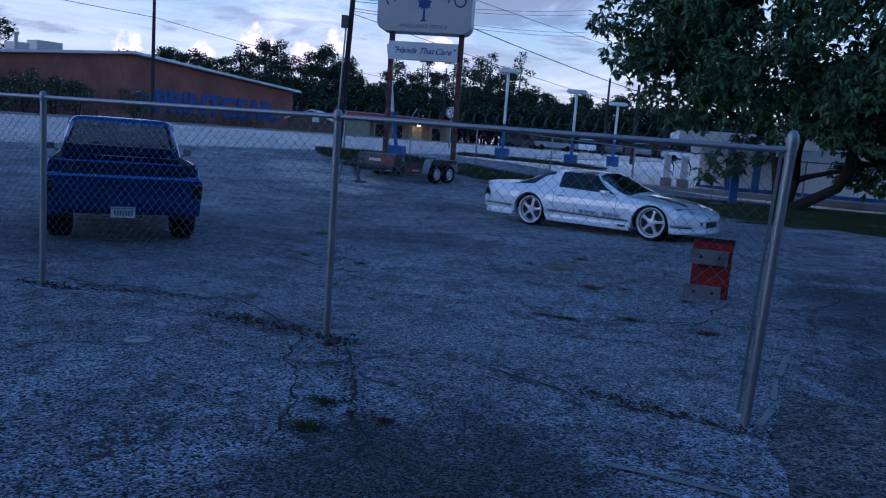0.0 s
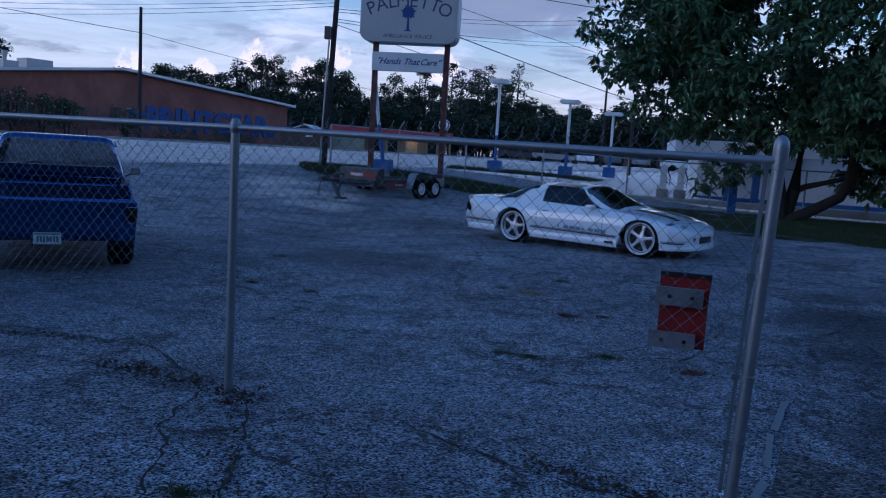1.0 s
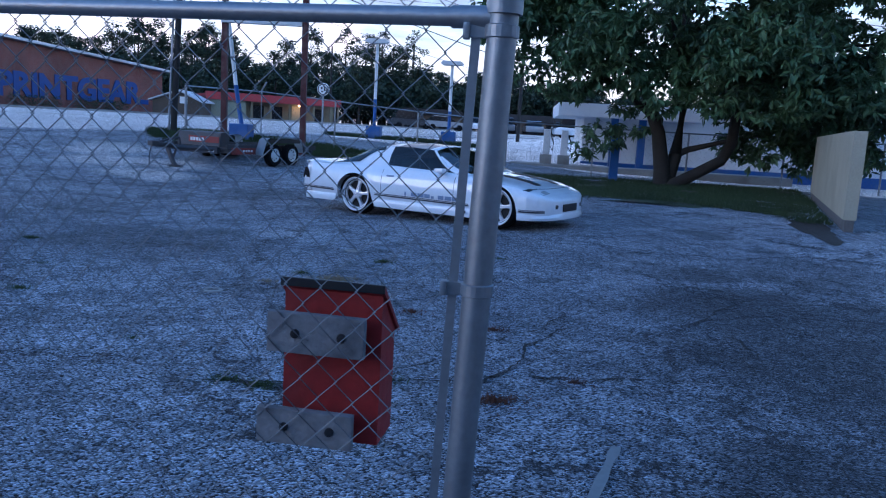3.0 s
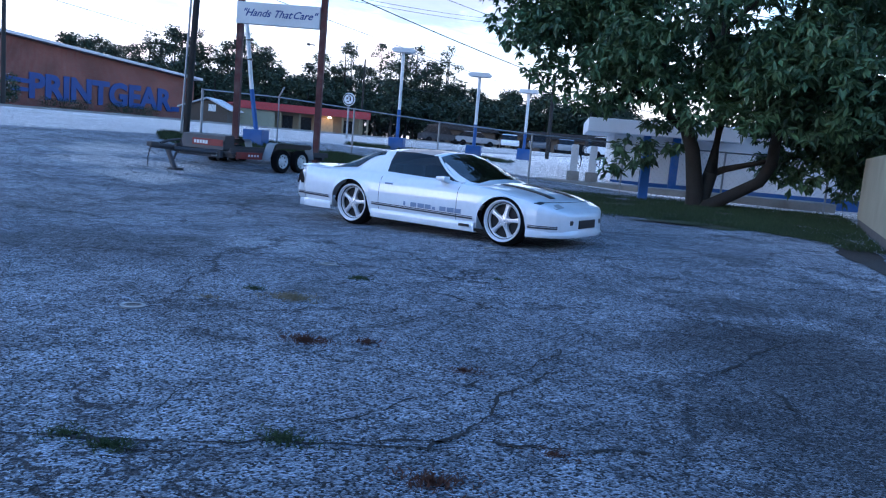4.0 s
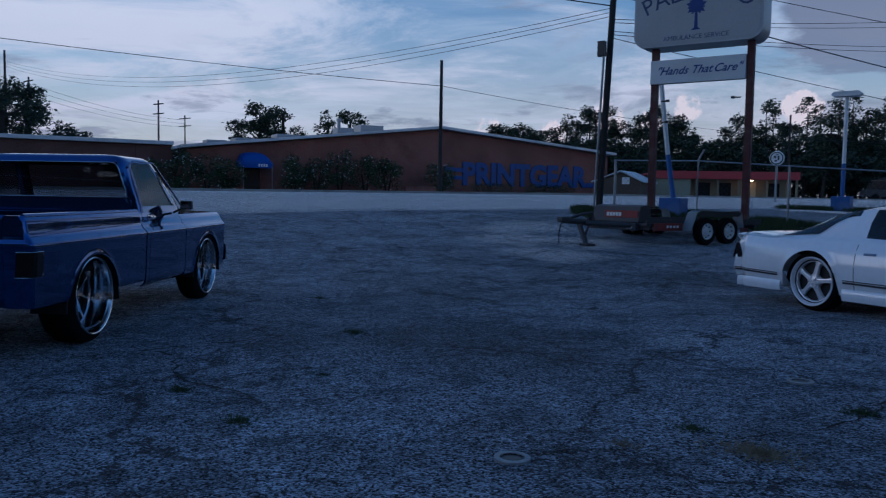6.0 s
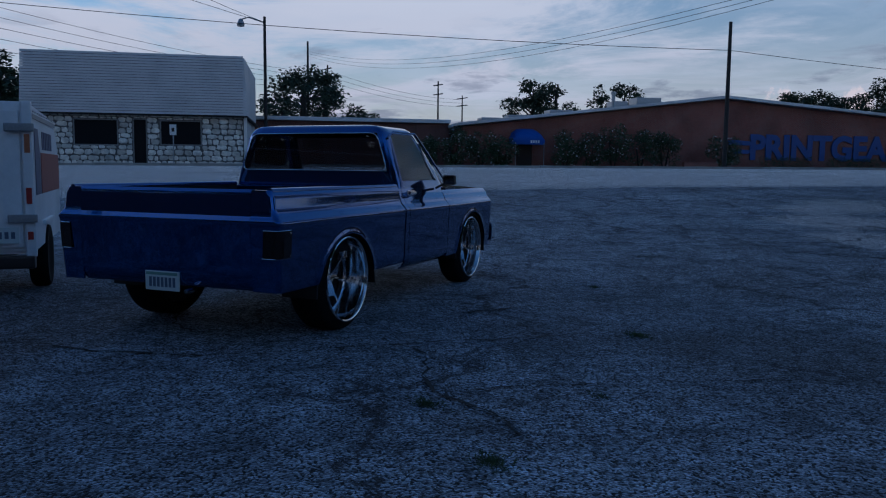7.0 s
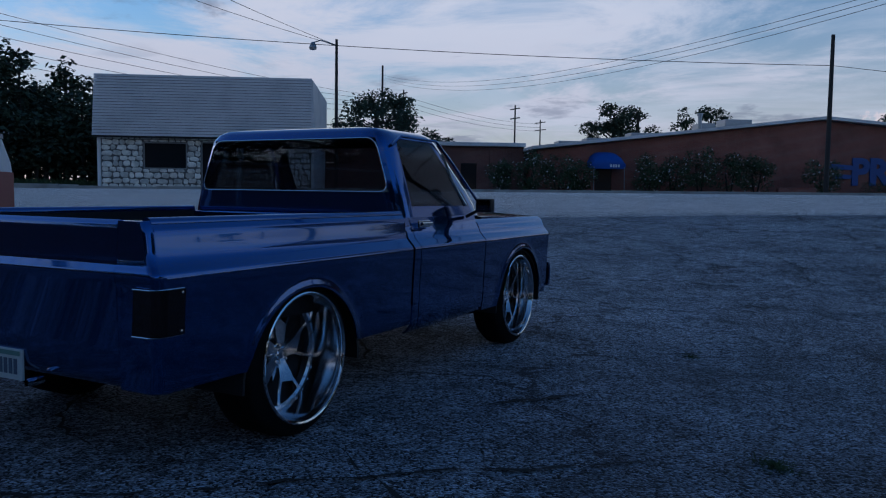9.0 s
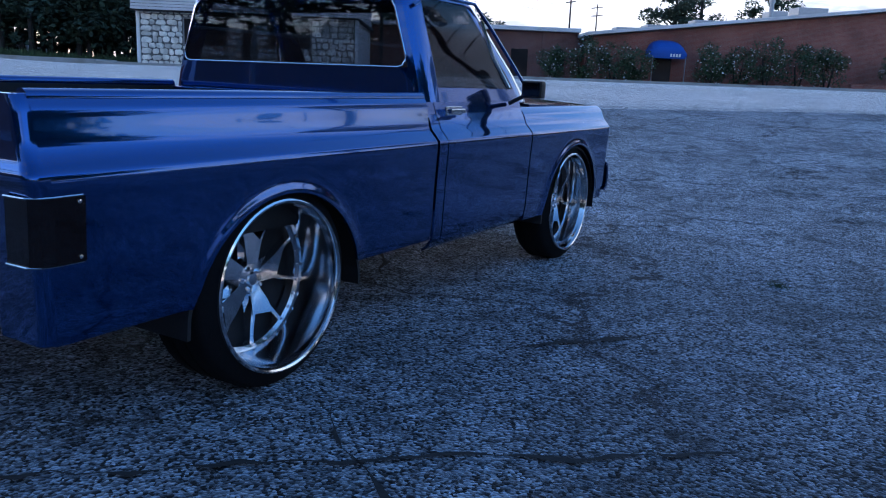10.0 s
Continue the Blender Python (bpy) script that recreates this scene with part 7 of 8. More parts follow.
for side in (-1, 1):
    y = side * 1.03
    bm = bmesh.new()
    rows = [[(x, y - 0.13, z), (x, y + 0.13, z)] for x, z in ((-0.80, 0.35), (-0.72, 0.68), (-0.62, 0.73), (0.62, 0.73), (0.74, 0.68), (0.92, 0.30))]
    vs = [[bm.verts.new(p) for p in q] for q in rows]
    for p, q in zip(vs, vs[1:]):
        bm.faces.new((p[0], p[1], q[1], q[0]))
    bmesh.ops.solidify(bm, geom=bm.faces[:], thickness=0.02)
    guard = part("mudguard", bm, FENDER, trailer, "pale mudguard over two wheels")
    bm = bmesh.new()
    prism(bm, [(-0.70, 0.66), (-0.62, 0.71), (0.62, 0.71), (0.72, 0.66), (0.64, 0.60), (-0.62, 0.60)], 0.02, pose(0, y + side * 0.11, 0))
    part("guard_skirt", bm, DARK, guard)
    for x in (-0.36, 0.36):
        w = new("wheel")
        w.parent = trailer
        w.matrix_basis = pose(x, side * 1.13, 0.285) if side < 0 else pose(x, side * 1.13, 0.285, 0, 0, 180)
        bm = bmesh.new()
        lathe(bm, [(0.17, 0.01), (0.265, -0.005), (0.29, 0.03), (0.29, 0.15), (0.265, 0.18), (0.17, 0.17)], 32)
        part("tyre", bm, BLACK, w, smooth=True)
        bm = bmesh.new()
        lathe(bm, [(0.175, 0.005), (0.165, 0.0), (0.15, 0.04), (0.115, 0.05), (0.07, 0.03), (0.05, 0.0), (0.0005, -0.005)], 28)
        rim = part("rim", bm, WHITE, w, smooth=True)
        bm = bmesh.new()
        for k in range(8):
            a = k * math.pi / 4
            lathe(bm, [(0.0005, -0.002), (0.017, 0.0), (0.017, 0.02)], 8, m=pose(0.125 * math.cos(a), 0.034, 0.125 * math.sin(a)))
        part("vent_holes", bm, DARK, rim)

# box trailer beside the pickup
cargo = thing("cargo_trailer", pose(-6.44, 9.82, -0.06, 0, 0, 169), "white rounded cargo trailer with a red band", "trailer")
CARGO_WHITE = mat("white_trailer_panel", (0.82, 0.82, 0.82), 0.45, 0.1, 0.08, 1, 20, dirt=(0.4, 0.4, 0.38), dirt_amount=0.4)
CARGO_RED = mat("orange_red_band", (0.30, 0.055, 0.04), 0.5, 0, 0.1)
CARGO_BLUE = mat("dark_graphic", (0.10, 0.11, 0.18), 0.5, 0, 0.1)
bm = bmesh.new()
prof = [(0.0, 0.42), (2.3, 0.42), (2.42, 0.6), (2.42, 1.15), (2.30, 1.42), (2.02, 1.62), (1.6, 1.70), (0.0, 1.74)]
prism(bm, prof, 1.5, pose(0, 0.0, 0))
bmesh.ops.bevel(bm, geom=bm.edges[:], offset=0.03, segments=2, affect="EDGES")
part("box_body", bm, CARGO_WHITE, cargo)
bm = bmesh.new()
box(bm, 0.62, 2.35, -0.006, -0.002, 0.93, 1.31)
part("side_band", bm, CARGO_RED, cargo, "brownish red painted band")
bm = bmesh.new()
prism(bm, [(0.16, 0.93), (0.58, 0.93), (0.54, 1.30), (0.42, 1.52), (0.16, 1.52)], 0.004, pose(0, -0.007, 0))
part("side_graphic", bm, CARGO_BLUE, cargo)
for k in range(6):
    bm = bmesh.new()
    box(bm, 0.75 + 0.15 * k, 0.85 + 0.15 * k, -0.008, -0.003, 1.34, 1.51)
    part("letter_bar", bm, CARGO_BLUE, cargo)
bm = bmesh.new()
for k in range(14):
    box(bm, 0.12 + 0.16 * k, 0.135 + 0.16 * k, -0.010, -0.003, 1.655, 1.67)
box(bm, 0.0, 2.0, -0.012, -0.002, 1.60, 1.64)
part("roof_trim", bm, STEEL, cargo)
for y in (-0.01, 1.43):
    bm = bmesh.new()
    box(bm, -0.05, 0.03, y, y + 0.08, 0.40, 1.74, 0.01)
    post_o = part("corner_post", bm, CARGO_WHITE, cargo)
    for z, col, h in ((1.30, mat("amber_lamp", (0.45, 0.16, 0.08), 0.3), 0.16), (0.86, mat("red_lamp", (0.35, 0.03, 0.03), 0.3), 0.14), (0.55, mat("red_lens", (0.35, 0.03, 0.03), 0.3), 0.07)):
        bm = bmesh.new()
        box(bm, -0.062, -0.05, y + 0.018, y + 0.062, z, z + h, 0.004)
        part("marker_lamp", bm, col, post_o)
for z in (1.48, 0.70):
    bm = bmesh.new()
    box(bm, -0.085, -0.052, -0.03, 0.20, z, z + 0.07, 0.01)
    part("hinge", bm, STEEL, cargo)
bm = bmesh.new()
box(bm, -0.03, -0.004, 0.09, 1.41, 0.48, 1.66, 0.01)
part("rear_door", bm, CARGO_WHITE, cargo)
bm = bmesh.new()
box(bm, -0.10, 0.02, 0.0, 1.5, 0.30, 0.41, 0.02)
box(bm, 0.0, 2.9, 0.3, 0.4, 0.30, 0.41)
box(bm, 0.0, 2.9, 1.1, 1.2, 0.30, 0.41)
part("chassis", bm, DARK, cargo)
bm = bmesh.new()
box(bm, -0.064, -0.055, 0.12, 0.40, 0.52, 0.66)
cp = part("number_plate", bm, PLATE, cargo)
for k in range(5):
    bm = bmesh.new()
    box(bm, -0.068, -0.0645, 0.15 + 0.05 * k, 0.18 + 0.05 * k, 0.56, 0.62)
    part("plate_bar", bm, PLATE_INK, cp)
for y, rz in ((-0.02, 0), (1.52, 180)):
    bm = bmesh.new()
    lathe(bm, [(0.0005, 0.02), (0.17, 0.02), (0.19, 0.01), (0.29, 0.0), (0.31, 0.03), (0.31, 0.14), (0.28, 0.17), (0.0005, 0.17)], 32, m=pose(1.0, y, 0.31, 0, 0, rz))
    part("wheel", bm, BLACK, cargo, smooth=True)
    bm = bmesh.new()
    box(bm, 0.62, 1.38, (y - 0.01) if rz == 0 else (y - 0.2), (y + 0.2) if rz == 0 else (y + 0.01), 0.63, 0.68, 0.02)
    part("mudguard", bm, CARGO_WHITE, cargo)

# access sign before the shop, utility lids, distant cars
post_sign = thing("access_sign", RD @ pose(2.15, 45.6, 1.25), "small white parking sign on a thin post", "sign")
bm = bmesh.new()
ring_tube(bm, [(0, 0, 0), (0, 0, 2.0)], 0.03, 8)
part("post", bm, STEEL, post_sign)
bm = bmesh.new()
box(bm, -0.17, 0.17, -0.05, -0.03, 1.5, 2.05, 0.01)
plate2 = part("plate", bm, WHITE, post_sign)
bm = bmesh.new()
box(bm, -0.07, 0.07, -0.056, -0.052, 1.68, 1.88)
part("symbol_bar", bm, DARK, plate2)
LID = mat("pale_lid_metal", (0.34, 0.34, 0.33), 0.6, 0.2, 0.2, 8, 60, 0.2)
for x, y in ((0.17, 11.49), (0.83, 14.08), (-1.27, 6.36), (2.3, 16.4)):
    lid = thing("manhole_cover", pose(x, y, ground_z(x, y)), "small pale round cover set in the asphalt", "manhole cover", "manhole covers")
    bm = bmesh.new()
    lathe(bm, [(0.088, 0.0), (0.088, 0.012), (0.06, 0.014), (0.058, 0.009)], 28, "Z")
    part("rim", bm, LID, lid)
    bm = bmesh.new()
    lathe(bm, [(0.057, 0.002), (0.05, 0.006), (0.03, 0.007), (0.0005, 0.007)], 28, "Z")
    part("cap", bm, DARK if y > 11 else LID, lid)


def far_car(x, y, turn, color, tall=0.0):
    c = thing("parked_car", pose(x, y, ground_z(x, y), 0, 0, turn), "distant parked car in the far lot", "car", "distant parked cars")
    bm = bmesh.new()
    prism(bm, [(-2.2, 0.35), (2.2, 0.35), (2.25, 0.6), (2.1, 0.78), (1.1, 0.88), (-1.9, 0.92 + tall * 0.2), (-2.2, 0.85), (-2.25, 0.6)], 1.75, pose(0, -0.875, 0))
    bmesh.ops.bevel(bm, geom=bm.edges[:], offset=0.05, segments=2, affect="EDGES")
    part("body", bm, color, c, smooth=True)
    bm = bmesh.new()
    prism(bm, [(1.0, 0.86), (0.4, 1.36 + tall), (-1.2 - tall, 1.38 + tall), (-1.85, 0.92)], 1.45, pose(0, -0.725, 0))
    part("glasshouse", bm, WINDOW_DARK, c)
    bm = bmesh.new()
    prism(bm, [(0.45, 1.34 + tall), (0.35, 1.42 + tall), (-1.15 - tall, 1.44 + tall), (-1.3 - tall, 1.36 + tall)], 1.42, pose(0, -0.71, 0))
    part("roof", bm, color, c)
    for wx in (-1.35, 1.35):
        for wy, rz in ((-0.89, 0), (0.89, 180)):
            bm = bmesh.new()
            lathe(bm, [(0.0005, 0.01), (0.2, 0.0), (0.31, 0.02), (0.32, 0.18), (0.0005, 0.18)], 20, m=pose(wx, wy, 0.32, 0, 0, rz))
            part("wheel", bm, BLACK, c)


CAR_COLORS = [SKY_TINTED_WHITE, mat("silver_car_paint", (0.35, 0.36, 0.38), 0.35, 0.4, 0.05, coat=0.8), mat("dark_car_paint", (0.03, 0.03, 0.035), 0.35, 0.2, 0.05, coat=0.8), mat("red_car_paint", (0.25, 0.02, 0.02), 0.35, 0.1, 0.05, coat=0.8), mat("grey_car_paint", (0.12, 0.13, 0.15), 0.35, 0.3, 0.05, coat=0.8)]
for i, (x, y, a, c, tall) in enumerate(((-8.5, 83, 20, 2, 0.3), (-5.2, 84, 15, 1, 0.0), (-2.0, 84, 100, 0, 0.0), (0.8, 85, 95, 4, 0.2), (3.6, 85, 95, 1, 0.0), (6.2, 84, 90, 2, 0.0), (7.5, 74, 5, 0, 0.35), (11.5, 80, 95, 4, 0.0), (14.5, 80, 90, 1, 0.0), (13.0, 60, 20, 0, 0.0), (17.5, 82, 95, 3, 0.0), (21, 83, 95, 0, 0.1))):
    far_car(x, y, a, CAR_COLORS[c], tall)
far_car(-53.5, -4.5, 70, CAR_COLORS[0], 0.2)

# across the road to the west: a parked van and a run of fence by the woods
far_car(-75.0, 5.0, 84, SKY_TINTED_WHITE, 0.35)
fence3 = thing("chain_link_fence", pose(-73.15, 6.46, 1.27, 0, 0, 93), "distant chain-link fence beside the dark woods", "fence")
for k in range(5):
    bm = bmesh.new()
    ring_tube(bm, [(0.9 * k, 0, -0.1), (0.9 * k, 0, 1.25)], 0.03, 8)
    part("post", bm, STEEL, fence3)
bm = bmesh.new()
ring_tube(bm, [(0, 0, 1.24), (3.6, 0, 1.24)], 0.025, 8)
part("top_rail", bm, STEEL, fence3)
bm = bmesh.new()
link_mesh(bm, 3.55, 0.05, 1.22, 0.14, 0.006)
tagged(part("link_mesh", bm, LINK, fence3), kind="stuff")

# ---- plants ----
def leaf_mat(name, dark, light, rough=0.6, each=0.55):
    m = bpy.data.materials.new(name)
    m.use_nodes = True
    N, L = m.node_tree.nodes, m.node_tree.links
    bs = N["Principled BSDF"]
    geo = N.new("ShaderNodeNewGeometry")
    tc = N.new("ShaderNodeTexCoord")
    nz = N.new("ShaderNodeTexNoise")
    nz.inputs["Scale"].default_value = 0.6
    L.new(tc.outputs["Object"], nz.inputs["Vector"])
    ad = N.new("ShaderNodeMath")
    ad.operation = "MULTIPLY_ADD"
    ad.inputs[1].default_value = each
    L.new(geo.outputs["Random Per Island"], ad.inputs[0])
    L.new(nz.outputs["Fac"], ad.inputs[2])
    mr = N.new("ShaderNodeMapRange")
    mr.inputs["From Min"].default_value, mr.inputs["From Max"].default_value = 0.36 + 0.12 * (each < 0.3), (0.55 + each if each > 0.3 else 0.74)
    L.new(ad.outputs[0], mr.inputs["Value"])
    mx = N.new("ShaderNodeMixRGB")
    mx.inputs["Color1"].default_value, mx.inputs["Color2"].default_value = (*dark, 1), (*light, 1)
    L.new(mr.outputs[0], mx.inputs["Fac"])
    L.new(mx.outputs[0], bs.inputs["Base Color"])
    bs.inputs["Roughness"].default_value = rough
    bs.inputs["Subsurface Weight"].default_value = 0.0
    return m


LEAF = leaf_mat("broad_leaf", (0.018, 0.042, 0.02), (0.088, 0.165, 0.07), 0.5, 0.3)
PINE = leaf_mat("far_foliage", (0.013, 0.027, 0.018), (0.042, 0.07, 0.04), 0.85)
SHRUB = leaf_mat("shrub_leaf", (0.02, 0.045, 0.02), (0.05, 0.095, 0.035), 0.7)
FLOWER = mat("white_blossom", (0.62, 0.58, 0.58), 0.8, 0, 0.15)
GRASS = leaf_mat("grass_blade", (0.022, 0.04, 0.014), (0.055, 0.085, 0.03), 0.85)
DRY = leaf_mat("dry_grass", (0.22, 0.17, 0.10), (0.40, 0.33, 0.22), 0.9)
RUSTY = leaf_mat("rusty_weed", (0.08, 0.03, 0.02), (0.17, 0.075, 0.045), 0.9)
WEED = leaf_mat("green_weed", (0.03, 0.05, 0.018), (0.085, 0.12, 0.045), 0.85)
LITTER = leaf_mat("dead_leaf", (0.02, 0.014, 0.010), (0.10, 0.065, 0.04), 0.9)
SOIL = mat("dark_soil", (0.035, 0.028, 0.022), 0.95, 0, 0.35, 2, 40, 0.5)
TURF = mat("turf_floor", (0.035, 0.055, 0.02), 0.95, 0, 0.35, 2.5, 50, 0.5, dirt=(0.06, 0.045, 0.03), dirt_amount=0.8, dirt_scale=1.2)
BARK = mat("grey_brown_bark", (0.03, 0.026, 0.022), 0.9, 0, 0.3, 4, 30, 0.6)


def leaves(points, size, rng, droop=0.5, wide=0.42):
    """Vertices and faces of one folded leaf at each point."""
    n = len(points)
    a = rng.uniform(0, 2 * np.pi, n)
    tilt = rng.normal(-droop, 0.45, n)
    d = np.stack([np.cos(a) * np.cos(tilt), np.sin(a) * np.cos(tilt), np.sin(tilt)], 1)
    side = np.cross(d, rng.normal(0, 1, (n, 3)) * 0.5 + np.array([0, 0, 1.0]))
    side /= np.linalg.norm(side, axis=1)[:, None] + 1e-9
    up = np.cross(side, d)
    s = size * rng.uniform(0.6, 1.25, n)[:, None]
    p = np.asarray(points)
    v = np.stack([p, p + d * s * 0.5 + side * s * wide * 0.5 + up * s * 0.08, p + d * s, p + d * s * 0.5 - side * s * wide * 0.5 + up * s * 0.08], 1).reshape(-1, 3)
    i = np.arange(n)[:, None] * 4
    f = np.concatenate([i + [[0, 1, 2]], i + [[0, 2, 3]]], 1).reshape(-1, 3)
    return v, f


def cloud(clumps, per, rng, shell=0.55):
    """Points in clumps (x, y, z, rx, ry, rz), more of them near the skin."""
    out = []
    for x, y, z, rx, ry, rz in clumps:
        n = max(4, int(per * rx * ry))
        d = rng.normal(0, 1, (n, 3))
        d /= np.linalg.norm(d, axis=1)[:, None]
        r = rng.uniform(shell, 1.0, n) ** 0.6 * (1 + 0.12 * rng.normal(0, 1, n))
        out.append(np.array([x, y, z]) + d * r[:, None] * np.array([rx, ry, rz]))
    return np.concatenate(out)


def foliage(name, pts, size, rng, material, parent=None, droop=0.5, wide=0.42, label="", at=None):
    v, f = leaves(pts, size, rng, droop, wide)
    me = bpy.data.meshes.new(name)
    me.from_pydata(v.tolist(), [], f.tolist())
    me.materials.append(material)
    ob = new(name, me)
    if parent is not None:
        ob.parent = parent
    if at is not None:
        ob.matrix_basis = at
    if label:
        tagged(ob, label)
    return ob


# the big broad-leaved tree on the grass strip
TX, TY = 7.0, 29.3
tree = thing("broadleaf_tree", pose(TX, TY, 0.07), "large dark broad-leaved tree with several low leaning stems", "tree")
limbs = [
    ([(0, 0, -0.2), (-0.05, 0, 0.5), (-0.25, 0, 1.6), (-0.9, -0.1, 3.2), (-2.2, -0.4, 5.0), (-4.0, -0.8, 6.4)], [0.42, 0.36, 0.30, 0.24, 0.15, 0.05]),
    ([(0.1, 0.1, -0.1), (0.35, 0.2, 1.0), (0.5, 0.3, 2.8), (0.3, 0.5, 5.2), (0.2, 0.6, 8.5)], [0.34, 0.30, 0.25, 0.18, 0.06]),
    ([(0.15, -0.1, 0.0), (0.9, -0.2, 0.45), (1.6, -0.2, 0.88), (1.86, -0.2, 1.4), (1.95, -0.1, 2.8), (2.35, 0.2, 4.2), (3.8, 0.5, 7.2)], [0.30, 0.26, 0.25, 0.25, 0.23, 0.18, 0.06]),
    ([(0.4, 0.2, 1.0), (0.7, 0.2, 1.15), (1.2, 0.1, 1.3), (1.85, -0.1, 1.5)], [0.18, 0.15, 0.12, 0.10]),
    ([(-0.4, 0, 2.0), (-1.6, -0.6, 2.9), (-3.2, -1.2, 3.4)], [0.16, 0.10, 0.04]),
    ([(2.0, -0.1, 3.0), (4.2, -0.8, 4.2), (5.8, -1.2, 4.4)], [0.14, 0.09, 0.03]),
    ([(0.4, 0.3, 3.2), (-0.5, -1.5, 5.0), (-1.0, -3.0, 6.0)], [0.14, 0.09, 0.03]),
    ([(0.3, 0.5, 5.0), (1.6, -1.4, 6.6), (2.4, -2.6, 7.2)], [0.12, 0.08, 0.03]),
]
bm = bmesh.new()
for pts, rad in limbs:
    ring_tube(bm, pts, [q * 0.66 for q in rad], 10)
part("trunk", bm, BARK, tree, "forked grey-brown trunk and limbs", smooth=True)
rng = np.random.default_rng(5)
clumps = []
for k in range(205):
    u = rng.normal(0, 1, 3)
    u /= np.linalg.norm(u)
    r = rng.uniform(0.35, 1.0) ** 0.5
    x, y, z = u[0] * 6.0 * r + 1.3, u[1] * 5.0 * r, 6.5 + u[2] * 4.5 * r
    # open over the stems, and drawn in at the lower rim
    if z < 3.4 and abs(x - 1.2) < 3.0:
        z = 3.4 + rng.uniform(0, 0.8)
    if x < -4.9 and z < 4.4:
        z += 2.0
    s = rng.uniform(0.55, 1.05)
    clumps.append((x, y, z, s, s, s * 0.8))
for x, y, z, s in ((-2.9, -1.2, 2.7, 0.5), (-3.4, -1.4, 2.9, 0.8), (-4.4, -1.2, 3.4, 0.8), (-5.4, -1.0, 4.6, 0.9), (-5.9, -0.6, 5.9, 0.9), (-6.1, -0.5, 7.2, 0.9),
                   (3.6, -1.0, 2.5, 0.9), (4.4, -1.2, 2.2, 0.9), (5.3, -1.0, 2.4, 1.0), (5.2, 0.6, 1.7, 0.8), (6.2, -0.6, 2.6, 1.0), (4.0, 0.8, 1.6, 0.6), (6.8, -1.8, 3.0, 1.0), (0.2, -1.6, 3.1, 0.7), (1.4, -1.9, 2.9, 0.7), (-1.1, -1.5, 2.7, 0.6), (2.5, -2.2, 3.4, 0.8), (0.6, -2.4, 2.6, 0.7), (1.9, -2.6, 2.5, 0.7), (-0.4, -2.2, 2.5, 0.7), (3.0, -2.6, 2.6, 0.8), (-1.7, -2.0, 3.2, 0.8), (-2.8, -2.0, 3.6, 0.9), (4.6, -2.4, 3.0, 0.9)):
    clumps.append((x, y, z, s, s, s * 0.75))
for k in range(34):
    s = rng.uniform(0.6, 0.95)
    clumps.append((rng.uniform(-4.9, -2.6), rng.uniform(-1.8, 1.2), rng.uniform(4.2, 9.6), s, s, s * 0.8))
for k in range(24):
    s = rng.uniform(0.5, 0.85)
    clumps.append((rng.uniform(3.6, 8.2), rng.uniform(-0.6, 2.4), rng.uniform(1.0, 3.8), s, s, s * 0.8))
for k in range(15):
    s = rng.uniform(0.45, 0.75)
    clumps.append((rng.uniform(1.4, 5.2), rng.uniform(0.6, 2.6), rng.uniform(1.5, 3.6), s, s, s * 0.8))
for k in range(13):
    s = rng.uniform(0.22, 0.40)
    clumps.append((rng.uniform(-2.6, -0.5), rng.uniform(-0.6, 1.2), rng.uniform(0.95, 2.3), s, s, s * 0.8))
for k in range(26):
    s = rng.uniform(0.3, 0.55)
    clumps.append((rng.uniform(2.4, 6.4), rng.uniform(0.2, 2.4), rng.uniform(0.75, 2.2), s, s, s * 0.8))
for k in range(22):
    s = rng.uniform(0.7, 1.0)
    clumps.append((rng.uniform(1.0, 8.5), rng.uniform(-3.5, 2.5), rng.uniform(4.8, 10.0), s, s, s * 0.8))
pts = np.repeat(cloud(clumps, 74, rng, 0.25), 7, axis=0)
pts = pts + rng.normal(0, 0.025, pts.shape)
crown = foliage("crown", pts, 0.28, rng, LEAF, tree, 0.62, 0.40, "dense drooping dark green leaves in clusters")
tagged(crown, kind="stuff")

# grass
def inside(poly, x, y):
    c, j = False, len(poly) - 1
    for i in range(len(poly)):
        (xi, yi), (xj, yj) = poly[i], poly[j]
        if (yi > y) != (yj > y) and x < (xj - xi) * (y - yi) / (yj - yi) + xi:
            c = not c
        j = i
    return c


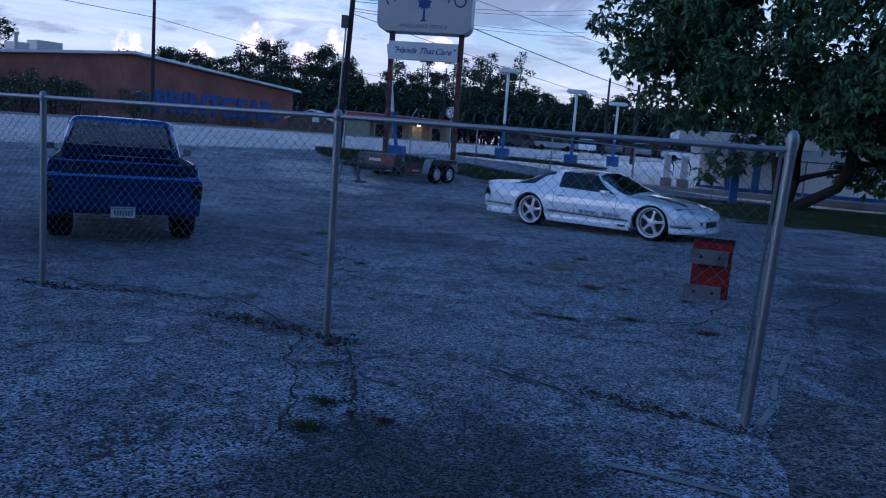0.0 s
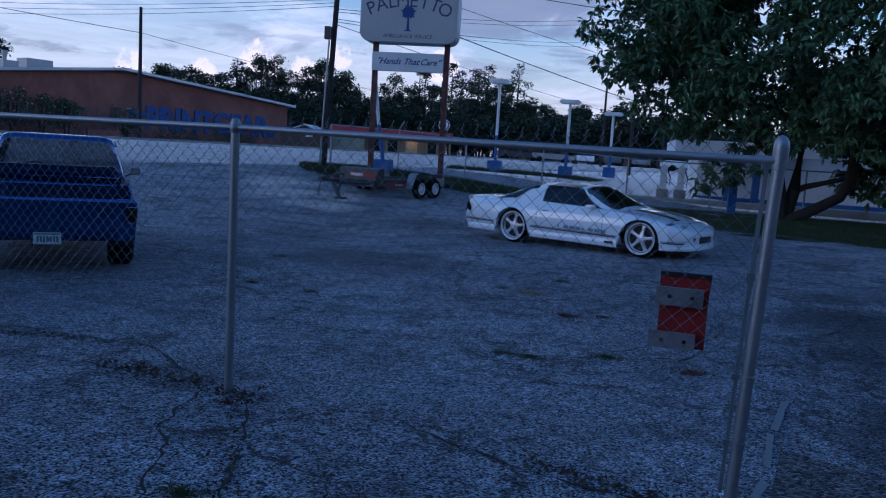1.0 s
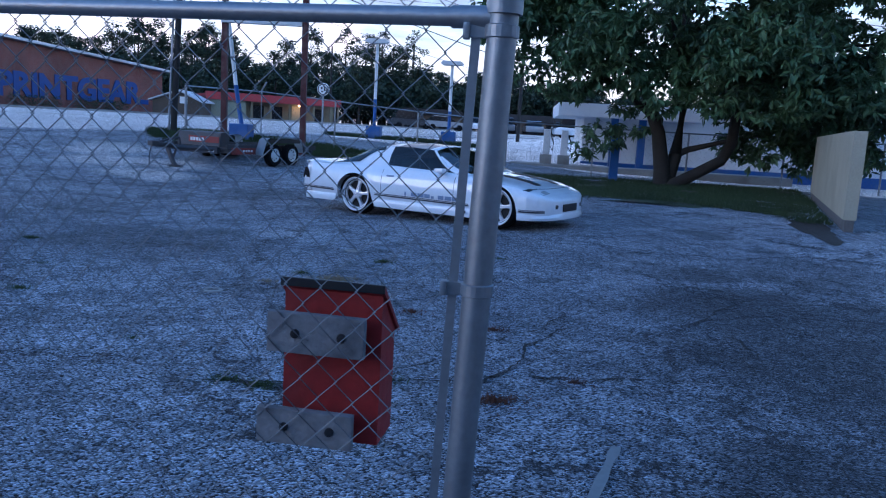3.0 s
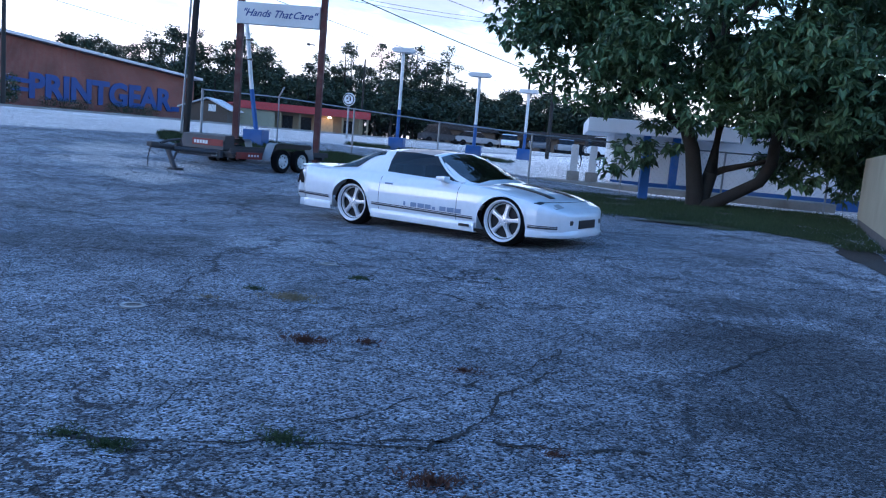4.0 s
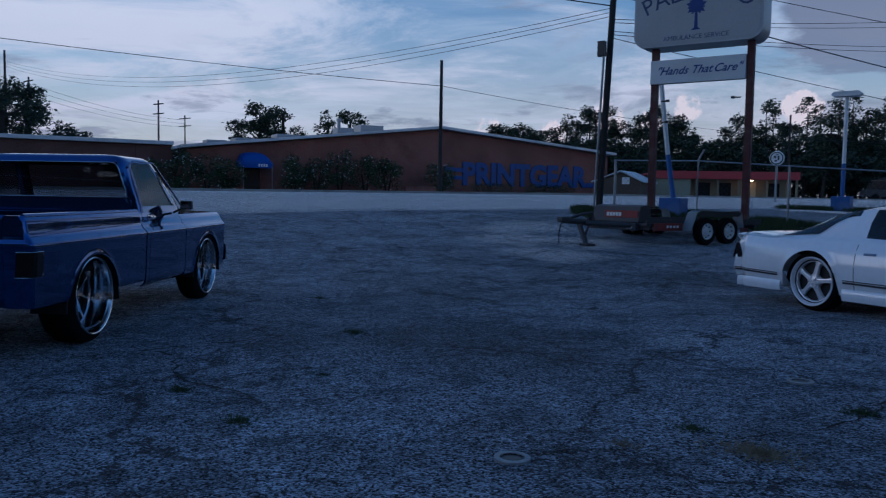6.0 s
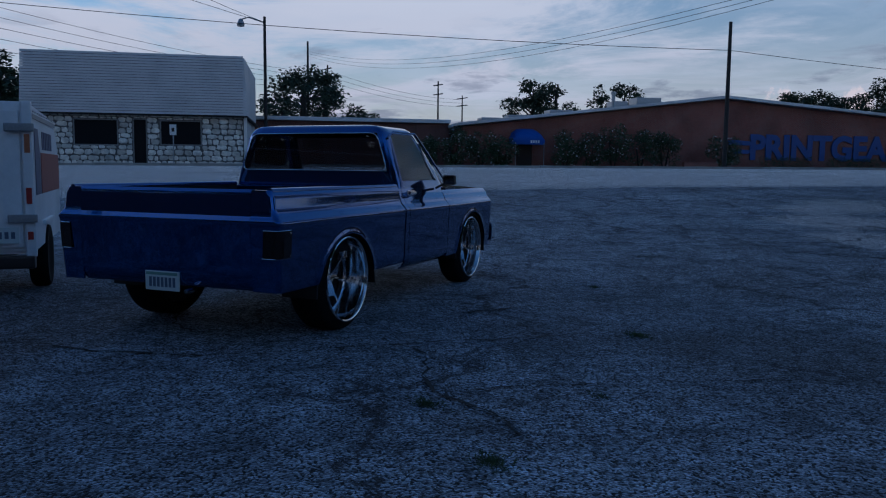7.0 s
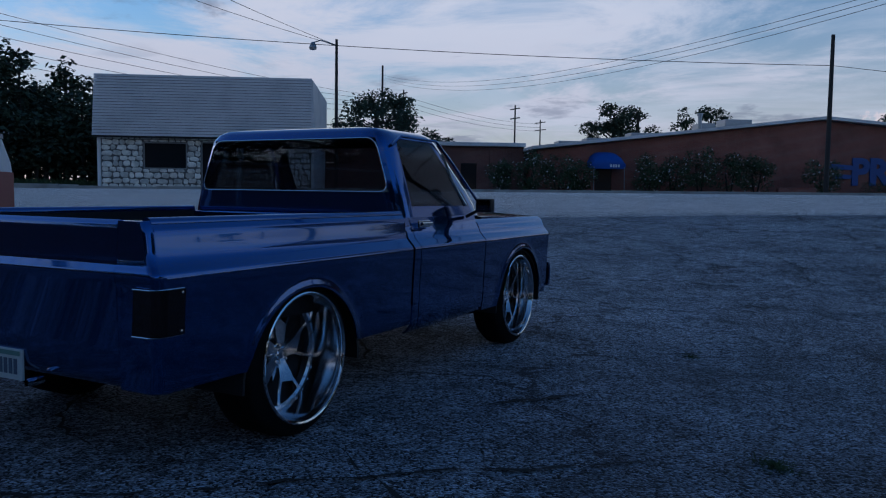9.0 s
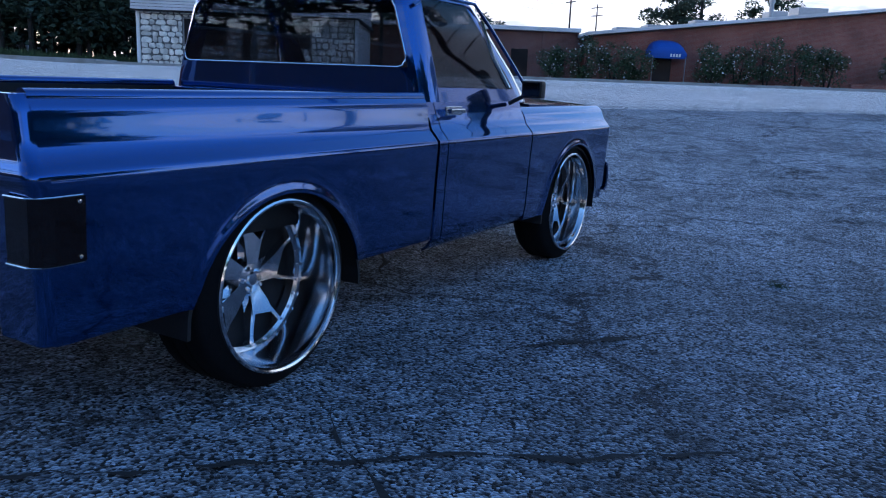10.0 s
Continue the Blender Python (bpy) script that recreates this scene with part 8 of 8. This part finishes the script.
def verge(name, poly, blades, seed, material, label, lift=0.025, height=0.11):
    rnd = random.Random(seed)
    fine = []
    for i in range(len(poly)):
        (x0, y0), (x1, y1) = poly[i], poly[(i + 1) % len(poly)]
        n = max(2, int(math.hypot(x1 - x0, y1 - y0) / 0.35))
        for k in range(n):
            f = k / n
            fine.append((x0 + (x1 - x0) * f + rnd.uniform(-0.24, 0.24), y0 + (y1 - y0) * f + rnd.uniform(-0.24, 0.24)))
    bm = bmesh.new()
    f = bm.faces.new([bm.verts.new((x, y, 0)) for x, y in fine])
    bmesh.ops.triangulate(bm, faces=[f])
    bmesh.ops.subdivide_edges(bm, edges=[e for e in bm.edges if e.calc_length() > 1.2], cuts=2)
    bmesh.ops.triangulate(bm, faces=bm.faces[:])
    for v in bm.verts:
        v.co.z = ground_z(v.co.x, v.co.y) + (-0.03 if v.is_boundary else lift)
    tagged(part(name + "_floor", bm, material), label, "grass", kind="structure")
    xs_, ys_ = [p[0] for p in poly], [p[1] for p in poly]
    rng_ = np.random.default_rng(seed)
    pts_ = []
    while len(pts_) < blades:
        x, y = rng_.uniform(min(xs_) - 0.1, max(xs_) + 0.1), rng_.uniform(min(ys_) - 0.1, max(ys_) + 0.1)
        if inside(poly, x, y) and noise.noise(Vector((x * 0.9, y * 0.9, seed))) > -0.35:
            pts_.append((x, y, ground_z(x, y) + lift - 0.01))
    ob = foliage(name, np.array(pts_), height * 1.6, rng_, GRASS, None, -1.0, 0.12)
    tagged(ob, "short dark green uneven grass", "grass", kind="stuff")


verge("grass_strip", [(1.6, 29.6), (2.8, 26.6), (3.5, 24.2), (4.2, 23.3), (5.7, 23.3), (6.4, 22.6), (7.0, 21.7), (7.7, 20.9), (7.75, 19.6), (8.3, 19.4), (9.0, 22.0), (10.2, 26), (11.4, 30.6), (6.0, 30.8), (2.2, 30.4)], 30000, 3, TURF, "patchy dark turf under the tree", height=0.065)
verge("grass_verge", [(-9.4, 29.4), (-8.6, 28.2), (-7.8, 27.6), (-7.2, 28.2), (-6.6, 29.2), (-4.4, 29.0), (-2.8, 28.0), (-1.6, 27.2), (0.4, 28.2), (1.4, 29.8), (-1.0, 31.0), (-4.0, 32.0), (-8.6, 32.0), (-9.8, 30.6)], 16000, 4, TURF, "rough grass verge below the roadside sign")
verge("grass_island", [(-6.2, 39.4), (-3.6, 39.0), (0.6, 39.6), (1.2, 40.6), (-2.4, 41.0), (-6.0, 40.6)], 5000, 6, TURF, "thin grass island round the lamp bases")
verge("far_grass", [plan(-40, 44), plan(-8, 42.5), plan(-7.5, 60), plan(-40, 70)], 9000, 8, TURF, "dark grass beyond the road", height=0.25)
bm = blob(7.75, 18.9, 0.32, 1.7, -8, 0.012, 15, 0.45)
tagged(part("soil_patch", bm, SOIL), "dark dirt along the foot of the cream wall", "soil", kind="structure")
bm = blob(7.4, 29.0, 3.4, 0.9, 4, 0.04, 13, 0.3)
tagged(part("soil_patch", bm, SOIL), "dark mulch round the tree stems", "soil", kind="structure")


def tuft(x, y, r, n, h, material, seed, label, category="weed"):
    rng_ = np.random.default_rng(seed)
    a, d = rng_.uniform(0, 2 * np.pi, n), np.abs(rng_.normal(0, r * 0.55, n))
    px_, py_ = x + np.cos(a) * d * 1.25, y + np.sin(a) * d * 0.8
    pts_ = np.stack([px_, py_, np.array([ground_z(u, v) for u, v in zip(px_, py_)])], 1)
    ob = foliage("weed_tuft", pts_, h, rng_, material, None, -0.55, 0.16)
    tagged(ob, label, category, "weeds in the cracks", "stuff")


for i, (x, y, r, n, h, m, lb) in enumerate((
        (1.06, 12.34, 0.26, 420, 0.10, DRY, "pale dry grass tuft on the asphalt"), (1.56, 11.14, 0.20, 300, 0.09, RUSTY, "rusty brown weed in a crack"), (1.94, 11.27, 0.15, 160, 0.08, RUSTY, "rusty brown weed in a crack"),
        (2.62, 10.90, 0.14, 120, 0.07, RUSTY, "rusty brown weed in a crack"), (2.68, 9.32, 0.20, 260, 0.09, RUSTY, "rusty brown weed in a crack"), (1.99, 9.54, 0.17, 260, 0.09, WEED, "low green weed in a crack"),
        (1.15, 9.27, 0.14, 160, 0.08, WEED, "low green weed in a crack"), (1.37, 9.22, 0.13, 170, 0.09, WEED, "low green weed in a crack"), (3.16, 9.78, 0.14, 110, 0.07, RUSTY, "rusty brown weed in a crack"),
        (0.66, 12.53, 0.13, 130, 0.08, WEED, "low green weed in a crack"), (0.48, 12.02, 0.12, 80, 0.07, DRY, "pale dry grass tuft on the asphalt"), (1.31, 13.46, 0.15, 150, 0.09, WEED, "low green weed in a crack"),
        (0.28, 5.78, 0.11, 150, 0.09, WEED, "low green weed in a crack"), (0.34, 5.39, 0.12, 190, 0.09, WEED, "low green weed in a crack"), (0.66, 5.66, 0.10, 120, 0.07, RUSTY, "rusty brown weed in a crack"),
        (-4.62, 14.74, 0.12, 90, 0.07, WEED, "low green weed in a crack"), (-2.74, 13.39, 0.13, 160, 0.08, WEED, "low green weed in a crack"), (-2.10, 11.20, 0.12, 130, 0.08, WEED, "low green weed in a crack"),
        (-1.28, 11.03, 0.15, 150, 0.08, WEED, "low green weed in a crack"), (-1.75, 12.08, 0.10, 60, 0.06, WEED, "low green weed in a crack"), (-0.49, 9.00, 0.12, 70, 0.06, DRY, "pale dry grass tuft on the asphalt"),
        (0.26, 9.93, 0.12, 70, 0.06, WEED, "low green weed in a crack"), (2.56, 14.18, 0.14, 80, 0.06, WEED, "low green weed in a crack"), (-0.16, 7.01, 0.10, 90, 0.07, RUSTY, "rusty brown weed in a crack"))):
    tuft(x, y, r * 0.8, int(n * 1.5), h * 0.42, m, 100 + i, lb)


def litter(x0, y0, x1, y1, spread, n, seed):
    rng_ = np.random.default_rng(seed)
    f = rng_.uniform(0, 1, n)
    px_, py_ = x0 + (x1 - x0) * f + rng_.normal(0, spread, n), y0 + (y1 - y0) * f + rng_.normal(0, spread, n)
    pts_ = np.stack([px_, py_, np.array([ground_z(u, v) + 0.008 for u, v in zip(px_, py_)])], 1)
    ob = foliage("leaf_litter", pts_, 0.038, rng_, LITTER, None, -0.02, 0.5)
    tagged(ob, "dead brown leaves gathered along the fence", "dead leaves", "dead leaves", "stuff")


litter(-1.3, 7.45, -0.02, 7.15, 0.07, 420, 1)
litter(1.62, 6.88, 2.75, 6.52, 0.045, 300, 2)
litter(-3.4, 7.77, -2.8, 7.67, 0.05, 160, 3)
litter(-0.17, 7.12, 0.58, 5.5, 0.06, 130, 4)
litter(-2.8, 7.8, -1.9, 8.0, 0.05, 160, 5)

# flowering shrubs and hedges before the brick hall
for i, (s, n, w, h) in enumerate(((18.6, 52.9, 1.1, 2.5), (20.4, 52.8, 1.2, 2.6), (21.9, 52.9, 0.9, 2.1), (26.2, 52.8, 1.2, 2.7), (27.9, 52.9, 1.1, 2.5), (29.6, 52.8, 1.3, 3.2), (31.6, 52.9, 1.2, 2.6), (33.3, 52.8, 1.1, 2.5), (37.9, 52.9, 1.3, 2.9), (16.9, 53.2, 0.9, 1.9))):
    rng_ = np.random.default_rng(300 + i)
    x, y = plan(s, n)
    sh = thing("flowering_shrub", pose(x, y, ground_z(x, y)), "dark flowering shrub dotted with white blossom", "shrub", "flowering shrubs")
    cl = []
    for k in range(16):
        u = rng_.normal(0, 1, 3)
        u /= np.linalg.norm(u)
        q = rng_.uniform(0.35, 0.55)
        cl.append((u[0] * w * 0.75, u[1] * w * 0.6, h * 0.5 + u[2] * h * 0.36, q, q, q))
    pts_ = cloud(cl, 700, rng_)
    pts_ = pts_[pts_[:, 2] > 0.02]
    tagged(foliage("leaves", pts_, 0.16, rng_, SHRUB, sh, 0.2, 0.5), kind="stuff")
    fl = cloud(cl, 32, rng_, 0.95)
    tagged(foliage("blossom", fl, 0.14, rng_, FLOWER, sh, 0.0, 0.9, "white blossom clusters"), kind="stuff")
    bm = bmesh.new()
    for k in range(4):
        a = k * 1.6
        ring_tube(bm, [(0.1 * math.cos(a), 0.1 * math.sin(a), -0.1), (0.4 * math.cos(a), 0.4 * math.sin(a), h * 0.55)], [0.05, 0.02], 6)
    part("stems", bm, BARK, sh)
for i, (s0, s1) in enumerate(((41.3, 45.4), (46.6, 51.6))):
    rng_ = np.random.default_rng(330 + i)
    cl = []
    for k in range(int((s1 - s0) / 0.28)):
        x, y = plan(s0 + 0.28 * k, 53.6 + rng_.uniform(-0.15, 0.15))
        cl.append((x, y, 1.27 + 0.50 + rng_.uniform(-0.06, 0.06), 0.38, 0.38, 0.50))
    ob = foliage("low_hedge", cloud(cl, 1100, rng_), 0.11, rng_, SHRUB, None, 0.1, 0.5)
    tagged(ob, "low clipped dark hedge below the wall letters", "hedge", "low hedges", "stuff")


def far_tree(x, y, h, w, seed, bare=0.3, dense=1.0, label="tall dark tree against the evening sky", leaf=0.5):
    rng_ = np.random.default_rng(seed)
    t = thing("tree", pose(x, y, ground_z(x, y)), label, "tree", "trees along the skyline")
    bm = bmesh.new()
    ring_tube(bm, [(0, 0, -0.3), (0.1, 0, h * 0.5), (0.0, 0.1, h * 0.9)], [w * 0.07, w * 0.05, w * 0.015], 8)
    cl = []
    for k in range(26):
        z = h * (bare + (0.97 - bare) * rng_.uniform(0, 1))
        f = math.sin(math.pi * min(1, max(0.08, (z / h - bare) / (1 - bare) * 0.85 + 0.12))) ** 0.7
        a, r = rng_.uniform(0, 6.28), w * 0.5 * f * rng_.uniform(0.4, 1.0)
        q = w * rng_.uniform(0.10, 0.19)
        cl.append((r * math.cos(a), r * math.sin(a), z, q, q, q * 0.7))
        if k % 3 == 0:
            ring_tube(bm, [(0.05, 0, z - 0.12 * h), (r * math.cos(a) * 0.9, r * math.sin(a) * 0.9, z)], [w * 0.02, w * 0.006], 5)
    part("trunk", bm, BARK, t)
    tagged(foliage("crown", cloud(cl, 95 * dense / (leaf * 2) ** 2, rng_, 0.3), leaf, rng_, PINE, t, 0.2, 0.55), kind="stuff")


for i, (x, y, h, w, b) in enumerate(((-59.5, 34.0, 7.6, 7.0, 0.1), (-63.0, 37.5, 8.0, 6.5, 0.15), (-56.5, 31.0, 5.2, 3.5, 0.2), (-66, 42.5, 5.6, 4.5, 0.2))):
    far_tree(x, y, h, w, 400 + i, b, 1.0, "sparse dark tree behind the shop", 0.34)
for i, (x, y, h, w) in enumerate(((-87.5, 80.5, 12.6, 8.0), (-85.5, 83.0, 12.4, 8.0), (-81.2, 87.8, 12.0, 4.0), (-79.0, 90.0, 11.8, 6.5))):
    far_tree(x, y, h, w, 420 + i, 0.3, 1.2)


def woods(name, places, seed, label, leaf=0.45, per=48):
    """A far stand of trees as one object: stems and clumped crowns of uneven height."""
    rng_ = np.random.default_rng(seed)
    cl, stems = [], bmesh.new()
    for x, y, h, w in places:
        g0 = ground_z(x, y)
        pine = rng_.uniform() < 0.55
        bare = 0.36 if pine else 0.08
        for k in range(22):
            f = rng_.uniform(0, 1)
            z = h * (bare + (1 - bare) * f)
            prof = (math.sin(math.pi * (0.15 + 0.8 * f)) ** 0.8)
            a, r = rng_.uniform(0, 6.28), w * 0.5 * prof * rng_.uniform(0.2, 1.0)
            q = w * rng_.uniform(0.11, 0.22)
            cl.append((x + r * math.cos(a), y + r * math.sin(a), g0 + z, q, q, q * 0.65))
        ring_tube(stems, [(x, y, g0 - 0.3), (x + rng_.uniform(-0.4, 0.4), y, g0 + h * 0.9)], [0.22, 0.06], 5, cap=False)
    tagged(foliage(name, cloud(cl, per, rng_, 0.25), leaf, rng_, PINE, None, 0.2, 0.6), label, "woods", kind="stuff")
    tagged(part(name + "_stems", stems, BARK), "bare stems of the distant trees", "tree trunks", kind="stuff")


rng = np.random.default_rng(77)
# the skyline's rise over the eye by bearing: groups of tall pines with lower gaps
BEARING = [60, 89.1, 90.7, 94.2, 95.4, 97.0, 98.5, 99.7, 100.7, 102.2, 104.1, 106.3, 108.8, 109.9, 111.2, 112.9, 114.5, 116.0, 117.6, 119.9, 122.5, 126.0, 130]
SLOPE = [0.055, 0.055, 0.063, 0.062, 0.075, 0.072, 0.108, 0.09, 0.108, 0.099, 0.103, 0.097, 0.075, 0.058, 0.08, 0.098, 0.08, 0.094, 0.099, 0.08, 0.076, 0.072, 0.068]
belt = []
for k in range(190):
    f = (k + rng.uniform(-0.4, 0.4)) / 190
    bear = 128 - 60 * f if k < 140 else 68 - 40 * (k - 140) / 50
    d = rng.uniform(108, 140)
    h = d * float(np.interp(180 - bear if bear > 180 else bear, BEARING, SLOPE)) * rng.choice([0.72, 0.86, 0.98, 1.08, 1.16])
    belt.append((2.6 + d * math.cos(radians(bear)), 8 + d * math.sin(radians(bear)), h, rng.uniform(4.0, 7.0)))
woods("far_woods", belt, 78, "dark belt of pines and broad-leaved trees", 0.40, 95)
low = []
for k in range(170):
    f = k / 170
    a = radians(126 - 96 * f)
    d = rng.uniform(98, 112)
    low.append((2.6 + d * math.cos(a), 8 + d * math.sin(a), rng.uniform(4.0, 7.5), rng.uniform(4.5, 7.5)))
woods("undergrowth", low, 79, "dark undergrowth below the distant woods", 0.55, 44)
west = []
for k in range(60):
    f = k / 60
    a = radians(170 + 26 * f)
    d = rng.uniform(68, 92)
    west.append((0.0 + d * math.cos(a), 10 + d * math.sin(a), rng.uniform(7, 14) * (0.62 + 0.5 * f), rng.uniform(4, 7)))
for k in range(50):
    f = k / 50
    a = radians(169 + 27 * f)
    d = rng.uniform(62, 70)
    west.append((0.0 + d * math.cos(a), 10 + d * math.sin(a), rng.uniform(3.5, 7), rng.uniform(4, 6)))
woods("west_woods", west, 80, "dark stand of tall trees beyond the road", 0.5, 40)
# behind the camera, unseen: plain closing wall and trees, added to darken reflections
UNSEEN_WALL = mat("unseen_wall_brick", (0.16, 0.10, 0.08), 0.85, 0, 0.1, 1, 25)
bm = bmesh.new()
box(bm, -16, 16, -6.3, -6.0, -0.2, 3.2)
tagged(part("unseen_wall_south", bm, UNSEEN_WALL), "plain dark brick wall, unseen, added behind the camera", "wall", kind="structure")
back = []
for k in range(70):
    f = k / 70
    a = radians(200 + 210 * f)
    # this nearer stretch dims what the pickup's tail and glass reflect
    near = 0.26 < f < 0.66
    d = rng.uniform(24, 34) if near else rng.uniform(42, 58) if f > 0.22 else rng.uniform(75, 100)
    back.append((2 + d * math.cos(a), 8 + d * math.sin(a), rng.uniform(11, 15) if near else rng.uniform(11, 16) if f > 0.22 else rng.uniform(6, 9), rng.uniform(6, 9)))
woods("unseen_rear_woods", back, 81, "unseen dark trees added to close the lot round about", 0.9, 24)

# ---- stones of the shop front, one by one ----
rnd = random.Random(9)
z = 1.14
row = 0
while z < 3.80:
    rise = rnd.uniform(0.20, 0.34)
    x = A0 + 0.04
    while x < A1 - 0.08:
        wide = min(rnd.uniform(0.22, 0.62), A1 - 0.02 - x)
        x0, x1, z0, z1 = x, x + wide, z, min(z + rise, 3.86)
        x += wide
        clear = True
        for o in openings:
            if x1 > o[0] and x0 < o[1] and z1 > o[2] and z0 < o[3]:
                # draw the stone back to the edge of the opening, or drop it
                gaps = [(o[0] - x0, 0), (x1 - o[1], 1), (o[2] - z0, 2), (z1 - o[3], 3)]
                room, side = max(gaps)
                if room < 0.07:
                    clear = False
                elif side == 0:
                    x1 = o[0] - 0.01
                elif side == 1:
                    x0 = o[1] + 0.01
                elif side == 2:
                    z1 = o[2] - 0.01
                else:
                    z0 = o[3] + 0.01
        if not clear or x1 - x0 < 0.08:
            continue
        lift = rnd.uniform(-0.05, 0.05) if 1.25 < z0 and z1 < 3.7 else 0.0
        mx, mz, hx, hz = (x0 + x1) / 2, (z0 + z1) / 2 + lift * 0.6, (x1 - x0) / 2 - 0.012, (z1 - z0) / 2 - 0.010
        ring = []
        for ux, uz in ((-1, -0.5), (-0.6, -1), (0.1, -1), (0.7, -1), (1, -0.4), (1, 0.5), (0.5, 1), (-0.2, 1), (-0.8, 1), (-1, 0.3)):
            k = rnd.uniform(0.84, 1.08)
            ring.append((mx + ux * hx * k, mz + uz * hz * k))
        bm = bmesh.new()
        d = rnd.uniform(0.03, 0.085)
        base = [bm.verts.new((p, 0.06, q)) for p, q in ring]
        top = [bm.verts.new((mx + (p - mx) * 0.86, 0.06 - d * rnd.uniform(0.75, 1.1), mz + (q - mz) * 0.84)) for p, q in ring]
        mid_v = bm.verts.new((mx, 0.05 - d, mz))
        for k in range(10):
            bm.faces.new((base[k], base[(k + 1) % 10], top[(k + 1) % 10], top[k]))
            bm.faces.new((top[k], top[(k + 1) % 10], mid_v))
        part("stone", bm, STONE, wall_front, at=pose(0, NF, 0))
    z += rise
    row += 1
